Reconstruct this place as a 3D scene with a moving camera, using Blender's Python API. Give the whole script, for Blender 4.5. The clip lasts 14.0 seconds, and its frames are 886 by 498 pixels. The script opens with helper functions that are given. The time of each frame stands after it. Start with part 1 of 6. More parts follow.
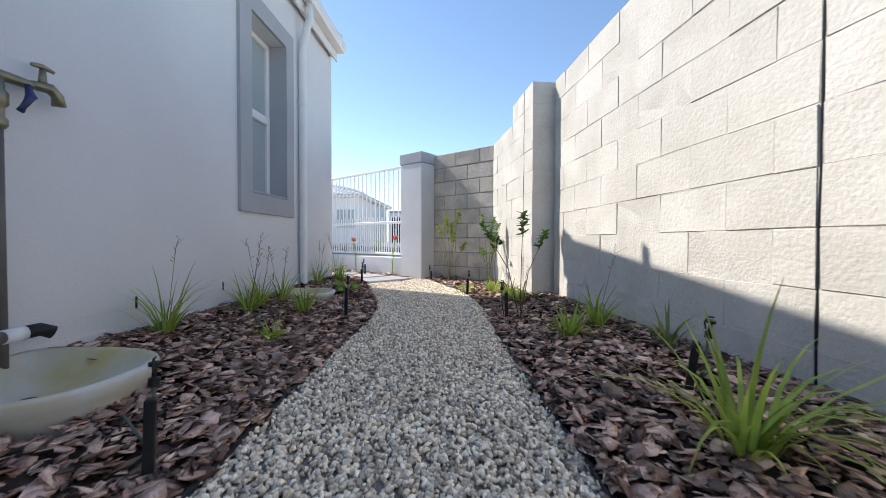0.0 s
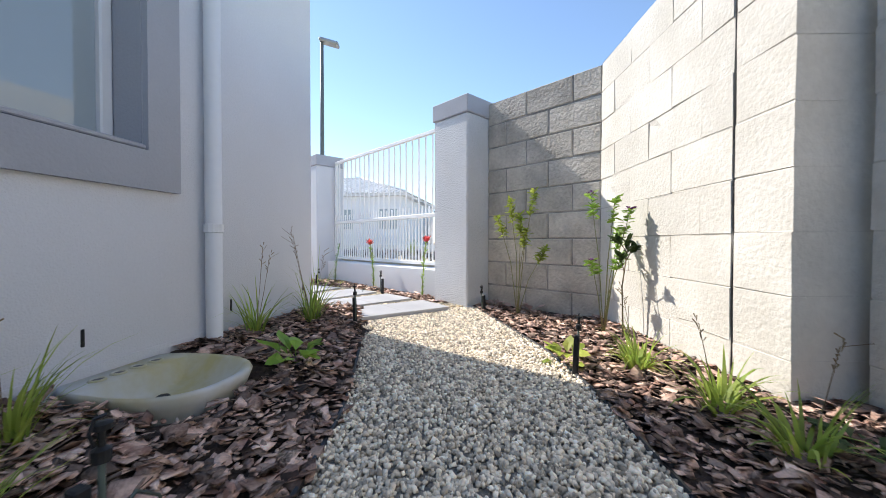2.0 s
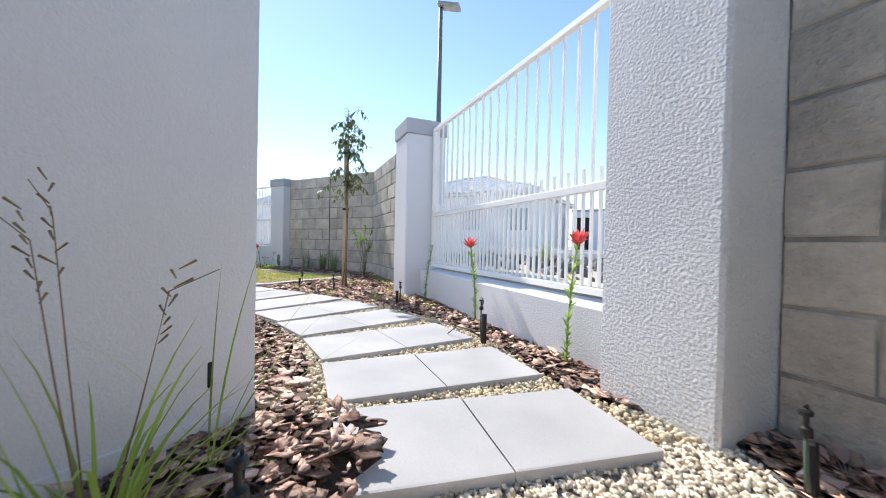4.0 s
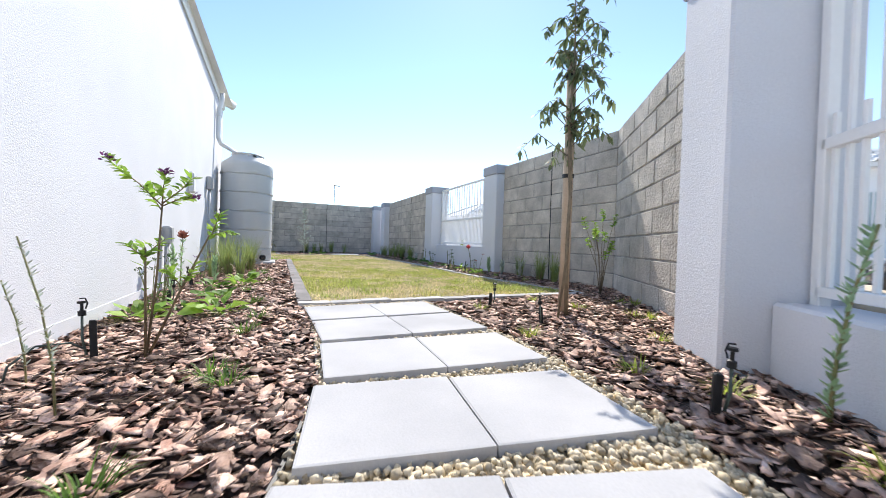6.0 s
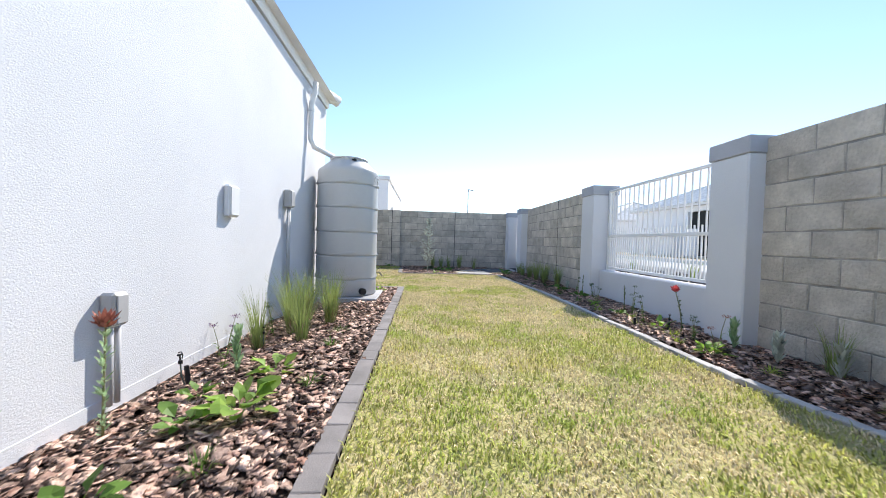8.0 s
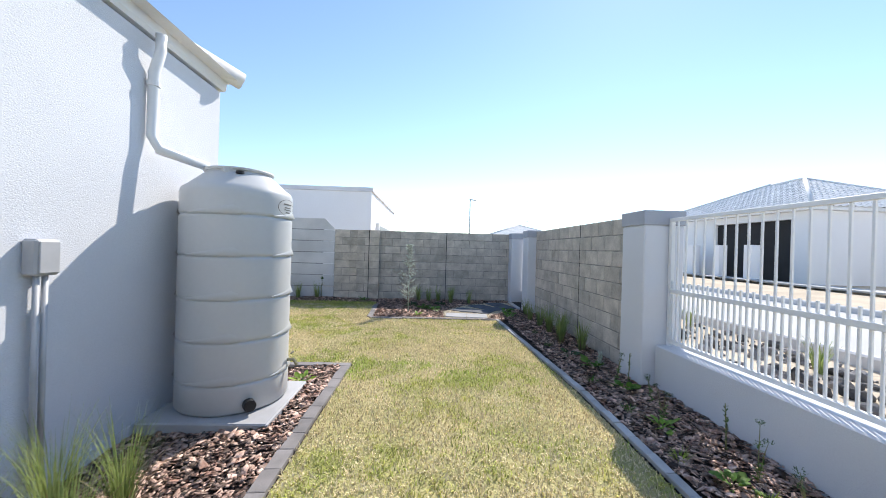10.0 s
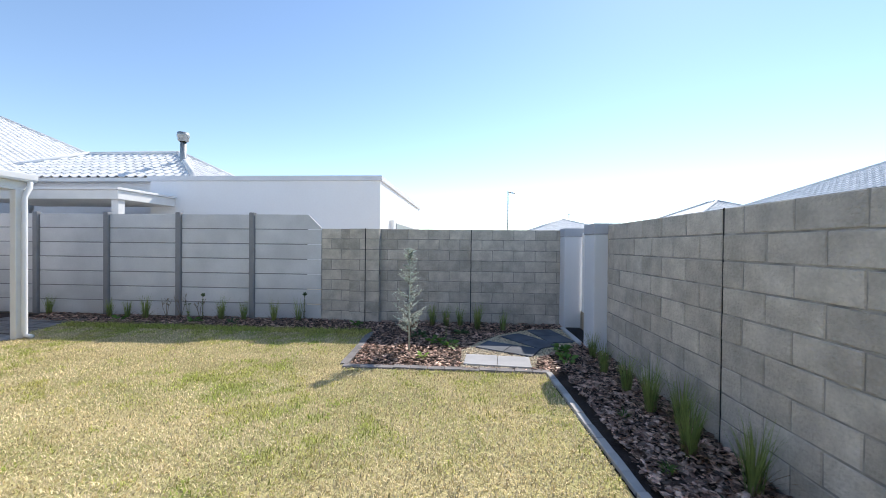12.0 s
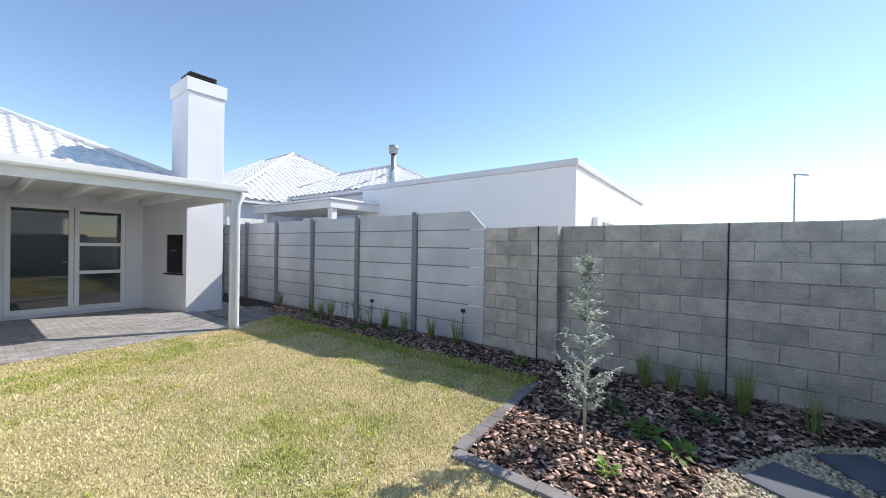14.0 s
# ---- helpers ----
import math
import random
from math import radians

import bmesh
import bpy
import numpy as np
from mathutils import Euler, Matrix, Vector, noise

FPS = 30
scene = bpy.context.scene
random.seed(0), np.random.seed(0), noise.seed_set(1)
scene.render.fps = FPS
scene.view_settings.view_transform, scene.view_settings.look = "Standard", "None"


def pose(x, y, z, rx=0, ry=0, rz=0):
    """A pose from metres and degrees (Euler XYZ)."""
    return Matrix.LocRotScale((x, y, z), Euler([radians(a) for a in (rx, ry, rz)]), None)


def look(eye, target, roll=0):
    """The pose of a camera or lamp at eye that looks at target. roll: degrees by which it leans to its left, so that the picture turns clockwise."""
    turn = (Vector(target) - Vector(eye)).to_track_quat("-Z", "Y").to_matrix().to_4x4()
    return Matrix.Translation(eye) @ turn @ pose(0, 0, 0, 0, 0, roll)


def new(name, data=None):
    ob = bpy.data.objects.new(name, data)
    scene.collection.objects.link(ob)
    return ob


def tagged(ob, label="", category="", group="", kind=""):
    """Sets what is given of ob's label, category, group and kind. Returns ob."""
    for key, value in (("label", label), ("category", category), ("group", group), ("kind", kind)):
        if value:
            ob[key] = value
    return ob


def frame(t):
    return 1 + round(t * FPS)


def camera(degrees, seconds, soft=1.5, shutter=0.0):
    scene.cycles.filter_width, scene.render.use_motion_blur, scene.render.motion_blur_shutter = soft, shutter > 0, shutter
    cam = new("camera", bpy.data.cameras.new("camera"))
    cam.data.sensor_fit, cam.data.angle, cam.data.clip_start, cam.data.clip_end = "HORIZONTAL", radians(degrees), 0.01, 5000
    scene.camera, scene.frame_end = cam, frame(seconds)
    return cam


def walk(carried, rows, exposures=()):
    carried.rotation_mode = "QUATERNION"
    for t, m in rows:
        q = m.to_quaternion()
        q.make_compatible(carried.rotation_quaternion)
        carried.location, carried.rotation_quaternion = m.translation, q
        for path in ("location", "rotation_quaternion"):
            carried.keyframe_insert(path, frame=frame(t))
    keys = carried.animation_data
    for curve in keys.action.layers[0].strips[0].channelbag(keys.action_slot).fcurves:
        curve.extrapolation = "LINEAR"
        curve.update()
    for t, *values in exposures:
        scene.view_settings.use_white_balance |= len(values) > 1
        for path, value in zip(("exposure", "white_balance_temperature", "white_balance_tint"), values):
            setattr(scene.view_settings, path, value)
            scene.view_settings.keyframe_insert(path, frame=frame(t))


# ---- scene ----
cam = camera(101.0, 14.0, soft=0.7, shutter=0.12)
PATH = [
    (0, (1.004, 0.639, 0.554), (0.907, 2.636, 0.511), 0.2),
    (0.5, (0.937, 1.169, 0.55), (0.77, 3.161, 0.509), 0.4),
    (1, (0.878, 1.704, 0.552), (0.649, 3.69, 0.514), 0.2),
    (1.5, (0.816, 2.229, 0.555), (0.514, 4.206, 0.528), 0.2),
    (2, (0.797, 2.709, 0.566), (0.44, 4.676, 0.531), 0.1),
    (2.2, (0.794, 2.91, 0.558), (0.381, 4.867, 0.524), 0.2),
    (4.3, (0.148, 4.813, 0.563), (-1.052, 6.413, 0.537), 1.3),
    (4.5, (0.041, 4.988, 0.547), (-1.286, 6.484, 0.521), 1.3),
    (5, (-0.264, 5.383, 0.516), (-1.807, 6.655, 0.489), 1.2),
    (5.5, (-0.623, 5.714, 0.487), (-2.338, 6.742, 0.46), 1.4),
    (6, (-1.081, 6.003, 0.472), (-2.907, 6.817, 0.444), 1.8),
    (6.5, (-1.575, 6.259, 0.508), (-3.525, 6.702, 0.465), 1.7),
    (7, (-2.121, 6.337, 0.535), (-4.114, 6.492, 0.49), 1.6),
    (7.5, (-2.693, 6.444, 0.624), (-4.689, 6.565, 0.583), 1.8),
    (8, (-3.315, 6.515, 0.839), (-5.311, 6.627, 0.798), 1.7),
    (8.5, (-3.824, 6.583, 1.105), (-5.821, 6.698, 1.075), 1.8),
    (8.7, (-3.979, 6.617, 1.193), (-5.976, 6.723, 1.175), 1.9),
    (10.8, (-6.556, 7.333, 1.405), (-8.554, 7.404, 1.403), 1.3),
    (11, (-6.824, 7.384, 1.426), (-8.823, 7.448, 1.417), 0.9),
    (11.5, (-7.493, 7.42, 1.467), (-9.493, 7.415, 1.451), 0.7),
    (12, (-8.12, 7.461, 1.495), (-10.116, 7.33, 1.474), 0.6),
    (12.5, (-8.731, 7.436, 1.479), (-10.704, 7.109, 1.466), 0.6),
    (13, (-9.306, 7.454, 1.48), (-11.205, 6.826, 1.469), 0.6),
    (13.5, (-9.816, 7.469, 1.486), (-11.596, 6.558, 1.479), 0.7),
    (14, (-10.295, 7.464, 1.493), (-11.89, 6.257, 1.484), 0.9),
]
walk(cam, [(t, look(eye, target, roll)) for t, eye, target, roll in PATH],
     exposures=[(0.0, 0.64), (2.2, 0.76), (4.4, 0.76), (6.5, 0.8), (8.5, 0.74), (11.0, 0.60), (14.0, 0.54)])

# ---- light ----
SUN_FROM = Vector((-0.97, 0.54, 1.0)).normalized()
world = bpy.data.worlds.new("sky")
scene.world = world
world.use_nodes = True
_nt = world.node_tree
_sky = _nt.nodes.new("ShaderNodeTexSky")
_sky.sky_type = "NISHITA"
_sky.sun_disc = False
_sky.sun_elevation = math.asin(SUN_FROM.z)
_sky.sun_rotation = math.atan2(SUN_FROM.x, SUN_FROM.y)
_sky.altitude = 250
_sky.air_density = 1.0
_sky.dust_density = 0.05
_sky.ozone_density = 1.8
_nt.links.new(_sky.outputs[0], _nt.nodes["Background"].inputs[0])
_nt.nodes["Background"].inputs[1].default_value = 0.15
sun = new("sun", bpy.data.lights.new("sun", "SUN"))
sun.data.energy = 3.9
sun.data.angle = radians(0.5)
sun.data.color = (1.0, 0.935, 0.85)
sun.matrix_world = look((0, 0, 30), Vector((0, 0, 30)) - SUN_FROM)


# ---- materials ----
def material(name, colour, rough=0.8, second=None, scale=6.0, grain=60.0, grain_amount=0.12, bump=0.3, bump_scale=120.0,
             bump_depth=0.004, metal=0.0, random_tone=0.0, island_tone=0.0, through_light=0.0, spec=0.35):
    """A surface with variation at two scales and fine relief, in object space at real size."""
    m = bpy.data.materials.new(name)
    m.use_nodes = True
    nt = m.node_tree
    b = nt.nodes["Principled BSDF"]
    b.inputs["Roughness"].default_value = rough
    b.inputs["Metallic"].default_value = metal
    b.inputs["Specular IOR Level"].default_value = spec
    tc = nt.nodes.new("ShaderNodeTexCoord")
    if random_tone:
        pos = nt.nodes.new("ShaderNodeNewGeometry").outputs["Position"]
    else:
        pos = tc.outputs["Object"]
    n1 = nt.nodes.new("ShaderNodeTexNoise")
    n1.inputs["Scale"].default_value = scale
    n1.inputs["Detail"].default_value = 4
    nt.links.new(pos, n1.inputs["Vector"])
    n2 = nt.nodes.new("ShaderNodeTexNoise")
    n2.inputs["Scale"].default_value = grain
    n2.inputs["Detail"].default_value = 3
    nt.links.new(pos, n2.inputs["Vector"])
    ramp = nt.nodes.new("ShaderNodeValToRGB")
    ramp.color_ramp.elements[0].position = 0.35
    ramp.color_ramp.elements[1].position = 0.68
    second = second or tuple(c * 0.82 for c in colour)
    ramp.color_ramp.elements[0].color = (*second, 1)
    ramp.color_ramp.elements[1].color = (*colour, 1)
    nt.links.new(n1.outputs["Fac"], ramp.inputs["Fac"])
    tone = nt.nodes.new("ShaderNodeMath")
    tone.operation = "MULTIPLY_ADD"
    nt.links.new(n2.outputs["Fac"], tone.inputs[0])
    tone.inputs[1].default_value = 2 * grain_amount
    tone.inputs[2].default_value = 1 - grain_amount
    value = tone.outputs[0]
    if random_tone or island_tone:
        r = nt.nodes.new("ShaderNodeMath")
        r.operation = "MULTIPLY_ADD"
        if random_tone:
            nt.links.new(nt.nodes.new("ShaderNodeObjectInfo").outputs["Random"], r.inputs[0])
        else:
            nt.links.new(nt.nodes.new("ShaderNodeNewGeometry").outputs["Random Per Island"], r.inputs[0])
        k = random_tone or island_tone
        r.inputs[1].default_value = 2 * k
        r.inputs[2].default_value = 1 - k
        mul = nt.nodes.new("ShaderNodeMath")
        mul.operation = "MULTIPLY"
        nt.links.new(value, mul.inputs[0])
        nt.links.new(r.outputs[0], mul.inputs[1])
        value = mul.outputs[0]
    hsv = nt.nodes.new("ShaderNodeHueSaturation")
    nt.links.new(ramp.outputs[0], hsv.inputs["Color"])
    nt.links.new(value, hsv.inputs["Value"])
    nt.links.new(hsv.outputs[0], b.inputs["Base Color"])
    if bump:
        n3 = nt.nodes.new("ShaderNodeTexNoise")
        n3.inputs["Scale"].default_value = bump_scale
        n3.inputs["Detail"].default_value = 4
        nt.links.new(pos, n3.inputs["Vector"])
        bp = nt.nodes.new("ShaderNodeBump")
        bp.inputs["Strength"].default_value = bump
        bp.inputs["Distance"].default_value = bump_depth
        nt.links.new(n3.outputs["Fac"], bp.inputs["Height"])
        nt.links.new(bp.outputs[0], b.inputs["Normal"])
    if through_light:
        tr = nt.nodes.new("ShaderNodeBsdfTranslucent")
        nt.links.new(hsv.outputs[0], tr.inputs["Color"])
        mix = nt.nodes.new("ShaderNodeMixShader")
        mix.inputs[0].default_value = through_light
        nt.links.new(b.outputs[0], mix.inputs[1])
        nt.links.new(tr.outputs[0], mix.inputs[2])
        nt.links.new(mix.outputs[0], nt.nodes["Material Output"].inputs["Surface"])
    return m


PLASTER = material("house_plaster", (0.715, 0.725, 0.755), 0.9, (0.66, 0.67, 0.70), 1.2, 90, 0.05, 0.65, 150, 0.004)
SURROUND = material("grey_plaster", (0.42, 0.43, 0.46), 0.85, (0.38, 0.39, 0.42), 2, 90, 0.04, 0.5, 90, 0.004)
ROUGHCAST = material("pillar_plaster", (0.72, 0.725, 0.745), 0.92, (0.65, 0.66, 0.68), 2, 60, 0.05, 0.75, 90, 0.02)
CAPS = material("cap_plaster", (0.45, 0.46, 0.50), 0.88, (0.40, 0.41, 0.45), 3, 80, 0.05, 0.5, 80, 0.004)
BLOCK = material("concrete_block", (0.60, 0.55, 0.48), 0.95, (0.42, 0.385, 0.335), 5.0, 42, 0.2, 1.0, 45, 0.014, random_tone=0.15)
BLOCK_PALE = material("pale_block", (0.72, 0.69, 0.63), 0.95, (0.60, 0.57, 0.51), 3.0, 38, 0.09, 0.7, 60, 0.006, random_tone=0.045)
MORTAR = material("mortar", (0.42, 0.40, 0.37), 0.97, (0.22, 0.21, 0.195), 7, 60, 0.1, 0.8, 80, 0.006)
MORTAR_PALE = material("pale_mortar", (0.70, 0.67, 0.61), 0.97, (0.56, 0.53, 0.48), 5, 60, 0.1, 0.8, 80, 0.006)
PRECAST = material("precast_concrete", (0.70, 0.70, 0.705), 0.9, (0.56, 0.565, 0.575), 1.4, 30, 0.07, 0.5, 60, 0.005, random_tone=0.05)
PRECAST_POST = material("precast_post", (0.30, 0.30, 0.31), 0.92, (0.24, 0.24, 0.25), 3, 40, 0.1, 0.5, 60, 0.004)
SLAB = material("paving_slab", (0.485, 0.48, 0.482), 0.85, (0.385, 0.382, 0.39), 2.6, 140, 0.09, 0.3, 160, 0.002, random_tone=0.04)
# same concrete as SLAB, darkened in its base colour to stand in for shade
SLAB_SHADED = material("dark_slab", (0.135, 0.148, 0.175), 0.8, (0.09, 0.10, 0.12), 3, 120, 0.08, 0.3, 120, 0.002, random_tone=0.08)
PAVER = material("kerb_paver", (0.29, 0.265, 0.255), 0.9, (0.20, 0.185, 0.178), 5, 120, 0.1, 0.5, 150, 0.003, random_tone=0.14)
PAVER_PALE = material("pale_kerb_paver", (0.52, 0.505, 0.49), 0.9, (0.42, 0.405, 0.395), 5, 120, 0.1, 0.5, 150, 0.003, random_tone=0.14)
BRICK_PAVE = material("patio_paver", (0.36, 0.34, 0.335), 0.9, (0.27, 0.26, 0.255), 5, 120, 0.1, 0.5, 150, 0.003, random_tone=0.16)
SOIL = material("soil", (0.075, 0.05, 0.038), 0.97, (0.045, 0.03, 0.024), 8, 70, 0.25, 1.0, 50, 0.02)
BARK = material("bark_chip", (0.66, 0.475, 0.38), 0.85, (0.25, 0.14, 0.105), 16, 140, 0.36, 0.9, 120, 0.005, island_tone=0.82)
GRAVEL_BED = material("gravel_fines", (0.30, 0.28, 0.25), 0.95, (0.2, 0.19, 0.17), 30, 120, 0.2, 1.0, 70, 0.015)
GRAVEL = material("grey_gravel", (0.92, 0.82, 0.67), 0.85, (0.70, 0.60, 0.47), 25, 180, 0.12, 0.3, 200, 0.002, island_tone=0.56)
PEBBLE = material("cream_pebble", (0.68, 0.56, 0.37), 0.8, (0.50, 0.44, 0.34), 18, 150, 0.14, 0.3, 160, 0.002, island_tone=0.42)
SAND = material("sandy_ground", (0.66, 0.56, 0.43), 0.97, (0.52, 0.43, 0.32), 0.7, 14, 0.12, 0.8, 12, 0.03)
ROAD = material("road_concrete", (0.58, 0.57, 0.55), 0.93, (0.50, 0.49, 0.475), 0.5, 20, 0.08, 0.5, 40, 0.006)
TURF = material("turf_thatch", (0.58, 0.49, 0.25), 0.97, (0.36, 0.35, 0.13), 1.6, 40, 0.25, 1.0, 60, 0.02)
BLADE = material("grass_blade", (0.58, 0.53, 0.19), 0.75, (0.38, 0.46, 0.10), 1.1, 14, 0.2, 0, island_tone=0.5, through_light=0.35)
BLADE_DRY = material("dry_grass_blade", (0.80, 0.69, 0.45), 0.8, (0.64, 0.54, 0.32), 1.5, 14, 0.15, 0, island_tone=0.4, through_light=0.25)
TANK = material("tank_plastic", (0.58, 0.58, 0.57), 0.5, (0.54, 0.54, 0.535), 1.5, 30, 0.03, 0.1, 40, 0.002, spec=0.45)
PVC = material("white_pvc", (0.80, 0.80, 0.80), 0.4, (0.75, 0.75, 0.755), 2, 40, 0.02, 0.05, 40, 0.001, spec=0.5)
STEEL = material("white_painted_steel", (0.88, 0.875, 0.865), 0.45, (0.84, 0.835, 0.82), 5, 60, 0.03, 0.05, 60, 0.001, spec=0.5)
TIMBER = material("white_painted_timber", (0.78, 0.78, 0.77), 0.6, (0.72, 0.72, 0.71), 3, 50, 0.04, 0.2, 60, 0.002)
BLACK = material("black_plastic", (0.02, 0.02, 0.022), 0.5, (0.014, 0.014, 0.015), 10, 80, 0.1, 0.2, 90, 0.001)
RUBBER = material("tyre_rubber", (0.025, 0.025, 0.025), 0.8, None, 10, 80, 0.1, 0.2, 90, 0.001)
HOSE = material("hose", (0.10, 0.13, 0.11), 0.6, None, 10, 80, 0.1, 0.1, 90, 0.001)
BRASS = material("weathered_brass", (0.34, 0.31, 0.20), 0.45, (0.22, 0.21, 0.16), 18, 90, 0.15, 0.3, 90, 0.001, metal=0.8)
PIPE_GREY = material("grey_pipe", (0.16, 0.145, 0.135), 0.55, (0.12, 0.11, 0.10), 9, 60, 0.1, 0.2, 80, 0.001)
BLUE = material("blue_lever", (0.04, 0.06, 0.16), 0.45, None, 10, 60, 0.08, 0.1, 60, 0.001)
BASIN = material("pale_basin", (0.60, 0.61, 0.60), 0.6, (0.50, 0.43, 0.20), 4, 40, 0.06, 0.2, 60, 0.002, spec=0.4)
CONDUIT = material("grey_conduit", (0.50, 0.50, 0.51), 0.5, None, 4, 40, 0.04, 0.1, 60, 0.001)
TILE = material("pale_roof_tile", (0.80, 0.79, 0.78), 0.85, (0.70, 0.695, 0.69), 1.5, 40, 0.08, 0.4, 70, 0.004, island_tone=0.08)
WALL_FAR = material("far_plaster", (0.84, 0.845, 0.86), 0.9, (0.80, 0.805, 0.82), 0.6, 20, 0.03, 0.3, 30, 0.005)
# near-black base colour; also stands in for shade inside the garage and room
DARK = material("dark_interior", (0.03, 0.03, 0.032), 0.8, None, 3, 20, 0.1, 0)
STONE = material("garden_rock", (0.30, 0.28, 0.27), 0.9, (0.10, 0.10, 0.105), 3, 30, 0.15, 0.8, 20, 0.02, island_tone=0.6)
GALV = material("galvanised_steel", (0.38, 0.39, 0.39), 0.45, (0.33, 0.34, 0.34), 6, 60, 0.06, 0.1, 60, 0.001, metal=0.6)
LAMP_POLE = material("lamp_pole_steel", (0.15, 0.17, 0.17), 0.55, None, 4, 40, 0.05, 0.1, 50, 0.001)
STAKE = material("timber_stake", (0.56, 0.45, 0.33), 0.8, (0.42, 0.33, 0.24), 6, 90, 0.12, 0.4, 90, 0.003)
TWIG = material("twig", (0.25, 0.20, 0.13), 0.85, (0.16, 0.13, 0.09), 20, 90, 0.15, 0.3, 90, 0.002)
GREEN_STEM = material("green_stem", (0.20, 0.24, 0.09), 0.75, (0.26, 0.22, 0.11), 15, 80, 0.12, 0.1, 90, 0.001)


def leaf(name, colour, second, light=0.3, tone=0.3):
    return material(name, colour, 0.55, second, 9, 40, 0.1, 0, island_tone=tone, through_light=light, spec=0.4)


LEAF = leaf("mid_green_leaf", (0.19, 0.33, 0.06), (0.11, 0.21, 0.035), 0.4)
LEAF_BRIGHT = leaf("bright_leaf", (0.36, 0.52, 0.09), (0.22, 0.38, 0.06), 0.45)
LEAF_DARK = leaf("dark_leaf", (0.10, 0.16, 0.05), (0.06, 0.10, 0.035), 0.3)
LEAF_YELLOW = leaf("yellow_green_leaf", (0.52, 0.56, 0.11), (0.32, 0.42, 0.07), 0.45)
LEAF_SILVER = leaf("silver_leaf", (0.64, 0.68, 0.60), (0.46, 0.51, 0.44), 0.25)
LEAF_BLUE = leaf("grey_green_leaf", (0.46, 0.60, 0.36), (0.30, 0.45, 0.24), 0.45)
LEAF_OLIVE = leaf("olive_leaf", (0.22, 0.26, 0.13), (0.13, 0.17, 0.08), 0.35)
REED = leaf("reed_blade", (0.34, 0.40, 0.14), (0.22, 0.29, 0.09), 0.4)
TUFT = leaf("tuft_blade", (0.46, 0.54, 0.12), (0.26, 0.38, 0.07), 0.45)
DRY = leaf("dry_stem", (0.30, 0.22, 0.12), (0.20, 0.15, 0.09), 0.2)
RED = leaf("red_petal", (0.80, 0.15, 0.12), (0.62, 0.08, 0.10), 0.4)
PURPLE = leaf("purple_petal", (0.22, 0.07, 0.22), (0.14, 0.04, 0.15), 0.3)
ORANGE = leaf("rust_petal", (0.42, 0.17, 0.10), (0.30, 0.10, 0.08), 0.3)
PALE_FLOWER = leaf("pale_petal", (0.55, 0.42, 0.38), (0.42, 0.30, 0.26), 0.3)


def glass_material(name, colour):
    m = bpy.data.materials.new(name)
    m.use_nodes = True
    nt = m.node_tree
    b = nt.nodes["Principled BSDF"]
    b.inputs["Base Color"].default_value = colour
    b.inputs["Roughness"].default_value = 0.03
    b.inputs["Specular IOR Level"].default_value = 0.9
    b.inputs["Coat Weight"].default_value = 0.6
    b.inputs["Coat Roughness"].default_value = 0.02
    return m


GLASS = glass_material("window_glass", (0.035, 0.045, 0.045, 1))
# pale base colour paints the bright reflected sky into the panes
GLASS_PALE = glass_material("curtained_glass", (0.36, 0.42, 0.44, 1))


# ---- builders ----
def mesh_object(name, verts, faces, mat, smooth=False):
    me = bpy.data.meshes.new(name)
    me.from_pydata([tuple(v) for v in verts], [], [tuple(f) for f in faces])
    me.materials.append(mat)
    if smooth:
        me.polygons.foreach_set("use_smooth", [True] * len(me.polygons))
    me.update()
    return new(name, me)


def finish(name, bm, mat, parent=None, label="", smooth=False):
    me = bpy.data.meshes.new(name)
    bmesh.ops.recalc_face_normals(bm, faces=bm.faces)
    bm.to_mesh(me)
    bm.free()
    me.materials.append(mat)
    if smooth:
        me.polygons.foreach_set("use_smooth", [True] * len(me.polygons))
    ob = new(name, me)
    if parent:
        ob.parent = parent
    if label:
        ob["label"] = label
    return ob


def part(name, bm, mat, parent, label="", smooth=False):
    return finish(name, bm, mat, parent, label, smooth)


def thing(name, at, label, category, group="", kind=""):
    ob = new(name)
    ob.location = at
    ob.empty_display_size = 0.1
    return tagged(ob, label, category, group, kind)


def box(bm, x0, y0, z0, x1, y1, z1, bevel=0.0, turn=None, about=(0, 0, 0)):
    """A box added to bm, with its edges bevelled, turned about a point."""
    r = bmesh.ops.create_cube(bm, size=1)
    vs = r["verts"]
    for v in vs:
        v.co = Vector((x0 + (v.co.x + 0.5) * (x1 - x0), y0 + (v.co.y + 0.5) * (y1 - y0), z0 + (v.co.z + 0.5) * (z1 - z0)))
    if bevel:
        es = list({e for v in vs for e in v.link_edges})
        r = bmesh.ops.bevel(bm, geom=es, offset=bevel, segments=1, affect="EDGES")
        vs = list({v for f in r["faces"] for v in f.verts} | {v for v in vs if v.is_valid})
    if turn is not None:
        bmesh.ops.rotate(bm, verts=vs, cent=about, matrix=turn)
    return vs


def boxed(*a, **k):
    bm = bmesh.new()
    box(bm, *a, **k)
    return bm


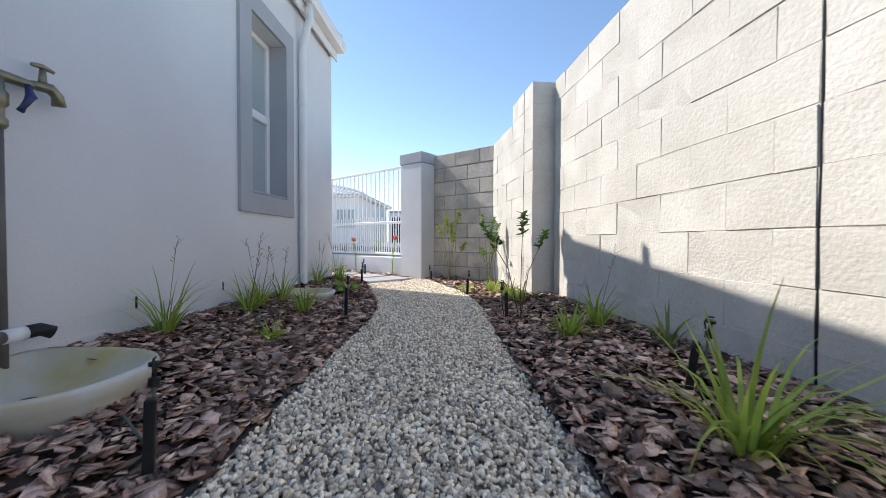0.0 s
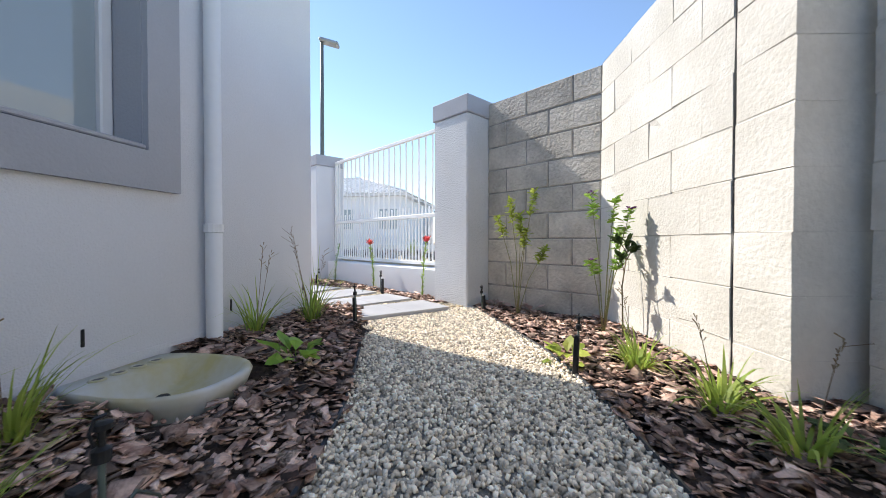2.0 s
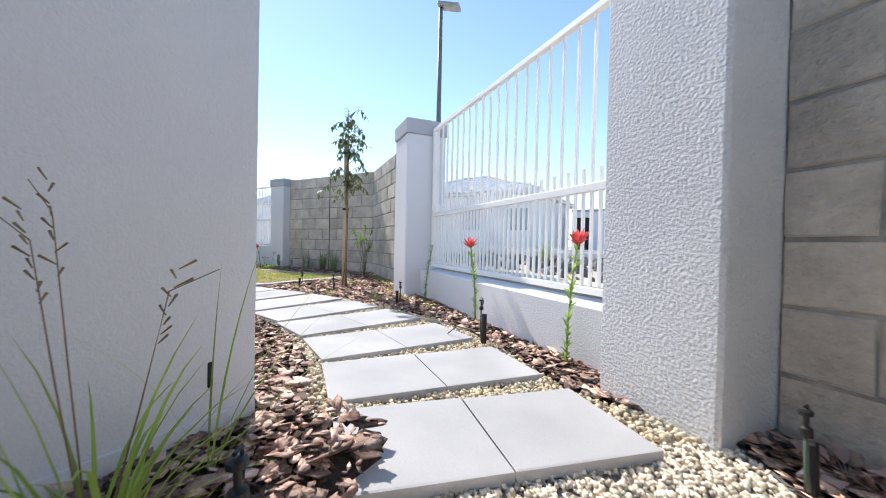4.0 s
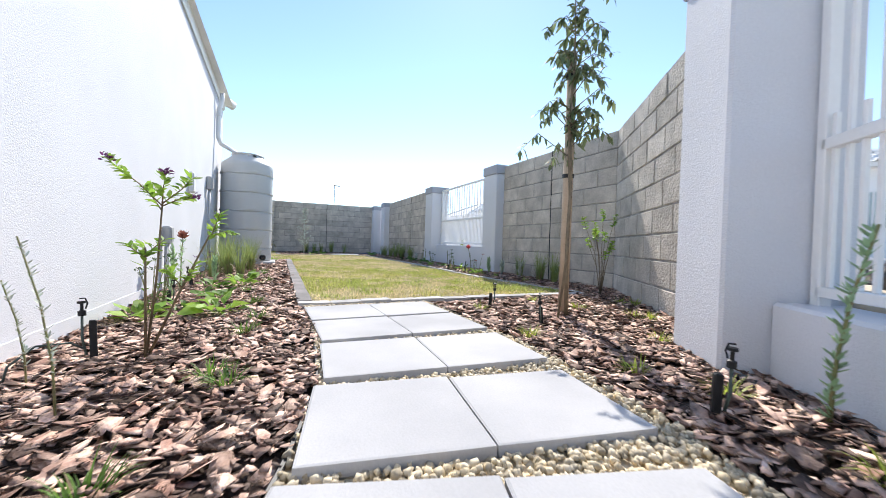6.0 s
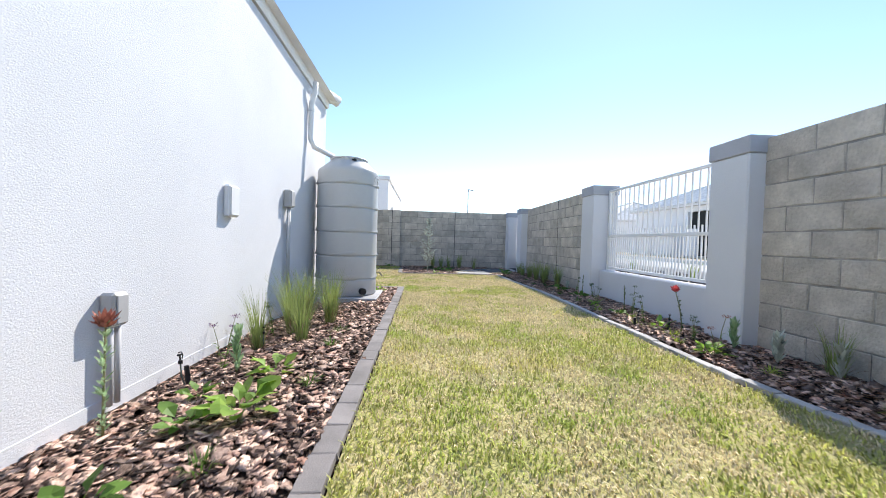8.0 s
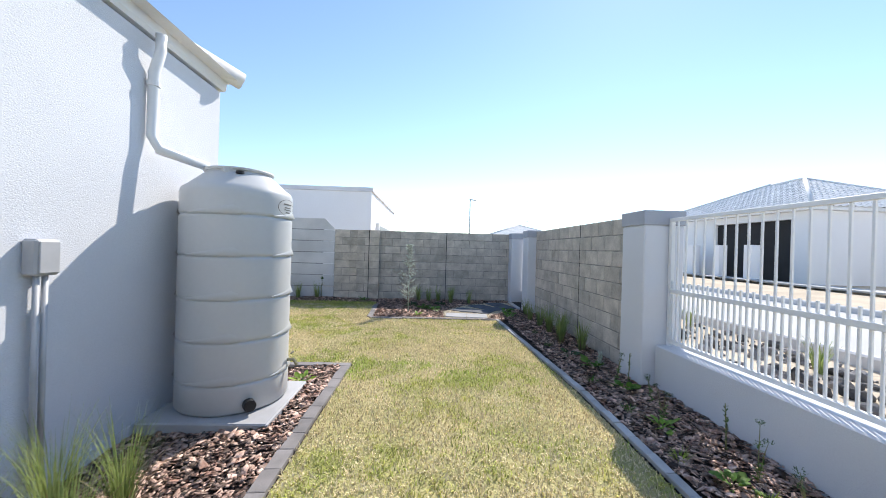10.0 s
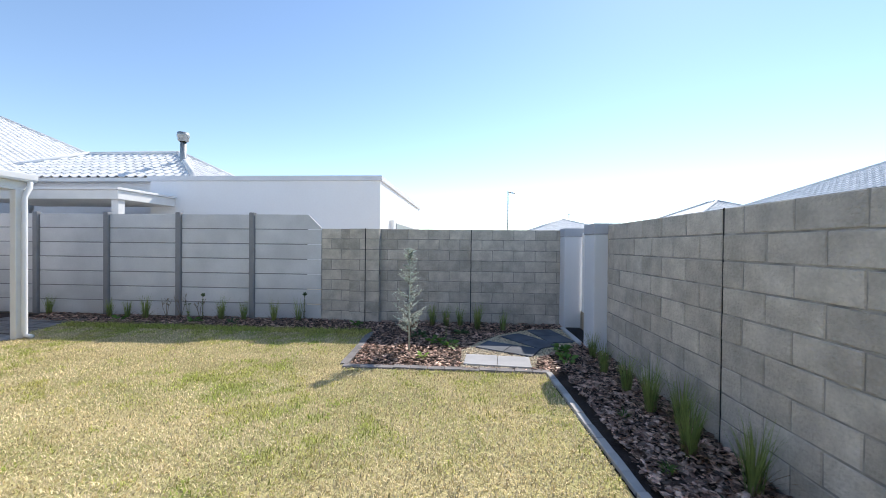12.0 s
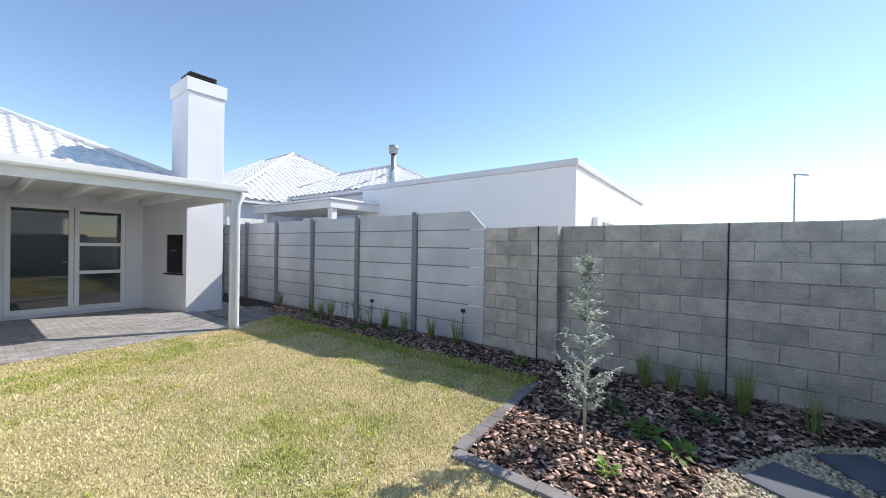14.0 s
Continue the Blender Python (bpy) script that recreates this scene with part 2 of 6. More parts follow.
def tube_into(bm, points, radius, sides=8, cap=True):
    """A round tube along points; radius may be one number or one for each point."""
    pts = [Vector(p) for p in points]
    rad = radius if isinstance(radius, (list, tuple)) else [radius] * len(pts)
    rings = []
    up = Vector((0.13, 0.21, 0.97))
    for i, p in enumerate(pts):
        d = (pts[min(i + 1, len(pts) - 1)] - pts[max(i - 1, 0)]).normalized()
        a = d.cross(up)
        if a.length < 0.1:
            a = d.cross(Vector((1, 0.1, 0)))
        a.normalize()
        b = d.cross(a)
        rings.append([bm.verts.new(p + rad[i] * (math.cos(k * math.tau / sides) * a + math.sin(k * math.tau / sides) * b)) for k in range(sides)])
    for r0, r1 in zip(rings, rings[1:]):
        for k in range(sides):
            bm.faces.new((r0[k], r0[(k + 1) % sides], r1[(k + 1) % sides], r1[k]))
    if cap and sides > 2:
        bm.faces.new(rings[0])
        bm.faces.new(rings[-1])


def tube(points, radius, sides=8):
    bm = bmesh.new()
    tube_into(bm, points, radius, sides)
    return bm


def lathe(profile, sides=40):
    """A turned shape from (radius, height) pairs."""
    bm = bmesh.new()
    rings = []
    for r, z in profile:
        if r < 1e-5:
            rings.append([bm.verts.new((0, 0, z))])
        else:
            rings.append([bm.verts.new((r * math.cos(k * math.tau / sides), r * math.sin(k * math.tau / sides), z)) for k in range(sides)])
    for a, b in zip(rings, rings[1:]):
        for k in range(sides):
            j = (k + 1) % sides
            if len(a) == 1 and len(b) == 1:
                continue
            if len(a) == 1:
                bm.faces.new((a[0], b[j], b[k]))
            elif len(b) == 1:
                bm.faces.new((a[k], a[j], b[0]))
            else:
                bm.faces.new((a[k], a[j], b[j], b[k]))
    return bm


def inside(poly, x, y):
    hit = False
    n = len(poly)
    for i in range(n):
        x0, y0 = poly[i]
        x1, y1 = poly[(i + 1) % n]
        if (y0 > y) != (y1 > y) and x < (x1 - x0) * (y - y0) / (y1 - y0) + x0:
            hit = not hit
    return hit


def sheet(name, poly, z, mat, label, category, thick=0.0):
    bm = bmesh.new()
    f = bm.faces.new([bm.verts.new((x, y, z)) for x, y in poly])
    bmesh.ops.triangulate(bm, faces=[f])
    ob = finish(name, bm, mat)
    return tagged(ob, label, category, kind="structure")


# the slanting north-east boundary: u runs along it from the east corner, n points into the garden
CORNER_E = Vector((1.42, 5.40))
CORNER_N = Vector((-4.02, 9.40))
DIAG = (CORNER_N - CORNER_E).normalized()
DIAG_IN = Vector((-DIAG.y, DIAG.x))
DIAG_YAW = math.atan2(DIAG.y, DIAG.x)


# the sunny house wall turns very slightly away from square
NORTH_TURN = 0.0185


def diag(u, n):
    p = CORNER_E + u * DIAG + n * DIAG_IN
    return p.x, p.y


def east(y, off=0.0):
    """The inner face of the east wall at y."""
    return 1.42 + (0.165 if y > 3.9 else 0.145) * (5.40 - y) + off


def sunny(x, off=0.0):
    """The face of the sunny house wall at x."""
    return 5.115 + (x + 0.60) * math.tan(NORTH_TURN) + off


def swing(ob):
    """Turn something built along y = 5.115 onto the sunny wall's true line."""
    pivot = Matrix.Translation((-0.60, 5.115, 0))
    ob.matrix_world = pivot @ Matrix.Rotation(NORTH_TURN, 4, "Z") @ pivot.inverted() @ ob.matrix_world
    return ob


HOUSE_X, HOUSE_Y, HOUSE_W = -0.60, 5.115, -9.15
NORTH_Y, FAR_X = 9.40, -15.10

# ---- ground ----
YARD = [(east(-4.0) + 0.4, -4.0), (east(4.0) + 0.3, 4.0), (CORNER_E.x + 0.1, CORNER_E.y + 0.1), (CORNER_N.x + 0.05, CORNER_N.y + 0.1),
        (FAR_X - 0.07, NORTH_Y + 0.1), (FAR_X - 0.07, -12.0), (2.0, -12.0)]
bm = bmesh.new()
outer = [bm.verts.new((x, y, 0.34)) for x, y in ((-1500, -1500), (1500, -1500), (1500, 1500), (-1500, 1500))]
inner = [bm.verts.new((x, y, 0.34)) for x, y in YARD]
loops = []
for ring in (outer, inner):
    for a, b in zip(ring, ring[1:] + ring[:1]):
        loops.append(bm.edges.new((a, b)))
bmesh.ops.triangle_fill(bm, edges=loops, use_beauty=True)
low = [bm.verts.new((x, y, -0.06)) for x, y in YARD]
for i in range(len(low)):
    j = (i + 1) % len(low)
    bm.faces.new((inner[i], inner[j], low[j], low[i]))
yard_floor = bm.faces.new(low)
bmesh.ops.triangulate(bm, faces=[yard_floor])
tagged(finish("ground", bm, SAND), "dry sandy open ground around the garden", "ground", kind="structure")


def bed_height(x, y):
    """Bark beds rise gently towards the walls, and lie low under the paths and the lawn."""
    z = 0.012 + 0.02 * noise.noise(Vector((x * 1.7, y * 1.7, 0.3)))
    for gx, gy in ((-0.34, 1.70), (-0.39, 3.78)):
        if abs(x - gx) < 0.26 and abs(y - gy) < 0.21:
            return -0.06
    if y < 5.3 and -0.7 < x < 0.6:
        z += 0.09 * max(0.0, min(1.0, (0.25 - x) / 0.75))
    elif x > 0.9 and y < 5.4:
        z += 0.06 * max(0.0, min(1.0, (x - 1.25) / 0.5))
    elif x < -0.5 and y < 6.1 and x > -9.6:
        z -= 0.055 * max(0.0, min(1.0, (5.9 - y) / 0.8)) * max(0.0, min(1.0, (-1.0 - x) / 1.0))
    return z


PATH_L = [(0.46, -4.0), (0.44, 1.2), (0.40, 1.9), (0.39, 2.6), (0.38, 3.2), (0.27, 3.8), (0.10, 4.3), (-0.10, 4.85), (-0.34, 5.35)]
PATH_R = [(1.36, -4.0), (1.33, 1.4), (1.27, 2.05), (1.22, 2.8), (1.20, 3.5), (1.12, 4.1), (1.00, 4.6), (0.80, 5.1), (0.50, 5.85)]
STEP_L = [(-0.34, 5.35), (-0.64, 5.30), (-1.00, 5.62), (-1.38, 5.83), (-1.83, 6.01), (-2.28, 6.12), (-2.90, 6.16), (-3.71, 6.15)]
STEP_R = [(0.50, 5.85), (0.00, 5.98), (-0.42, 6.36), (-0.66, 6.54), (-1.02, 6.76), (-1.70, 6.96), (-2.30, 7.05), (-2.92, 7.06), (-3.71, 7.05)]
BED_WEST = [(HOUSE_X, -4.0)] + PATH_L + [(-0.50, 5.25), (HOUSE_X, 5.10)]
BED_EAST = PATH_R + [diag(1.3, 0.02), (CORNER_E.x, CORNER_E.y), (east(4.1), 4.1), (east(4.0) + 0.2, 4.0), (east(-4.0) + 0.2, -4.0)]
BED_HOUSE = [(HOUSE_X, HOUSE_Y)] + STEP_L[1:] + [(-3.71, 6.12), (-9.55, 6.12), (-9.55, 5.2), (HOUSE_W, sunny(HOUSE_W, -0.01))]
BED_FENCE = STEP_R + [(-3.71, 8.62), (-12.4, 8.62), (-12.4, NORTH_Y - 0.02), (CORNER_N.x, CORNER_N.y - 0.02), diag(1.3, 0.02)]
BED_FAR = [(-12.42, 8.62), (-12.42, 6.0), (-14.2, 5.9), (-14.2, 1.2), (-14.4, -0.5), (-14.4, -3.5), (FAR_X + 0.02, -3.5), (FAR_X + 0.02, NORTH_Y), (-12.42, NORTH_Y)]
BEDS = [("planting_bed_west", BED_WEST), ("planting_bed_east", BED_EAST), ("planting_bed_house", BED_HOUSE), ("planting_bed_fence", BED_FENCE), ("planting_bed_far", BED_FAR)]
bm = bmesh.new()
grid = {}
step = 0.10
for i in range(int(18.2 / step)):
    for j in range(int(13.6 / step)):
        x, y = -15.1 + i * step, -4.0 + j * step
        if (y < 4.9 and HOUSE_W - 0.1 < x < HOUSE_X - 0.1) or not inside(YARD, x + step / 2, y + step / 2):
            continue
        q = []
        for a, b in ((0, 0), (1, 0), (1, 1), (0, 1)):
            k = (i + a, j + b)
            if k not in grid:
                px, py = -15.1 + k[0] * step, -4.0 + k[1] * step
                in_bed = any(inside(poly, px, py) for _, poly in BEDS)
                grid[k] = bm.verts.new((px, py, bed_height(px, py) if in_bed else -0.015))
            q.append(grid[k])
        bm.faces.new(q)
tagged(finish("planting_soil", bm, SOIL, smooth=True), "dark damp soil of the planting beds under bark mulch", "soil", kind="structure")
sheet("gravel_path", PATH_L + PATH_R[::-1], 0.006, GRAVEL_BED, "curving path of loose grey crushed stone", "path")
sheet("pebble_bed", STEP_L + STEP_R[::-1], 0.008, PEBBLE, "cream pebble bed under the stepping slabs", "path")
GATE_STONES = [(-12.5, 7.4), (-12.5, 8.28), (-12.95, 8.4), (-13.4, 8.8), (-13.75, 9.12), (-14.68, 9.12), (-14.62, 8.6), (-14.2, 8.05), (-13.7, 7.68), (-13.2, 7.4)]
sheet("pebble_bed_far", GATE_STONES, 0.012, PEBBLE,
      "cream pebble bed under the slabs by the gate", "path")
LAWN = [(-3.83, 6.23), (-9.65, 6.23), (-9.65, 5.1), (HOUSE_W, 5.05), (HOUSE_W, 0.72), (-13.3, 0.72), (-13.6, 0.40), (-14.22, 0.35), (-14.22, 5.86), (-12.38, 5.98),
        (-12.38, 8.38), (-8.9, 8.52), (-5.4, 8.46), (-3.83, 8.75)]
sheet("lawn", LAWN, 0.02, TURF, "patchy half-dry green and straw lawn", "lawn")
sheet("patio_base", [(HOUSE_W, 0.7), (HOUSE_W, -3.0), (-14.4, -3.0), (-14.4, 0.33), (-13.6, 0.38), (-13.35, 0.7)], 0.002, MORTAR, "sand bed under the patio pavers", "patio")

# the road and kerbs beyond the fence
sheet("road", [(-70, 11.35), (-70, 15.2), (60, 15.2), (60, 11.35)], 0.352, ROAD, "pale concrete road beyond the fence", "road")
sheet("pavement", [(-70, 20.0), (-70, 21.0), (60, 21.0), (60, 20.0)], 0.47, ROAD, "pale pavement before the opposite houses", "pavement")
for yy, nm in ((11.22, "kerb_near"), (15.2, "kerb_far")):
    tagged(finish(nm, boxed(-70, yy, 0.30, 60, yy + 0.12, 0.47, 0.02), PRECAST), "pale concrete road kerb", "kerb", kind="structure")


# ---- block walls ----
def chamfered(w, h, d, c, seed):
    """A concrete block: front face towards -y at y=0, uneven edges; w along x, d back, h up."""
    rnd = random.Random(seed)
    j = lambda: rnd.uniform(-0.0025, 0.0025)
    v = []
    for y, inset in ((0.0, c), (c, 0.0), (d - c, 0.0), (d, c)):
        for sx, sz in ((-1, 0), (1, 0), (1, 1), (-1, 1)):
            v.append((sx * (w / 2 - inset) + j(), y + j(), (h - inset if sz else inset) + j()))
    f = [(0, 1, 2, 3), (15, 14, 13, 12)]
    for k in range(3):
        for i in range(4):
            f.append((4 * k + i, 4 * k + 4 + i, 4 * k + 4 + (i + 1) % 4, 4 * k + (i + 1) % 4))
    return v, [tuple(reversed(x)) for x in f]


BLOCK_MESH = {}


def block_mesh(width, mat, seed, depth=0.14, c=0.006, height=0.189):
    key = (round(width, 3), mat.name, seed, depth, c, height)
    if key not in BLOCK_MESH:
        v, f = chamfered(width, height, depth, c, hash(key[:1]) % 97 + seed)
        me = bpy.data.meshes.new("block")
        me.from_pydata(v, [], f)
        me.materials.append(mat)
        BLOCK_MESH[key] = me
    return BLOCK_MESH[key]


def block_wall(name, p0, p1, courses, mat, mortar, label, joints=(), depth=0.14, tops=None, base=0.0, shift=0, recess=0.007, c_edge=0.006, gap=0.009):
    """A wall of concrete blocks from p0 to p1 (inner face on the line, inner side to the right of p0 to p1).
    joints: movement joints by distance; tops: (distance, courses) where the top steps."""
    p0, p1 = Vector(p0), Vector(p1)
    run = p1 - p0
    length, yaw = run.length, math.atan2(run.y, run.x)
    bm = bmesh.new()
    spans = tops or [(length, courses)]
    x = 0.0
    for end, n in spans:
        box(bm, x + 0.004, recess, base - 0.25, end - 0.004, depth - 0.008, base + n * 0.2 - 0.006)
        x = end
    core = finish(name, bm, mortar)
    tagged(core, label, "wall", kind="structure")
    core.matrix_world = Matrix.Translation((p0.x, p0.y, 0)) @ Matrix.Rotation(yaw, 4, "Z")
    rnd = random.Random(name)
    for jt in joints:
        n = next(n for end, n in spans if jt <= end)
        pts = [(jt + rnd.uniform(-0.002, 0.002), 0.006, base - 0.1 + k * 0.1) for k in range(int((n * 0.2 + 0.1) / 0.1) + 1)]
        strip = part("joint", tube(pts, [rnd.uniform(0.005, 0.008) for _ in pts], 6), BLACK, core, "dark movement joint")
    cuts = [0.0, *joints, length]
    for a, b in zip(cuts, cuts[1:]):
        a += 0.006 if a else 0
        b -= 0.006 if b < length else 0
        n_max = max(n for _, n in spans)
        for c in range(n_max):
            x = a
            first = True
            while x < b - 0.02:
                w = 0.2 if first and (c + shift) % 2 else 0.4
                first = False
                if b - x - w < 0.08:
                    w = b - x
                w = min(w, b - x)
                mid = x + w / 2
                top = next(n for end, n in spans if mid <= end + 1e-6)
                if c < top:
                    ob = new("block", block_mesh(w - gap, mat, rnd.randrange(3), depth, c_edge, 0.198 - gap))
                    ob.parent = core
                    ob.location = (mid, rnd.uniform(-0.002, 0.002), base + c * 0.2 + 0.004)
                    ob.rotation_euler = (rnd.uniform(-0.006, 0.006), 0, rnd.uniform(-0.006, 0.006))
                x += w
    return core


def pillar(at, yaw, size, height, label, name="gate_pillar", coat=None):
    """A plastered pillar with a smooth grey cap; at is its footprint's centre."""
    p = thing(name, (at[0], at[1], 0), label, "pillar", "boundary pillars")
    p.rotation_euler = (0, 0, yaw)
    s = size / 2
    part("shaft", boxed(-s, -s, -0.1, s, s, height - 0.15, 0.012), coat or PLASTER, p)
    part("cap", boxed(-s - 0.012, -s - 0.012, height - 0.15, s + 0.012, s + 0.012, height, 0.008), CAPS, p, "smooth grey cap")
    return p


def railing(p0, p1, z0, z1, label, mid=0.43, pitch=0.115):
    """White steel railing: frame, mid rail, tall bars, and short bars between them in the lower half."""
    p0, p1 = Vector(p0), Vector(p1)
    run = p1 - p0
    r = thing("railing", (p0.x, p0.y, 0), label, "railing", "boundary railings")
    r.rotation_euler = (0, 0, math.atan2(run.y, run.x))
    w = run.length
    zm = z0 + (z1 - z0) * mid
    part("top_rail", boxed(0, -0.02, z1 - 0.035, w, 0.02, z1, 0.003), STEEL, r)
    part("mid_rail", boxed(0.02, -0.02, zm - 0.02, w - 0.02, 0.02, zm + 0.02, 0.003), STEEL, r)
    part("bottom_rail", boxed(0.02, -0.02, z0 + 0.03, w - 0.02, 0.02, z0 + 0.065, 0.003), STEEL, r)
    for x in (0.02, w - 0.02):
        part("end_post", boxed(x - 0.02, -0.02, z0 - 0.02, x + 0.02, 0.02, z1 - 0.036, 0.003), STEEL, r)
    n = max(2, round(w / pitch))
    tall = boxed(-0.008, -0.008, z0 + 0.066, 0.008, 0.008, z1 - 0.036, 0.002)
    short = boxed(-0.008, -0.008, z0 + 0.066, 0.008, 0.008, zm + 0.10, 0.002)
    first = {}
    for i in range(1, 2 * n):
        kind = "tall" if i % 2 == 0 else "short"
        if kind not in first:
            first[kind] = part("bar", tall if kind == "tall" else short, STEEL, r)
            ob = first[kind]
        else:
            ob = new("bar", first[kind].data)
            ob.parent = r
        ob.location = (i * w / (2 * n), 0, 0)
    return r


# ---- house ----
def house_shell():
    """The house by whose walls the path goes: its walls with the openings cut through."""
    def wall(name, axis, face, a0, a1, z1, openings, inward, label):
        # openings: (a0, a1, z0, z1); built from pieces round them
        bm = bmesh.new()
        t = 0.22
        lo, hi = (face - t, face) if inward < 0 else (face, face + t)

        def piece(b0, b1, c0, c1):
            if b1 - b0 < 0.005 or c1 - c0 < 0.005:
                return
            if axis == "y":
                box(bm, lo, b0, c0, hi, b1, c1)
            else:
                box(bm, b0, lo, c0, b1, hi, c1)
        x = a0
        for o0, o1, c0, c1 in sorted(openings):
            piece(x, o0, -0.2, z1)
            piece(o0, o1, -0.2, c0)
            piece(o0, o1, c1, z1)
            x = o1
        piece(x, a1, -0.2, z1)
        bmesh.ops.remove_doubles(bm, verts=bm.verts, dist=1e-4)
        return tagged(finish(name, bm, PLASTER), label, "wall", kind="structure")
    wall("wall_east", "y", HOUSE_X, -6.0, HOUSE_Y, 2.84, [(3.35, 3.90, 0.92, 2.30)], -1, "white stippled plaster house wall in shade")
    swing(wall("wall_north", "x", HOUSE_Y, HOUSE_W, HOUSE_X - 0.22, 2.84, [], -1, "white stippled plaster house wall in bright sun"))
    wall("wall_west", "y", HOUSE_W, -3.0, HOUSE_Y - 0.36, 2.84, [], 1, "white plaster house wall beside the lawn")
    wall("wall_patio", "x", -3.0, -12.82, HOUSE_W, 2.75, [(-12.50, -10.78, 0.08, 2.20)], -1, "pale grey plaster wall behind the patio")
    bm = boxed(HOUSE_X, -6.0, -0.05, HOUSE_X + 0.006, HOUSE_Y, 0.15, 0.002)
    tagged(finish("trim_plinth_east", bm, PLASTER), "low plaster plinth band along the house", "plinth", kind="structure")
    bm = boxed(HOUSE_W, HOUSE_Y, -0.12, HOUSE_X, HOUSE_Y + 0.005, 0.05, 0.002)
    tagged(swing(finish("trim_plinth_north", bm, PLASTER)), "low plaster plinth band along the house", "plinth", kind="structure")
    for k in range(6):
        slot = finish("trim_weep_slot", boxed(HOUSE_X - 0.02, 5.0 - k * 0.66, 0.215, HOUSE_X + 0.003, 5.012 - k * 0.66, 0.275, 0.002), BLACK)
        tagged(slot, "narrow dark weep slot in the plaster wall", "weep hole", kind="structure")
    # closing walls out of sight
    tagged(finish("wall_south", boxed(-14.0, -10.2, -0.2, HOUSE_X, -10.0, 2.7), PLASTER), "plain white plaster house wall", "wall", kind="structure")
    tagged(finish("wall_behind", boxed(HOUSE_X, -4.2, -0.2, east(-4) + 0.3, -4.0, 2.0), PLASTER), "plain plaster wall closing the side passage", "wall", kind="structure")


house_shell()


def tiled_plane(name, corners, parent, label=""):
    """Roof tiles in courses on a sloping polygon whose first edge is the eave."""
    c = [Vector(p) for p in corners]
    e = (c[1] - c[0]).normalized()
    nrm = (c[1] - c[0]).cross(c[-1] - c[0]).normalized()
    if nrm.z < 0:
        nrm = -nrm
    up = nrm.cross(e)
    if up.z < 0:
        up = -up
    flat = [((p - c[0]).dot(e), (p - c[0]).dot(up)) for p in c]
    us, vs = [p[0] for p in flat], [p[1] for p in flat]
    verts, faces = [], []
    tw, th = 0.30, 0.33
    prof = ((0.0, 0.012), (0.18, 0.05), (0.36, 0.055), (0.52, 0.014), (0.78, 0.004), (1.0, 0.012))
    for r in range(int(max(vs) / th) + 1):
        for k in range(int((max(us) - min(us)) / tw) + 2):
            u0, v0 = min(us) + (k - 0.5) * tw, r * th
            if not inside(flat, u0 + tw / 2, v0 + th * 0.45):
                continue
            base = len(verts)
            for s, hgt in prof:
                for v, lift in ((v0 - 0.03, 0.022), (v0 + th, 0.0)):
                    p = c[0] + e * (u0 + s * tw) + up * v + nrm * (hgt + lift)
                    verts.append(p)
            n = len(prof)
            for i in range(n - 1):
                a = base + 2 * i
                faces.append((a, a + 2, a + 3, a + 1))
            # front lip
            for s, hgt in prof:
                verts.append(c[0] + e * (u0 + s * tw) + up * (v0 - 0.03) + nrm * (hgt + 0.002))
            for i in range(n - 1):
                a, b2 = base + 2 * i, base + 2 * n + i
                faces.append((a, b2, b2 + 1, a + 2))
    ob = mesh_object(name, verts, faces, TILE)
    ob.parent = parent
    if label:
        ob["label"] = label
    ob["kind"] = "stuff"
    return ob


def hip_roof(parent, x0, y0, x1, y1, z, pitch=24.0, over=0.0, tiled=("n", "s", "e", "w"), ridge_cap=True):
    """Hip roof over a rectangle: a solid deck, tile courses on the slopes that show, and ridge caps."""
    x0, y0, x1, y1 = x0 - over, y0 - over, x1 + over, y1 + over
    w, d = x1 - x0, y1 - y0
    half = min(w, d) / 2
    h = half * math.tan(radians(pitch))
    if w >= d:
        r0, r1 = Vector((x0 + half, (y0 + y1) / 2, z + h)), Vector((x1 - half, (y0 + y1) / 2, z + h))
    else:
        r0, r1 = Vector(((x0 + x1) / 2, y0 + half, z + h)), Vector(((x0 + x1) / 2, y1 - half, z + h))
    a, b, c, d_ = Vector((x0, y0, z)), Vector((x1, y0, z)), Vector((x1, y1, z)), Vector((x0, y1, z))
    if w >= d:
        planes = {"s": (a, b, r1, r0), "n": (c, d_, r0, r1), "e": (b, c, r1), "w": (d_, a, r0)}
        hips = ((a, r0), (d_, r0), (b, r1), (c, r1), (r0, r1))
    else:
        planes = {"w": (d_, a, r0, r1), "e": (b, c, r1, r0), "s": (a, b, r0), "n": (c, d_, r1)}
        hips = ((a, r0), (b, r0), (c, r1), (d_, r1), (r0, r1))
    bm = bmesh.new()
    for pl in planes.values():
        bm.faces.new([bm.verts.new(p) for p in pl])
    bm.faces.new([bm.verts.new(p) for p in (a, b, c, d_)])
    bmesh.ops.remove_doubles(bm, verts=bm.verts, dist=1e-4)
    deck = part("roof_deck", bm, TILE, parent)
    for side in tiled:
        tiled_plane("roof_tiles", planes[side], parent)
    if ridge_cap:
        for p, q in hips:
            part("ridge_cap", tube([p + Vector((0, 0, 0.03)), q + Vector((0, 0, 0.05))], 0.085, 8), TILE, parent, smooth=True)
    return deck


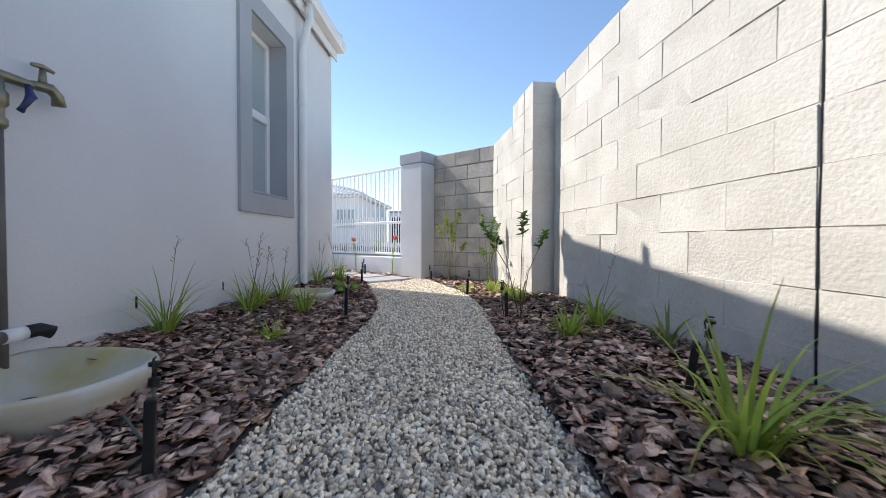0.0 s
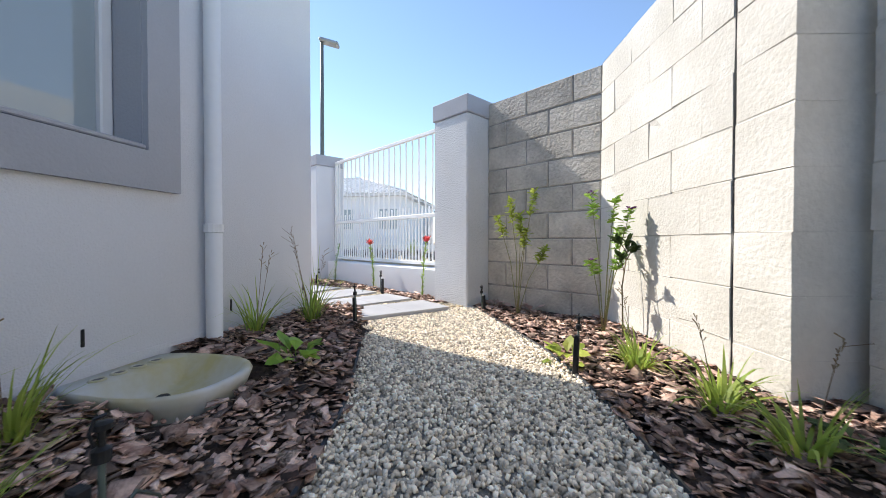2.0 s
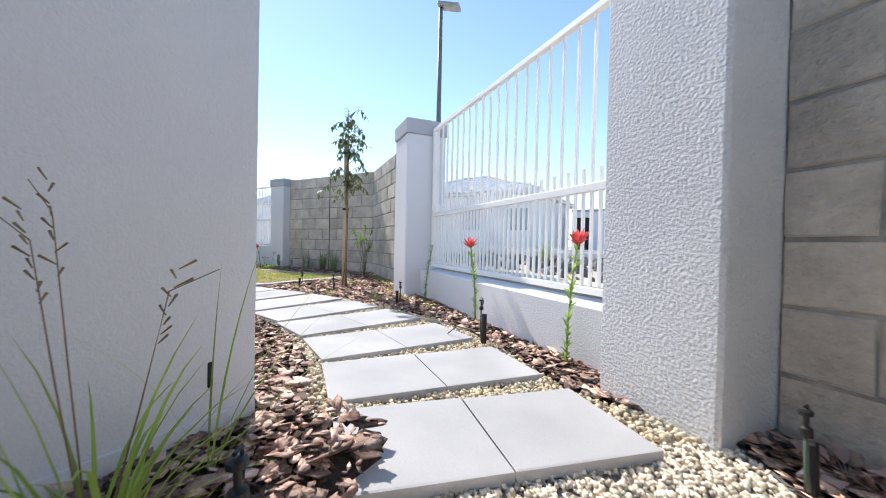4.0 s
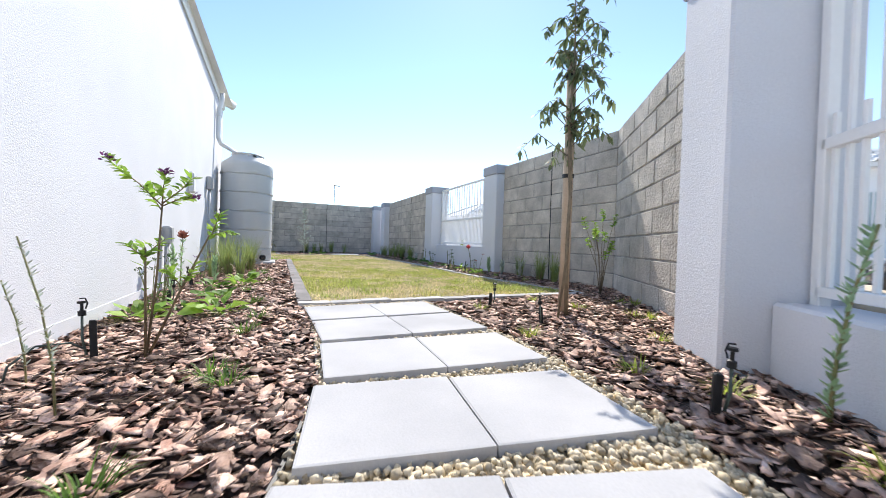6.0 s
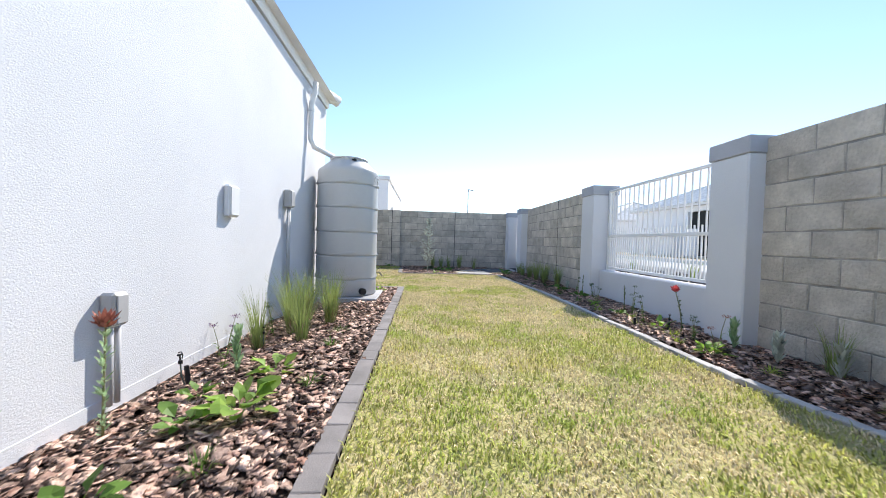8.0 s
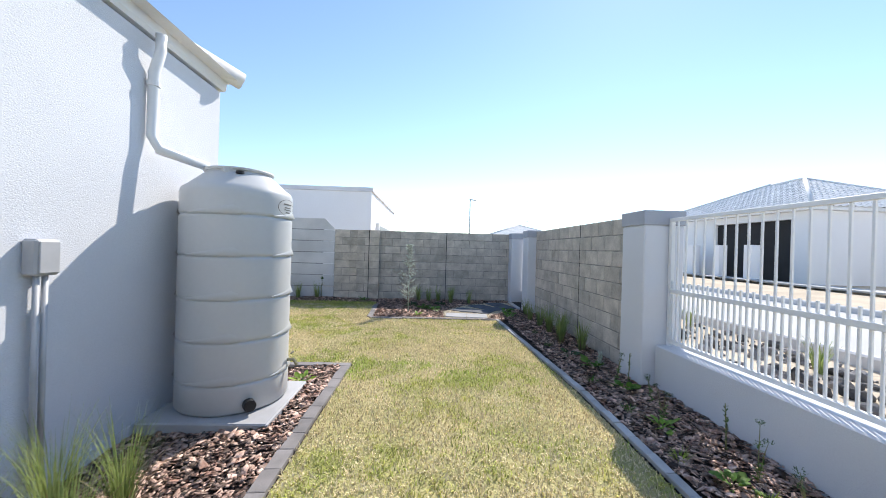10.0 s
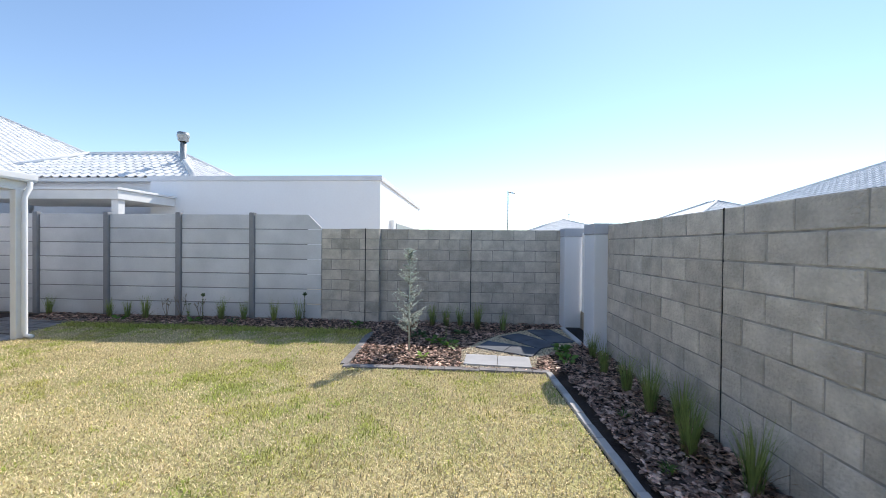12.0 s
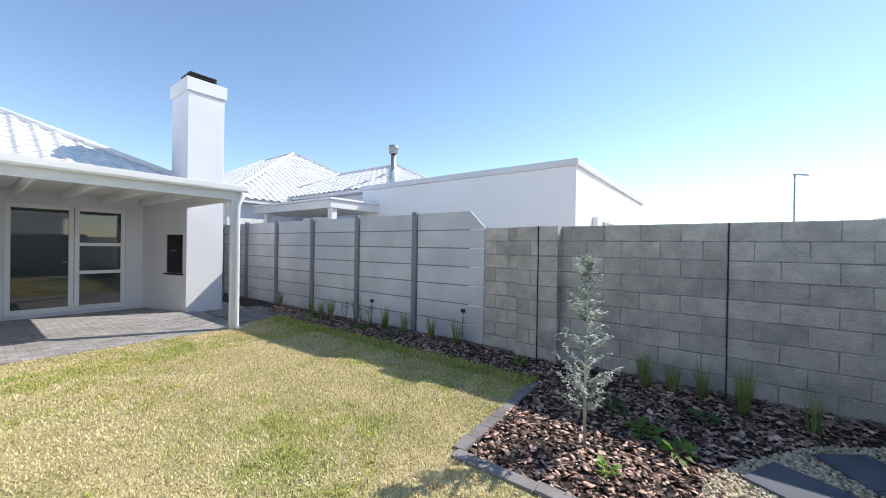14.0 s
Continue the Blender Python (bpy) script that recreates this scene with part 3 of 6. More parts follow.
roof = thing("house_roof", (0, 0, 0), "pale grey tiled hip roof of the house", "roof", kind="structure")
hip_roof(roof, HOUSE_W, -9.9, HOUSE_X, HOUSE_Y - 0.10, 2.97, 22.0, 0.10, tiled=("w",))
roof_wing = thing("house_roof_wing", (0, 0, 0), "pale tiled hip roof above the patio doors", "roof", kind="structure")
hip_roof(roof_wing, -13.5, -10.9, -4.4, -2.2, 2.86, 27.0, 0.0, tiled=("n", "w"))


def gutter(p0, p1, label):
    """Square white gutter with a fascia board behind it, along a horizontal line."""
    p0, p1 = Vector(p0), Vector(p1)
    run = p1 - p0
    g = thing("gutter", p0, label, "gutter")
    g.rotation_euler = (0, 0, math.atan2(run.y, run.x))
    L = run.length
    bm = bmesh.new()
    sec = [(0.0, 0.10), (0.0, 0.0), (0.085, 0.0), (0.10, 0.03), (0.105, 0.10), (0.093, 0.10), (0.09, 0.036), (0.08, 0.012), (0.012, 0.012), (0.012, 0.10)]
    rings = [[bm.verts.new((x, -a, b)) for a, b in sec] for x in (0.0, L)]
    n = len(sec)
    for i in range(n):
        bm.faces.new((rings[0][i], rings[0][(i + 1) % n], rings[1][(i + 1) % n], rings[1][i]))
    bm.faces.new(rings[0])
    bm.faces.new(rings[1])
    part("trough", bm, PVC, g)
    part("fascia", boxed(0, 0.003, -0.10, L, 0.028, 0.13, 0.003), TIMBER, g)
    return g


gutter((HOUSE_X + 0.07, -6.0, 2.87), (HOUSE_X + 0.07, HOUSE_Y + 0.03, 2.87), "white eaves gutter above the shaded house wall")
gutter((HOUSE_X + 0.06, HOUSE_Y - 0.075, 2.87), (HOUSE_W - 0.06, sunny(HOUSE_W - 0.06, -0.075), 2.87), "white eaves gutter along the sunny house wall")
for nm, b in (("ceiling_soffit_east", (HOUSE_X - 0.2, -6.0, 2.842, HOUSE_X + 0.065, HOUSE_Y - 0.23, 2.862)),
              ("ceiling_soffit_north", (HOUSE_W - 0.05, HOUSE_Y - 0.25, 2.842, HOUSE_X + 0.06, HOUSE_Y - 0.08, 2.862))):
    ob = finish(nm, boxed(*b), TIMBER)
    if "north" in nm:
        swing(ob)
    tagged(ob, "white painted eaves soffit board", "soffit", kind="structure")
bm = bmesh.new()
for vs in (((HOUSE_W - 0.05, 4.0, 2.78), (HOUSE_W - 0.05, sunny(HOUSE_W, -0.08), 2.78), (HOUSE_W - 0.05, sunny(HOUSE_W, -0.08), 3.0), (HOUSE_W - 0.05, 4.0, 3.0)),):
    r = [bm.verts.new(v) for v in vs]
    f = bm.faces.new(r)
    bmesh.ops.solidify(bm, geom=[f], thickness=0.025)
tagged(finish("trim_bargeboard", bm, TIMBER), "white painted bargeboard at the house corner", "fascia", kind="structure")


def window_east():
    """The tall narrow window with a grey plaster surround, recessed, with a transom."""
    w = thing("window_1", (HOUSE_X, 3.35, 0.92), "white-framed window in a smooth grey plaster surround", "window", kind="structure")
    y0, y1, z1 = 0.0, 0.55, 1.38
    for b in ((0.0, -0.15, -0.15, 0.025, y0, z1 + 0.15), (0.0, y1, -0.15, 0.025, y1 + 0.14, z1 + 0.15), (0.0, y0, -0.15, 0.025, y1, 0.0), (0.0, y0, z1, 0.025, y1, z1 + 0.15)):
        part("surround", boxed(*b, bevel=0.0), SURROUND, w)
    for b in ((-0.13, y1 - 0.004, 0.0, 0.0, y1 + 0.004, z1), (-0.13, y0 - 0.004, 0.0, 0.0, y0 + 0.004, z1), (-0.13, y0, -0.004, 0.0, y1, 0.004)):
        part("reveal", boxed(*b), SURROUND, w)
    f = -0.13
    for b in ((f - 0.05, y0 + 0.004, 0.004, f, y0 + 0.05, z1), (f - 0.05, y1 - 0.05, 0.004, f, y1 - 0.004, z1), (f - 0.05, y0 + 0.05, 0.004, f, y1 - 0.05, 0.05),
              (f - 0.05, y0 + 0.05, z1 - 0.05, f, y1 - 0.05, z1), (f - 0.05, y0 + 0.05, 0.66, f + 0.01, y1 - 0.05, 0.73)):
        part("window_frame", boxed(*b, bevel=0.006), PVC, w)
    for c0, c1 in ((0.05, 0.66), (0.73, z1 - 0.05)):
        part("pane", boxed(f - 0.032, y0 + 0.05, c0, f - 0.024, y1 - 0.05, c1), GLASS_PALE, w)
    part("window_sill", boxed(f, y0 + 0.004, 0.005, 0.02, y1 - 0.004, 0.022, 0.004), SURROUND, w)


window_east()


def downpipe(points, label, straps=(), radius=0.036):
    d = thing("downpipe", points[0], label, "downpipe")
    o = Vector(points[0])
    part("pipe", tube([Vector(p) - o for p in points], radius, 12), PVC, d, smooth=True)
    for p in straps:
        q = Vector(p) - o
        part("bracket", lathe([(radius, -0.02), (radius + 0.006, -0.018), (radius + 0.006, 0.018), (radius, 0.02)], 14), PVC, d).location = q
    return d


downpipe([(HOUSE_X + 0.12, 4.19, 2.86), (HOUSE_X + 0.12, 4.19, 2.72), (HOUSE_X + 0.045, 4.19, 2.48), (HOUSE_X + 0.045, 4.19, 2.40), (HOUSE_X + 0.045, 4.19, 0.10), (HOUSE_X + 0.07, 4.19, 0.06)],
         "white round downpipe on the shaded house wall", [(HOUSE_X + 0.045, 4.19, 0.63), (HOUSE_X + 0.045, 4.19, 1.9)])
vent = thing("vent_pipe", (HOUSE_X + 0.10, 4.13, 2.95), "short white vent pipe rising above the eaves", "pipe")
part("pipe", tube([(0, 0, -0.06), (0, 0, 0.17)], 0.03, 10), PVC, vent, smooth=True)
downpipe([(-8.20, sunny(-8.20, 0.09), 2.86), (-8.20, sunny(-8.20, 0.09), 2.74), (-8.20, sunny(-8.20, 0.045), 2.58), (-8.20, sunny(-8.20, 0.045), 2.12), (-8.22, sunny(-8.20, 0.08), 2.03), (-8.50, 5.24, 1.975)],
         "white downpipe bending across to the water tank", [(-8.20, sunny(-8.20, 0.045), 2.5)])

# ---- boundary walls ----
block_wall("wall_garden_east", (east(4.0, 0.2), 4.0), (east(-4.0, 0.2), -4.0), 10, BLOCK_PALE, MORTAR_PALE, "tall pale concrete block wall, sunlit above and shaded at its foot", joints=(2.15, 6.1), recess=0.003, c_edge=0.0015, gap=0.003)
block_wall("wall_garden_east_end", CORNER_E, (east(4.0), 4.0), 10, BLOCK_PALE, MORTAR_PALE, "pale sunlit concrete block wall stepping down", joints=(1.18,), tops=[(0.80, 9), ((CORNER_E - Vector((east(4.0), 4.0))).length, 10)], depth=0.36, recess=0.003, c_edge=0.0015, gap=0.003)
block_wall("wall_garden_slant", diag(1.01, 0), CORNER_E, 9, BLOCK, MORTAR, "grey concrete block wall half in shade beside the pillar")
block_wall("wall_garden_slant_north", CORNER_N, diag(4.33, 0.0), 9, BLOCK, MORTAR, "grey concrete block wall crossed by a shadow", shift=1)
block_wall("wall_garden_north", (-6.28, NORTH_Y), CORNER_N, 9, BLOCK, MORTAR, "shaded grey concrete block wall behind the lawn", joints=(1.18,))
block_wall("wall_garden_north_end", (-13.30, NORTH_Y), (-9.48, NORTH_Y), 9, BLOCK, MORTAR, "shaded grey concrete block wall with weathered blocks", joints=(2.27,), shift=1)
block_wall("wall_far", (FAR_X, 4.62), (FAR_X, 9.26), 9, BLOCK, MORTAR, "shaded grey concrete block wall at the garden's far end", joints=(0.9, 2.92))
block_wall("wall_far_pier", (FAR_X + 0.14, 5.22), (FAR_X + 0.14, 5.80), 9, BLOCK, MORTAR, "grey concrete block pier in the far wall", joints=(0.31,))
PILLAR_H = 1.82
for u in (1.22, 4.13):
    pillar(diag(u, 0.06), DIAG_YAW, 0.42, PILLAR_H, "white roughcast plaster pillar with a smooth grey cap beside the railing", coat=ROUGHCAST if u < 2 else None)
for x in (-6.48, -9.30):
    pillar((x, NORTH_Y + 0.06), 0.0, 0.42, PILLAR_H, "white plaster pillar with a grey cap at the lawn's railing")
pillar((-13.51, NORTH_Y + 0.03), 0.0, 0.42, PILLAR_H, "white plaster gate pillar with a grey cap")
pillar((-14.95, NORTH_Y - 0.03), 0.0, 0.33, PILLAR_H, "white plaster gate pillar at the end of the far wall")


def low_wall(name, p0, p1, z, label):
    p0, p1 = Vector(p0), Vector(p1)
    run = p1 - p0
    ob = finish(name, boxed(0, -0.11, -0.2, run.length, 0.11, z, 0.012), PLASTER)
    ob.matrix_world = Matrix.Translation((p0.x, p0.y, 0)) @ Matrix.Rotation(math.atan2(run.y, run.x), 4, "Z")
    return tagged(ob, label, "low wall", kind="structure")


low_wall("wall_low_slant", diag(1.432, 0.0), diag(3.92, 0.0), 0.30, "low white plaster wall under the railing")
low_wall("wall_low_north", (-9.09, NORTH_Y + 0.10), (-6.69, NORTH_Y + 0.10), 0.45, "low white plaster wall under the railing, striped by bar shadows")
railing(diag(3.91, -0.02), diag(1.435, -0.02), 0.30, 1.74, "white steel railing on a low wall facing the road", mid=0.385)
railing((-9.08, NORTH_Y + 0.12), (-6.70, NORTH_Y + 0.12), 0.45, 1.74, "white steel railing on a low wall behind the lawn")

gate = thing("gate_slatted", (-14.74, NORTH_Y + 0.12, 0), "white steel gate with horizontal slats", "gate")
part("gate_frame", boxed(0, -0.02, 0.06, 0.04, 0.02, 1.74, 0.003), STEEL, gate)
part("gate_frame", boxed(0.94, -0.02, 0.06, 0.98, 0.02, 1.74, 0.003), STEEL, gate)
for i in range(14):
    part("slat", boxed(0.04, -0.012, 0.08 + i * 0.118, 0.94, 0.012, 0.185 + i * 0.118, 0.003), STEEL, gate)


def precast_wall():
    """Precast fence: grooved posts with seven stacked panels in each bay."""
    fence = thing("precast_fence", (FAR_X, 4.62, 0), "grey precast concrete panel fence with slotted posts", "fence")
    ys = [0.0, -1.40, -2.93, -4.47, -6.02, -7.6, -9.15, -10.7, -12.3]
    post = None
    for k, y in enumerate(ys[1:]):
        if post is None:
            bm = bmesh.new()
            box(bm, -0.05, -0.05, -0.2, 0.055, 0.05, 2.10, 0.012)
            post = part("post", bm, PRECAST_POST, fence)
            ob = post
        else:
            ob = new("post", post.data)
            ob.parent = fence
        ob.location = (0, y, 0)
    for a, b in zip(ys, ys[1:]):
        h = 0.294
        for r in range(7):
            w = (a - 0.02) - (b + 0.052)
            bm = bmesh.new()
            z0 = 0.02 + r * h
            if r == 6 and a == 0.0:
                pts = [(b + 0.052, 0), (-0.005, 0), (-0.005, 0.02), (-0.27, h - 0.012), (b + 0.052, h - 0.012)]
                vs = [bm.verts.new((0.0, y, z0 + z)) for y, z in pts]
                f = bm.faces.new(vs)
                g = bmesh.ops.extrude_face_region(bm, geom=[f])
                bmesh.ops.translate(bm, verts=[v for v in g["geom"] if isinstance(v, bmesh.types.BMVert)], vec=(-0.04, 0, 0))
            else:
                box(bm, -0.04, b + 0.052, z0, 0.0, a - (0.052 if a else 0.005), z0 + h - 0.016, 0.006)
            part("panel", bm, PRECAST, fence)
        # added dark sheet behind each bay, so that the panel gaps look shaded
        part("backing", boxed(-0.036, b + 0.05, 0.0, -0.016, a - 0.01 if a else -0.3, 2.0), PRECAST_POST, fence)


precast_wall()

# ---- patio wing ----
def patio():
    # corner braai wall with its black firebox
    a, b = Vector((-13.20, -1.62)), Vector((-12.80, -3.00))
    run = b - a
    w = thing("wall_braai", (a.x, a.y, 0), "pale plaster wall with a built-in black firebox", "wall", kind="structure")
    w.rotation_euler = (0, 0, math.atan2(run.y, run.x))
    L = run.length
    o0, o1, z0, z1 = 0.10, 0.66, 0.84, 1.68
    for c in ((0, -0.16, 0, o0, 0, 2.5), (o1, -0.16, 0, L, 0, 2.5), (o0, -0.16, 0, o1, 0, z0), (o0, -0.16, z1, o1, 0, 2.5)):
        part("masonry", boxed(*c), PLASTER, w)
    part("firebox", boxed(o0 + 0.002, -0.14, z0 + 0.002, o1 - 0.002, -0.03, z1 - 0.002, 0.01), BLACK, w, "black steel firebox door")
    part("handle", tube([(o0 + 0.2, 0.0, z0 + 0.5), (o0 + 0.2, 0.03, z0 + 0.5), (o0 + 0.34, 0.03, z0 + 0.5), (o0 + 0.34, 0.0, z0 + 0.5)], 0.008, 6), GALV, w)
    part("ledge", boxed(o0 - 0.03, -0.03, z0 - 0.035, o1 + 0.03, 0.03, z0 - 0.002, 0.004), BLACK, w)
    ch = thing("chimney", (-13.56, -1.93, 0), "tall white plastered braai chimney with a black cowl", "chimney")
    part("shaft", boxed(-0.36, -0.62, -0.1, 0.36, 0.33, 4.76, 0.008), PLASTER, ch)
    part("crown", boxed(-0.40, -0.66, 4.76, 0.40, 0.37, 5.05, 0.01), PLASTER, ch, "wider plastered crown")
    for k in range(4):
        part("cowl_louvre", boxed(-0.27, -0.40, 5.07 + k * 0.05, 0.27, 0.14, 5.095 + k * 0.05, 0.006), BLACK, ch)
    for sx in (-0.2, 0.2):
        for sy in (-0.33, 0.07):
            part("cowl_post", boxed(sx - 0.012, sy - 0.012, 5.05, sx + 0.012, sy + 0.012, 5.25), BLACK, ch)
    top = part("cowl_top", lathe([(0.0, 5.30), (0.16, 5.295), (0.38, 5.255), (0.38, 5.245), (0.0, 5.245)], 4), BLACK, ch)
    top.rotation_euler = (0, 0, radians(45))
    top.location = (0, -0.13, 0)
    # roof of the patio
    r = thing("patio_roof", (0, 0, 0), "white timber patio roof on a square post", "patio roof")
    x0, y0, z0, z1 = -13.26, 0.70, 2.26, 2.45
    part("fascia_beam", boxed(x0, y0, z0, HOUSE_W, y0 + 0.055, z1, 0.004), TIMBER, r)
    part("side_beam", boxed(x0, -2.98, z0, x0 + 0.055, y0, z1, 0.004), TIMBER, r)
    for k in range(6):
        x = -12.75 + k * 0.62
        part("rafter", boxed(x, -2.98, z0 + 0.03, x + 0.045, y0, z1, 0.003), TIMBER, r)
    part("decking", boxed(x0, -2.98, z1 + 0.002, HOUSE_W - 0.005, y0 + 0.06, z1 + 0.03), TIMBER, r)
    gutter((HOUSE_W - 0.005, y0 + 0.062, z0 + 0.13), (x0 - 0.07, y0 + 0.062, z0 + 0.13), "white gutter along the patio roof's edge")
    p = thing("patio_post", (-13.16, 0.73, 0), "square white patio post with a downpipe shoe at its foot", "post")
    part("post_shaft", boxed(-0.05, -0.05, -0.02, 0.05, 0.05, z0 - 0.002, 0.005), TIMBER, p)
    part("downpipe", tube([(-0.10, 0.09, 2.39), (-0.10, 0.09, 2.31), (-0.03, 0.09, 2.15), (-0.03, 0.09, 0.14), (-0.03, 0.10, 0.07), (-0.05, 0.19, 0.045)], 0.034, 10), PVC, p, smooth=True)
    # doors
    d = thing("door_1", (-12.50, -3.00, 0.08), "white-framed glazed patio doors reflecting the garden", "door", kind="structure")
    W, H = 1.72, 2.12
    def leafs(x0, x1, bars):
        for c in ((x0, -0.09, 0, x0 + 0.075, -0.03, H), (x1 - 0.075, -0.09, 0, x1, -0.03, H), (x0 + 0.075, -0.09, 0, x1 - 0.075, -0.03, 0.10), (x0 + 0.075, -0.09, H - 0.08, x1 - 0.075, -0.03, H)):
            part("door_frame", boxed(*c, bevel=0.006), PVC, d)
        zs = [0.10, *bars, H - 0.08]
        for z in bars:
            part("door_bar", boxed(x0 + 0.075, -0.09, z - 0.035, x1 - 0.075, -0.03, z + 0.035, 0.005), PVC, d)
        for q0, q1 in zip(zs, zs[1:]):
            part("pane", boxed(x0 + 0.075, -0.064, q0 + (0.035 if q0 in bars else 0), x1 - 0.075, -0.056, q1 - (0.035 if q1 in bars else 0)), GLASS, d)
    leafs(0.0, 0.80, (0.78, 1.36))
    leafs(0.81, W, ())
    part("handle", tube([(0.88, -0.03, 1.0), (0.88, 0.02, 1.0), (0.98, 0.02, 1.0)], 0.009, 6), GALV, d)
    # near-black wall colour stands in for the unlit room
    tagged(finish("wall_room_back", boxed(-13.0, -5.6, -0.1, HOUSE_W, -5.5, 2.75), DARK), "room wall behind the glass doors, dimness put in its colour", "wall", kind="structure")


patio()


# ---- paving ----
def slab_mesh(w, d, h=0.035, c=0.004):
    v, f = chamfered(w, d, h, c, 5)
    # lay the front face upwards
    return [(x, z - d / 2, -y) for x, y, z in v], f


def slab(name, x, y, yaw, w, d, top, mat, label, category, group, cache={}):
    key = (name, round(w, 3), round(d, 3), mat.name)
    if key not in cache:
        v, f = slab_mesh(w, d)
        me = bpy.data.meshes.new(name)
        me.from_pydata(v, [], f)
        me.materials.append(mat)
        bmx = bmesh.new()
        bmx.from_mesh(me)
        bmesh.ops.recalc_face_normals(bmx, faces=bmx.faces)
        bmx.to_mesh(me)
        bmx.free()
        cache[key] = me
    ob = new(name, cache[key])
    ob.location = (x, y, top)
    ob.rotation_euler = (0, 0, yaw)
    if label:
        tagged(ob, label, category, group)
    return ob


# stepping slabs in pairs round the bend: a row's centre, and its heading
STEP_ROWS = [(-3.367, 6.572, 92), (-2.92, 6.584, 91), (-2.435, 6.562, 86), (-1.94, 6.475, 80), (-1.452, 6.33, 72), (-0.96, 6.12, 62.5), (-0.52, 5.83, 52), (-0.12, 5.50, 45)]
for k, (x, y, yaw) in enumerate(STEP_ROWS):
    a = radians(yaw)
    right = Vector((math.cos(a), math.sin(a)))
    for s in (-1, 1):
        p = Vector((x, y)) + right * s * 0.208
        slab("stepping_slab", p.x, p.y, a, 0.41, 0.41, 0.045, SLAB, "square pale concrete stepping slab set in cream pebbles", "paving slab", "stepping slabs")
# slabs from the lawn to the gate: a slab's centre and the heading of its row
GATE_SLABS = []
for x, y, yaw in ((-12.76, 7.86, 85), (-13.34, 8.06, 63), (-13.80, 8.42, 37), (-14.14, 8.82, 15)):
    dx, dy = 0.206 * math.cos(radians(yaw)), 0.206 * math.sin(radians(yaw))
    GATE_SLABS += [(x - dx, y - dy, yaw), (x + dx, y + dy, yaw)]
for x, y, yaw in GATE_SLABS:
    # slabs beyond the sunlit pair take the darker copy: the wall's shade painted in
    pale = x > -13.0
    slab("stepping_slab", x, y, radians(yaw), 0.405, 0.405, 0.05, SLAB if pale else SLAB_SHADED,
         "square pale concrete stepping slab at the lawn's edge" if pale else "square concrete stepping slab near the slatted gate, shade in its colour", "paving slab", "slabs by the gate")
grate = thing("threshold_grate", (-14.72, 9.20, 0.03), "black louvred metal grate at the gate's threshold", "grate")
for k in range(6):
    part("grate_bar", boxed(0, 0.03 + k * 0.042, 0, 0.97, 0.055 + k * 0.042, 0.03, 0.003), BLACK, grate)
tagged(finish("trim_threshold", boxed(-14.72, 9.13, -0.02, -13.73, 9.20, 0.07, 0.006), PRECAST), "pale concrete threshold strip at the gate", "threshold", kind="structure")
for i in range(3):
    for j in range(4):
        slab("stepping_slab", -13.66 - i * 0.40 + 0.03 * (j % 2), -1.15 + j * 0.42, 0.03 * (i - 1), 0.37, 0.38, 0.03, PAVER, "grey slab beside the patio set in dark grit", "paving slab", "slabs by the patio")


def kerb_run(name, p0, p1, label, w=0.10, unit=0.21, mat=PAVER):
    """A row of paver bricks on end as lawn edging."""
    p0, p1 = Vector(p0), Vector(p1)
    run = p1 - p0
    n = max(1, round(run.length / unit))
    k = thing(name, (p0.x, p0.y, 0), label, "lawn edging", "lawn edging", kind="structure")
    k.rotation_euler = (0, 0, math.atan2(run.y, run.x))
    L = run.length / n
    rnd = random.Random(name)
    for i in range(n):
        ob = slab("paver", 0, 0, 0, round(L - 0.006, 3), w, 0, mat, "", "", "")
        ob.parent = k
        ob.location = ((i + 0.5) * L, rnd.uniform(-0.004, 0.004), 0.043 + rnd.uniform(-0.004, 0.004))
        ob.rotation_euler = (rnd.uniform(-0.02, 0.02), rnd.uniform(-0.015, 0.015), rnd.uniform(-0.015, 0.015))


kerb_run("edging_front", (-3.77, 6.12), (-3.77, 8.72), "pale grey paver edging along the front of the lawn", mat=PAVER_PALE)
kerb_run("edging_house", (-3.83, 6.17), (-9.55, 6.17), "grey paver edging between lawn and house bed")
kerb_run("edging_tank", (-9.60, 6.22), (-9.60, 5.2), "grey paver edging beyond the water tank")
kerb_run("edging_fence", (-3.83, 8.70), (-5.45, 8.52), "pale paver edging between lawn and fence bed", w=0.065, mat=PAVER_PALE)
kerb_run("edging_fence_long", (-5.47, 8.52), (-8.9, 8.58), "pale paver edging between lawn and fence bed", w=0.065, mat=PAVER_PALE)
kerb_run("edging_fence_far", (-8.92, 8.58), (-12.4, 8.42), "pale paver edging between lawn and fence bed", w=0.065, mat=PAVER_PALE)
kerb_run("edging_far", (-12.43, 8.44), (-12.43, 5.98), "grey paver edging before the silver tree")
kerb_run("edging_far_side", (-12.48, 5.98), (-14.1, 5.88), "grey paver edging beside the silver tree")

# the black strip edging of the gravel path
for nm, pts in (("path_edging_west", PATH_L), ("path_edging_east", PATH_R), ("path_edging_steps", STEP_L)):
    fine = []
    for a, b in zip(pts, pts[1:]):
        for t in range(8):
            fine.append((a[0] + (b[0] - a[0]) * t / 8, a[1] + (b[1] - a[1]) * t / 8))
    fine.append(pts[-1])
    for _ in range(3):
        fine = [fine[0]] + [((p[0] + 2 * q[0] + r[0]) / 4, (p[1] + 2 * q[1] + r[1]) / 4) for p, q, r in zip(fine, fine[1:], fine[2:])] + [fine[-1]]
    bm = bmesh.new()
    tube_into(bm, [(x, y, 0.018) for x, y in fine], 0.008, 6)
    tagged(finish(nm, bm, BLACK), "thin black plastic strip edging the path", "edging", kind="structure")


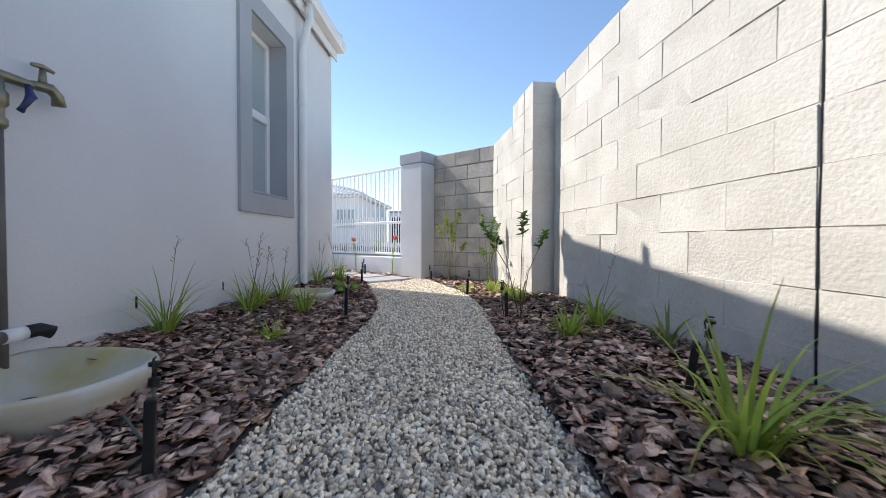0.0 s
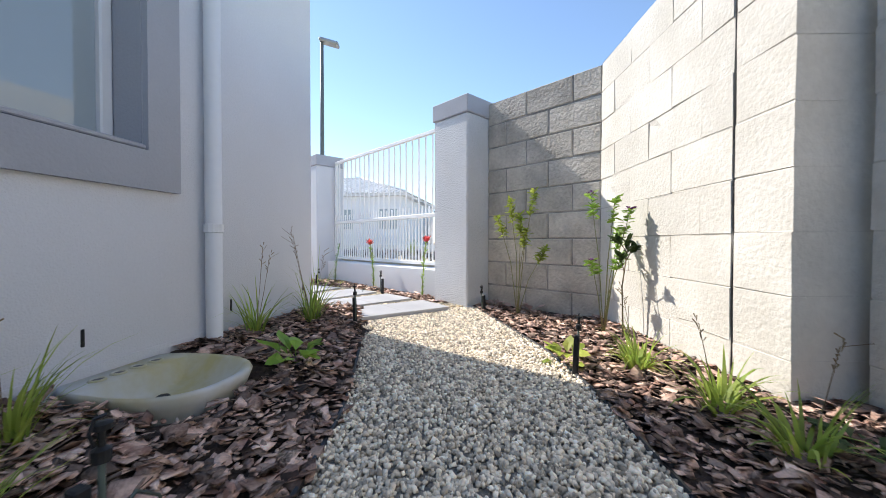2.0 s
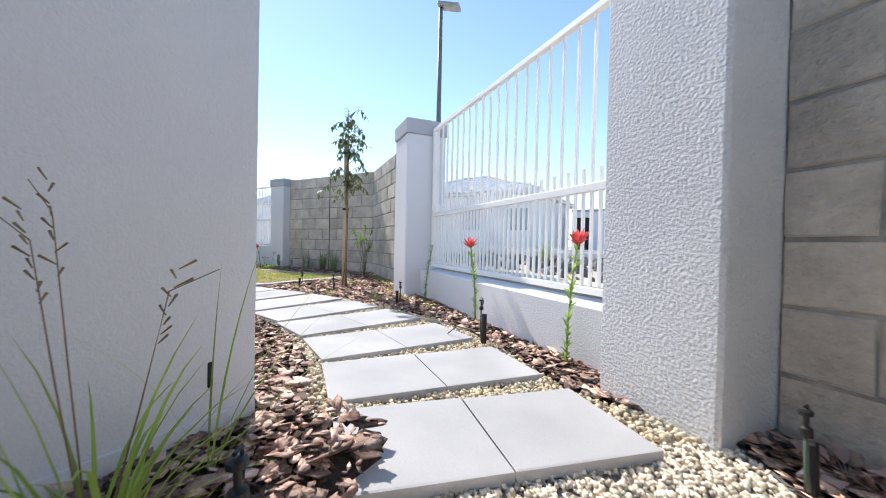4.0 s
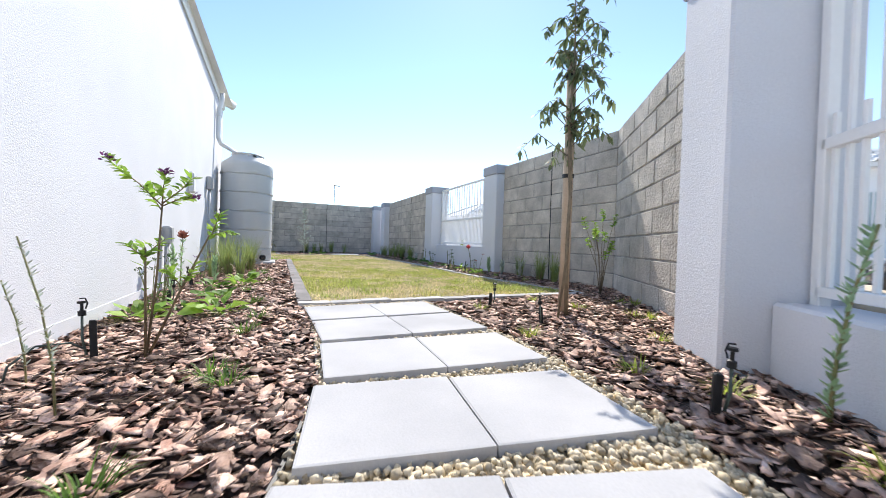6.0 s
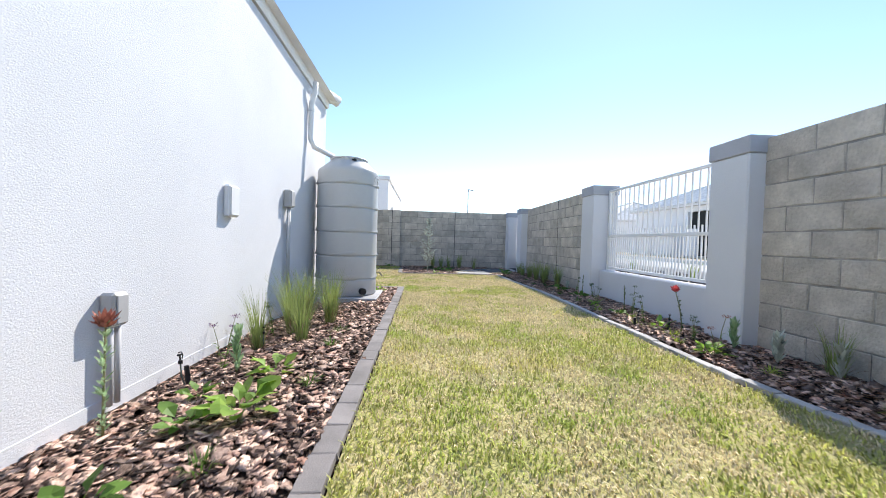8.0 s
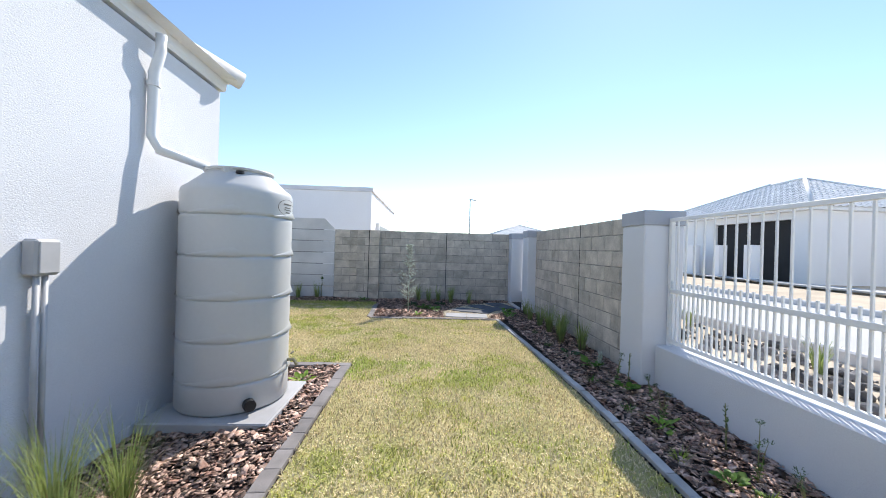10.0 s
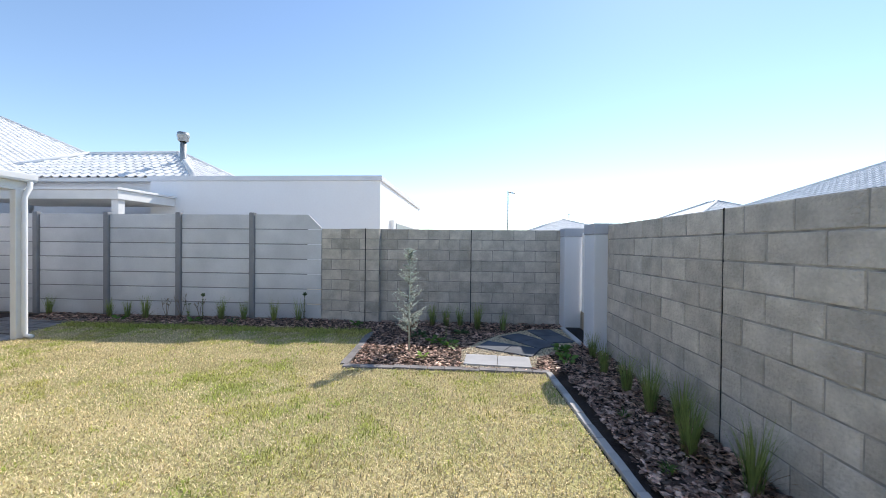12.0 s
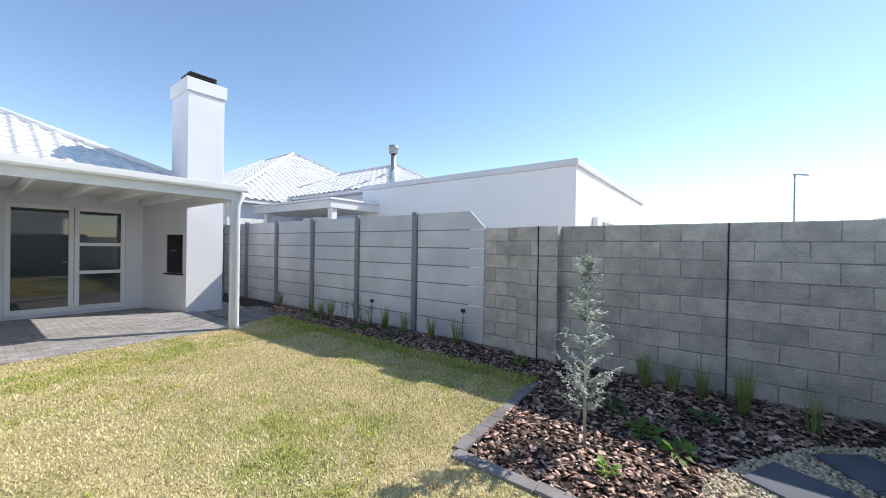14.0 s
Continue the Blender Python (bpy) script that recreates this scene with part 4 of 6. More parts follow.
# ---- things by the house ----
def water_tank():
    t = thing("water_tank", (-8.64, 5.43, 0.06), "tall ribbed grey plastic rainwater tank on a slab", "water tank")
    R = 0.42
    prof = [(0.0, 0.0), (R - 0.02, 0.0), (R, 0.02)]
    ribs = [0.23, 0.55, 0.87, 1.20, 1.52]
    z = 0.02
    for rz in ribs:
        prof += [(R, rz - 0.03), (R, rz - 0.012), (R - 0.002, rz - 0.010), (R - 0.012, rz - 0.003), (R - 0.012, rz + 0.003), (R - 0.002, rz + 0.010), (R, rz + 0.012), (R, rz + 0.03)]
    prof += [(R, 1.66), (R, 1.70), (R - 0.012, 1.735), (R - 0.05, 1.765), (0.27, 1.855), (0.255, 1.865), (0.25, 1.89), (0.235, 1.90)]
    part("body", lathe(prof, 72), TANK, t, smooth=True)
    part("lid", lathe([(0.0, 1.925), (0.15, 1.922), (0.262, 1.905), (0.268, 1.895), (0.262, 1.882), (0.245, 1.88)], 48), TANK, t, "flat round lid", smooth=True)
    for k, rz in enumerate(ribs[1:] + [0.23]):
        for a in (62, 152, 242, 332):
            bm = bmesh.new()
            n = 8
            rows = []
            for i in range(n + 1):
                th = radians(a + 56 * (i / n))
                dep = 0.036 * (i / n) * (1 if i < n else 0.6)
                rows.append([bm.verts.new(((R + d) * math.cos(th), (R + d) * math.sin(th), rz + dz)) for d, dz in ((-0.004, 0.014 + dep * 2.2), (0.008 + dep * 0.4, 0.012), (-0.004, -0.002))])
            for p, q in zip(rows, rows[1:]):
                for j in range(2):
                    bm.faces.new((p[j], p[j + 1], q[j + 1], q[j]))
            part("rib_wedge", bm, TANK, t, smooth=True)
    # moulded oval badge with unreadable lines
    yaw = radians(86)
    badge = None
    bm = bmesh.new()
    for i in range(28):
        a0, a1 = i * math.tau / 28, (i + 1) * math.tau / 28
        q = []
        for aa, s in ((a0, 1.0), (a1, 1.0), (a1, 0.955), (a0, 0.955)):
            th = yaw + 0.135 * s * math.cos(aa) / R
            q.append(bm.verts.new(((R + 0.003) * math.cos(th), (R + 0.003) * math.sin(th), 1.61 + 0.07 * s * math.sin(aa))))
        bm.faces.new(q)
    part("badge_ring", bm, PIPE_GREY, t, "thin moulded oval ring")
    for dz, hw, hh in ((0.028, 0.07, 0.006), (0.0, 0.055, 0.004), (-0.018, 0.06, 0.004), (-0.04, 0.04, 0.005)):
        bm = bmesh.new()
        r0 = []
        for i in range(7):
            th = yaw + hw * (i / 3 - 1) / R
            r0.append([bm.verts.new(((R + 0.003) * math.cos(th), (R + 0.003) * math.sin(th), 1.61 + dz + s * hh)) for s in (-1, 1)])
        for p, q in zip(r0, r0[1:]):
            bm.faces.new((p[0], q[0], q[1], p[1]))
        part("badge_bar", bm, PIPE_GREY, t, "faint moulded line")
    th = radians(40)
    c = Vector((math.cos(th), math.sin(th), 0)) * R
    part("outlet", tube([c + Vector((-0.02, -0.01, 0.07)), c * 1.14 + Vector((0, 0, 0.07))], 0.045, 12), BLACK, t, "black outlet fitting")
    th = radians(98)
    c = Vector((math.cos(th), math.sin(th), 0)) * R
    part("tap_stem", tube([c * 0.96 + Vector((0, 0, 0.30)), c * 1.12 + Vector((0, 0, 0.30)), c * 1.2 + Vector((0, 0, 0.25))], 0.014, 8), BRASS, t, "brass tap")
    part("tap_handle", tube([c * 1.1 + Vector((-0.03, 0, 0.36)), c * 1.1 + Vector((0.03, 0, 0.36))], 0.008, 6), BRASS, t)
    part("inlet", lathe([(0.0, 0.0), (0.05, 0.0), (0.05, 0.05), (0.042, 0.05), (0.042, 0.01), (0, 0.01)], 16), TANK, t).location = (0.22, 0.02, 1.85)
    part("inlet_hole", lathe([(0.0, 0.0), (0.03, 0.0), (0.03, 0.02), (0, 0.02)], 12), BLACK, t).location = (0.24, 0.12, 1.85)
    s = tagged(finish("tank_slab", boxed(-9.02, 4.99, -0.05, -8.14, 5.92, 0.058, 0.01), SLAB), "square concrete slab under the water tank", "slab")


water_tank()


def wall_box(x, z, w, h, d, label, conduit_to=None, name="wall_box", dx=0.0):
    b = thing(name, (x, sunny(x), z), label, "electrical box")
    part("case", boxed(-w / 2, 0.0, -h / 2, w / 2, d, h / 2, 0.012), PVC if not conduit_to else CONDUIT, b)
    part("cover", boxed(-w / 2 + 0.012, d, -h / 2 + 0.012, w / 2 - 0.012, d + 0.008, h / 2 - 0.012, 0.004), PVC if not conduit_to else CONDUIT, b)
    if conduit_to is not None:
        for s in (-0.022, 0.022):
            part("conduit", tube([(dx + s, d / 2, -h / 2), (dx + s, d / 2, conduit_to - z)], 0.014, 8), CONDUIT, b, smooth=True)
    return b


wall_box(-6.22, 1.10, 0.15, 0.24, 0.05, "small white meter cover on the sunny plaster wall")
wall_box(-7.45, 1.26, 0.13, 0.19, 0.08, "grey isolator box with two conduits running down", 0.05)
wall_box(-5.12, 0.475, 0.09, 0.16, 0.07, "small grey box with a conduit into the bed", 0.02)


def standpipe():
    s = thing("garden_tap", (HOUSE_X, 1.86, 0), "weathered brass garden tap on a grey standpipe", "tap")
    x = 0.05
    part("standpipe", tube([(x, -0.06, 0.10), (x, -0.06, 1.00)], 0.013, 10), PIPE_GREY, s, smooth=True)
    part("valve_body", lathe([(0.0, 0.0), (0.018, 0.0), (0.024, 0.01), (0.024, 0.03), (0.017, 0.04), (0.017, 0.07), (0.026, 0.08), (0.026, 0.12), (0.017, 0.13), (0.017, 0.17), (0.0, 0.17)], 14), BRASS, s, smooth=True).location = (x, -0.06, 0.93)
    part("tee", tube([(x, -0.12, 1.11), (x, 0.02, 1.11), (x, 0.06, 1.115)], [0.018, 0.018, 0.014], 10), BRASS, s, smooth=True)
    part("spout", tube([(x, 0.04, 1.115), (x + 0.01, 0.09, 1.12), (x + 0.01, 0.115, 1.10), (x + 0.01, 0.12, 1.065)], [0.017, 0.02, 0.019, 0.022], 12), BRASS, s, smooth=True)
    part("spindle", tube([(x, 0.075, 1.12), (x, 0.075, 1.185)], [0.014, 0.009], 8), BRASS, s, smooth=True)
    part("handle", tube([(x, 0.04, 1.19), (x, 0.075, 1.196), (x, 0.112, 1.19)], [0.007, 0.01, 0.007], 8), BRASS, s, smooth=True)
    part("lever", tube([(x + 0.03, 0.0, 1.10), (x + 0.035, 0.01, 1.06), (x + 0.03, -0.02, 1.00)], [0.008, 0.016, 0.011], 8), BLUE, s, "blue lever", smooth=True)


standpipe()


def gully_basin(at, yaw, label, trough=False):
    """A pale moulded gully surround: a rounded basin with a sloping inside."""
    g = thing("gully_basin", at, label, "drain basin", "gully basins")
    g.rotation_euler = (0, 0, yaw)
    bm = bmesh.new()
    n = 40
    def ring(a, b, z, back):
        out = []
        for i in range(n):
            t = math.tau * i / n
            ex = 2.6
            c, s = math.cos(t), math.sin(t)
            x = a * math.copysign(abs(c) ** (2 / ex), c)
            y = b * math.copysign(abs(s) ** (2 / ex), s)
            out.append(bm.verts.new((x, max(y, -back), z)))
        return out
    spec = [(0.21, 0.27, -0.04, 0.22), (0.25, 0.32, 0.10, 0.24), (0.262, 0.335, 0.135, 0.245), (0.255, 0.325, 0.148, 0.24), (0.235, 0.30, 0.142, 0.225 if trough else 0.10), (0.17, 0.21, 0.065, 0.15 if trough else 0.07), (0.09, 0.11, 0.05, 0.08 if trough else 0.045)]
    rings = [ring(*q) for q in spec]
    for a, b in zip(rings, rings[1:]):
        for i in range(n):
            bm.faces.new((a[i], a[(i + 1) % n], b[(i + 1) % n], b[i]))
    bm.faces.new(rings[-1])
    part("shell", bm, BASIN, g, smooth=True)
    if not trough:
        for k in range(4):
            part("rim", lathe([(0.018, 0.0), (0.021, 0.006), (0.027, 0.006), (0.031, 0.0)], 14), BASIN, g, smooth=True).location = (-0.12 + k * 0.08, -0.17, 0.146)
            # no hole is cut: a flat dark disc stands in for its shade
            part("hole", lathe([(0.0, 0.002), (0.02, 0.002), (0.02, 0.0)], 12), PIPE_GREY, g, "dark disc painting the shade in a tap hole").location = (-0.12 + k * 0.08, -0.17, 0.146)
    part("waste_outlet", lathe([(0.0, 0.004), (0.022, 0.004), (0.026, 0.0)], 16), BLACK, g).location = (0, 0, 0.052)
    return g


gully_basin((-0.34, 1.70, 0.0), radians(-90), "pale stained plastic gully basin under the garden tap", True)
gully_basin((-0.39, 3.78, -0.02), radians(-90), "pale stained gully basin at the downpipe's foot").scale = (0.84, 0.84, 0.9)
w = thing("waste_pipe", (HOUSE_X, 1.5, 0.20), "dark grey waste pipe with a white coupling above the basin", "pipe")
part("pipe", tube([(0.06, -0.9, 0.0), (0.07, 0.30, 0.025)], 0.02, 10), PIPE_GREY, w, smooth=True)
part("elbow", tube([(0.07, 0.34, 0.026), (0.075, 0.39, 0.028), (0.09, 0.42, 0.01)], 0.024, 10), BLACK, w, smooth=True)
part("coupling", tube([(0.07, 0.285, 0.025), (0.07, 0.345, 0.026)], 0.025, 12), PVC, w, "white coupling", smooth=True)


def sprinkler(x, y, h, lean, hose=True):
    z = bed_height(x, y)
    h *= 0.75 if y < 5.2 and x > -0.5 else 0.66
    s = thing("irrigation_stake", (x, y, z), "black plastic irrigation stake with a sprinkler head in the mulch", "sprinkler", "irrigation stakes")
    s.rotation_euler = (radians(lean), radians(lean * 0.6), x * 7)
    part("stake", boxed(-0.011, -0.011, -0.08, 0.011, 0.011, h, 0.003), BLACK, s)
    part("riser", tube([(0.02, 0.0, 0.03), (0.03, 0.0, h * 0.6), (0.028, 0, h + 0.03)], 0.0045, 6), HOSE, s, smooth=True)
    part("head", lathe([(0.0, 0.0), (0.012, 0.0), (0.012, 0.018), (0.005, 0.022), (0.005, 0.045), (0.013, 0.047), (0.013, 0.055), (0.0, 0.057)], 10), BLACK, s).location = (0.028, 0, h + 0.02)
    part("bridge", tube([(0.018, 0, h + 0.045), (0.012, 0, h + 0.065), (0.018, 0, h + 0.085), (0.034, 0, h + 0.085)], 0.003, 5), BLACK, s)
    if hose:
        part("hose", tube([(0.02, 0, 0.05), (0.06, 0.04, 0.09), (0.14, 0.08, 0.10), (0.2, 0.1, 0.05), (0.22, 0.1, -0.03)], 0.0035, 6), HOSE, s, smooth=True)


for x, y, h, lean, hose in ((0.30, 1.42, 0.24, 2, True), (0.22, 3.10, 0.28, 1, True), (-0.14, 4.83, 0.22, 2, False), (1.32, 3.14, 0.24, 3, False), (1.07, 4.30, 0.23, 2, False), (1.73, 1.83, 0.24, 9, True),
                            (0.60, 5.66, 0.20, 2, False), (-1.19, 5.42, 0.26, 3, True), (-0.515, 6.37, 0.28, 1, True), (-1.68, 7.10, 0.20, 2, False), (-3.43, 7.45, 0.16, 3, False),
                            (-2.87, 5.37, 0.24, 4, True), (-4.27, 5.28, 0.16, 2, False), (-5.47, 5.2, 0.2, 6, False), (-6.20, 5.30, 0.16, 1, False), (-6.83, 9.0, 0.14, 2, False), (-2.80, 7.42, 0.18, 4, False), (-7.0, 8.75, 0.14, 2, False)):
    sprinkler(x, y, h, lean, hose)


# ---- plants ----
def blade_into(verts, faces, base, yaw, length, width, lean, curl, segs=5, cup=0.0):
    """A tapering arching blade."""
    d = Vector((math.cos(yaw), math.sin(yaw), 0))
    side = Vector((-d.y, d.x, 0))
    p = Vector(base)
    a = lean
    start = len(verts)
    for i in range(segs + 1):
        t = i / segs
        w = width * (1 - t) ** 0.6 * (0.75 + 0.5 * min(1, 3 * t) * (1 - t)) if i < segs else 0.0004
        verts.append(p - side * w / 2 + Vector((0, 0, cup * w)))
        verts.append(p + side * w / 2 + Vector((0, 0, cup * w)))
        p = p + (d * math.sin(a) + Vector((0, 0, math.cos(a)))) * (length / segs)
        a += curl / segs
    for i in range(segs):
        k = start + 2 * i
        faces.append((k, k + 1, k + 3, k + 2))


def leaf_into(verts, faces, base, direction, length, width, droop=0.2, rnd=random):
    """A small pointed leaf with a folded midrib."""
    d = Vector(direction).normalized()
    s = d.cross(Vector((0, 0, 1)))
    if s.length < 0.05:
        s = Vector((1, 0, 0))
    s.normalize()
    n = s.cross(d)
    tw = rnd.uniform(-0.7, 0.7)
    s2 = s * math.cos(tw) + n * math.sin(tw)
    up = s2.cross(d)
    b = Vector(base)
    k = len(verts)
    q = -droop * length
    verts += [b, b + d * length * 0.35 + s2 * width / 2 + up * width * 0.15, b + d * length * 0.35 - s2 * width / 2 + up * width * 0.15,
              b + d * length * 0.5, b + d * length * 0.75 + s2 * width * 0.36 + Vector((0, 0, q * 0.5)), b + d * length * 0.75 - s2 * width * 0.36 + Vector((0, 0, q * 0.5)), b + d * length + Vector((0, 0, q))]
    faces += [(k, k + 1, k + 3), (k, k + 3, k + 2), (k + 1, k + 4, k + 3), (k + 2, k + 3, k + 5), (k + 4, k + 6, k + 3), (k + 3, k + 6, k + 5)]


def green(name, verts, faces, mat, parent, label=""):
    ob = mesh_object(name, verts, faces, mat)
    ob.parent = parent
    if label:
        ob["label"] = label
    return ob


def tuft(x, y, h, n, mat, label, spread=0.9, width=0.008, name="grass_tuft", seeds=0, group="grass tufts"):
    rnd = random.Random(int(x * 1000) * 31 + int(y * 1000))
    t = thing(name, (x, y, bed_height(x, y) - 0.01), label, "grass plant", group)
    v, f = [], []
    for i in range(n):
        a = rnd.uniform(0, math.tau)
        r = 0.03 * math.sqrt(rnd.random()) * (1 + h)
        blade_into(v, f, (r * math.cos(a), r * math.sin(a), 0), a + rnd.uniform(-0.6, 0.6), h * rnd.uniform(0.55, 1.15), width * rnd.uniform(0.7, 1.3), rnd.uniform(0.02, 0.35) * spread, rnd.uniform(0.2, 1.7) * spread)
    green("foliage", v, f, mat, t)
    if n > 20:
        v, f = [], []
        for i in range(n // 5):
            a = rnd.uniform(0, math.tau)
            blade_into(v, f, (0.03 * math.cos(a), 0.03 * math.sin(a), 0), a, h * rnd.uniform(0.4, 0.9), width * 0.9, rnd.uniform(0.3, 0.7), rnd.uniform(0.5, 1.6))
        green("dry_foliage", v, f, DRY if mat is not TUFT else LEAF_YELLOW, t, "yellowed outer blades")
    for i in range(seeds):
        a = rnd.uniform(0, math.tau)
        bm = bmesh.new()
        d = Vector((math.cos(a) * 0.22, math.sin(a) * 0.22, 1)) * h * rnd.uniform(1.2, 1.75)
        pts = [Vector((0, 0, 0)), d * 0.5, d * 0.85 + Vector((0, 0, 0.02)), d + Vector((math.cos(a), math.sin(a), -0.3)) * 0.05]
        tube_into(bm, pts, [0.0018, 0.0015, 0.0011, 0.0008], 4)
        for k in range(9):
            t2 = 0.72 + 0.28 * k / 9
            p = d * t2
            q = p + Vector((rnd.uniform(-0.02, 0.02), rnd.uniform(-0.02, 0.02), 0.014))
            tube_into(bm, [p, q], [0.001, 0.0022], 4)
        part("seed_stalk", bm, DRY, t, "thin dry seed stalk")
    return t


def rosette(x, y, r, n, mat, label, h=0.12, name="leafy_plant", flower=None):
    rnd = random.Random(int(x * 977) * 17 + int(y * 991))
    t = thing(name, (x, y, bed_height(x, y)), label, "plant", "low leafy plants")
    v, f = [], []
    for i in range(n):
        a = i * 2.4 + rnd.uniform(-0.3, 0.3)
        up = rnd.uniform(0.15, 1.1)
        L = r * rnd.uniform(0.6, 1.1)
        d = Vector((math.cos(a), math.sin(a), up))
        st = d.normalized() * L * 0.45
        leaf_into(v, f, st, d, L * 0.75, L * rnd.uniform(0.34, 0.5), rnd.uniform(0.0, 0.45), rnd)
        blade_into(v, f, (0, 0, 0), a, L * 0.5, 0.006, math.atan2(1, up), 0.0, 2)
    green("foliage", v, f, mat, t)
    if flower:
        bm = bmesh.new()
        tube_into(bm, [(0, 0, 0), (0.02, 0.01, h), (0.03, 0.01, h * 1.9)], 0.0035, 5)
        part("flower_stem", bm, GREEN_STEM, t)
        v, f = [], []
        for i in range(26):
            a = rnd.uniform(0, math.tau)
            leaf_into(v, f, (0.03, 0.01, h * 1.9), (math.cos(a), math.sin(a), rnd.uniform(0, 0.5)), rnd.uniform(0.02, 0.045), 0.018, 0.1, rnd)
        green("flower_head", v, f, flower, t)
    return t


def shrub(x, y, h, stems, mat, label, name="shrub", leaf_len=0.06, leaf_w=0.018, density=46, flower=None, start=0.3, spread=0.45, bare=DRY, stem_mat=TWIG, seed=0, category="shrub", rise=0.9, angle=None, tips=0.3):
    """Upright shrub: thin forking stems with leaves clustered towards the tips."""
    rnd = random.Random(int(x * 911) * 13 + int(y * 877) + seed)
    t = thing(name, (x, y, bed_height(x, y) - 0.01), label, category, "shrubs")
    v, f = [], []
    fv, ff = [], []
    for s in range(stems):
        a = (angle if angle is not None else 0) + s * math.tau / stems + rnd.uniform(-0.5, 0.5)
        L = h * rnd.uniform(0.72, 1.0)
        lean = spread * rnd.uniform(0.5, 1.0) if stems > 1 else spread * 0.2
        tip = Vector((math.cos(a) * lean * L, math.sin(a) * lean * L, L))
        mid = tip * 0.5 + Vector((rnd.uniform(-0.03, 0.03), rnd.uniform(-0.03, 0.03), 0.03))
        part("stem", tube([(0, 0, 0), mid, tip], [0.0048, 0.0038, 0.0022], 6), stem_mat, t, smooth=True)
        twigs = [(mid, tip)]
        for b in range(rnd.randint(2, 4)):
            q = mid.lerp(tip, rnd.uniform(0.1, 0.75))
            aa = rnd.uniform(0, math.tau)
            e = q + Vector((math.cos(aa) * 0.22, math.sin(aa) * 0.22, 0.26)) * L * rnd.uniform(0.35, 0.75)
            part("stem", tube([q, q.lerp(e, 0.5) + Vector((0, 0, 0.01)), e], [0.003, 0.0025, 0.0015], 5), stem_mat, t, smooth=True)
            twigs.append((q, e))
        for q, e in twigs:
            for i in range(density):
                k = start + (1 - start) * rnd.random() ** 0.65
                p = q.lerp(e, k)
                aa = rnd.uniform(0, math.tau)
                ax = (e - q).normalized()
                d = Vector((math.cos(aa), math.sin(aa), rnd.uniform(-0.1, 0.5))) * 0.8 + ax * rise
                leaf_into(v, f, p, d, leaf_len * rnd.uniform(0.6, 1.1), leaf_w * rnd.uniform(0.8, 1.2), rnd.uniform(-0.1, 0.3), rnd)
            if flower:
                for i in range(16):
                    aa = rnd.uniform(0, math.tau)
                    leaf_into(fv, ff, e + Vector((rnd.uniform(-1, 1), rnd.uniform(-1, 1), rnd.uniform(-0.4, 1))) * 0.018, (math.cos(aa), math.sin(aa), rnd.uniform(0, 1.2)), 0.022, 0.013, 0.1, rnd)
    green("foliage", v, f, mat, t)
    if fv:
        green("blossom", fv, ff, flower, t)
    return t


def spike(x, y, h, mat, label, flower=None, name="flower_spike", lean=(0.05, 0.05), leaf_len=0.045, n=70, bare=0.05, leaf_w=0.011, thick=0.006, rise=1.0):
    """A single upright stem set with narrow leaves, with or without a flower head."""
    rnd = random.Random(int(x * 733) * 7 + int(y * 739))
    t = thing(name, (x, y, bed_height(x, y) - 0.01), label, "flower", "upright flower spikes")
    pts = [Vector((lean[0] * h * k * k, lean[1] * h * k * k, h * k)) for k in (0, 0.33, 0.66, 1)]
    part("stem", tube(pts, [thick, thick * 0.85, thick * 0.7, thick * 0.6], 6), GREEN_STEM, t, smooth=True)
    v, f = [], []
    for i in range(n):
        k = bare + (0.97 - bare) * rnd.random()
        p = Vector((lean[0] * h * k * k, lean[1] * h * k * k, h * k))
        a = rnd.uniform(0, math.tau)
        leaf_into(v, f, p, (math.cos(a), math.sin(a), rise * rnd.uniform(0.6, 1.5)), leaf_len * rnd.uniform(0.7, 1.2), leaf_w, 0.0, rnd)
    green("foliage", v, f, mat, t)
    if flower:
        v, f = [], []
        top = pts[-1]
        for ring_n, out, L in ((7, 0.35, 0.075), (8, 0.8, 0.08), (6, 1.5, 0.06)):
            for i in range(ring_n):
                a = i * math.tau / ring_n + out
                leaf_into(v, f, top - Vector((0, 0, 0.015)), (math.cos(a) * out, math.sin(a) * out, 1.0), L * rnd.uniform(0.85, 1.1), 0.024, -0.05, rnd)
        green("flower", v, f, flower, t)
    return t


def umbel(x, y, h, mat, label, heads=3):
    """Thin branched stems, each with a flat flower head and a few low leaves."""
    rnd = random.Random(int(x * 631) + int(y * 641) * 3)
    t = thing("umbel_flower", (x, y, bed_height(x, y) - 0.01), label, "flower", "umbel flowers")
    lv, lf = [], []
    for k in range(heads):
        a = rnd.uniform(0, math.tau)
        L = h * rnd.uniform(0.65, 1.0)
        tip = Vector((math.cos(a) * 0.2 * L, math.sin(a) * 0.2 * L, L))
        part("stem", tube([(0, 0, 0), tip * 0.6 + Vector((0, 0, 0.03)), tip], [0.003, 0.0025, 0.0015], 5), GREEN_STEM, t)
        v, f = [], []
        for i in range(30):
            aa = rnd.uniform(0, math.tau)
            rr = 0.026 * math.sqrt(rnd.random())
            leaf_into(v, f, tip + Vector((rr * math.cos(aa), rr * math.sin(aa), rnd.uniform(-0.008, 0.012))), (math.cos(aa), math.sin(aa), 1.4), 0.011, 0.006, 0, rnd)
        green("flower_head", v, f, mat, t)
        for i in range(10):
            aa = rnd.uniform(0, math.tau)
            leaf_into(lv, lf, tip * rnd.uniform(0.05, 0.6), (math.cos(aa), math.sin(aa), 0.8), 0.04, 0.012, 0.2, rnd)
    green("foliage", lv, lf, LEAF, t)
    return t


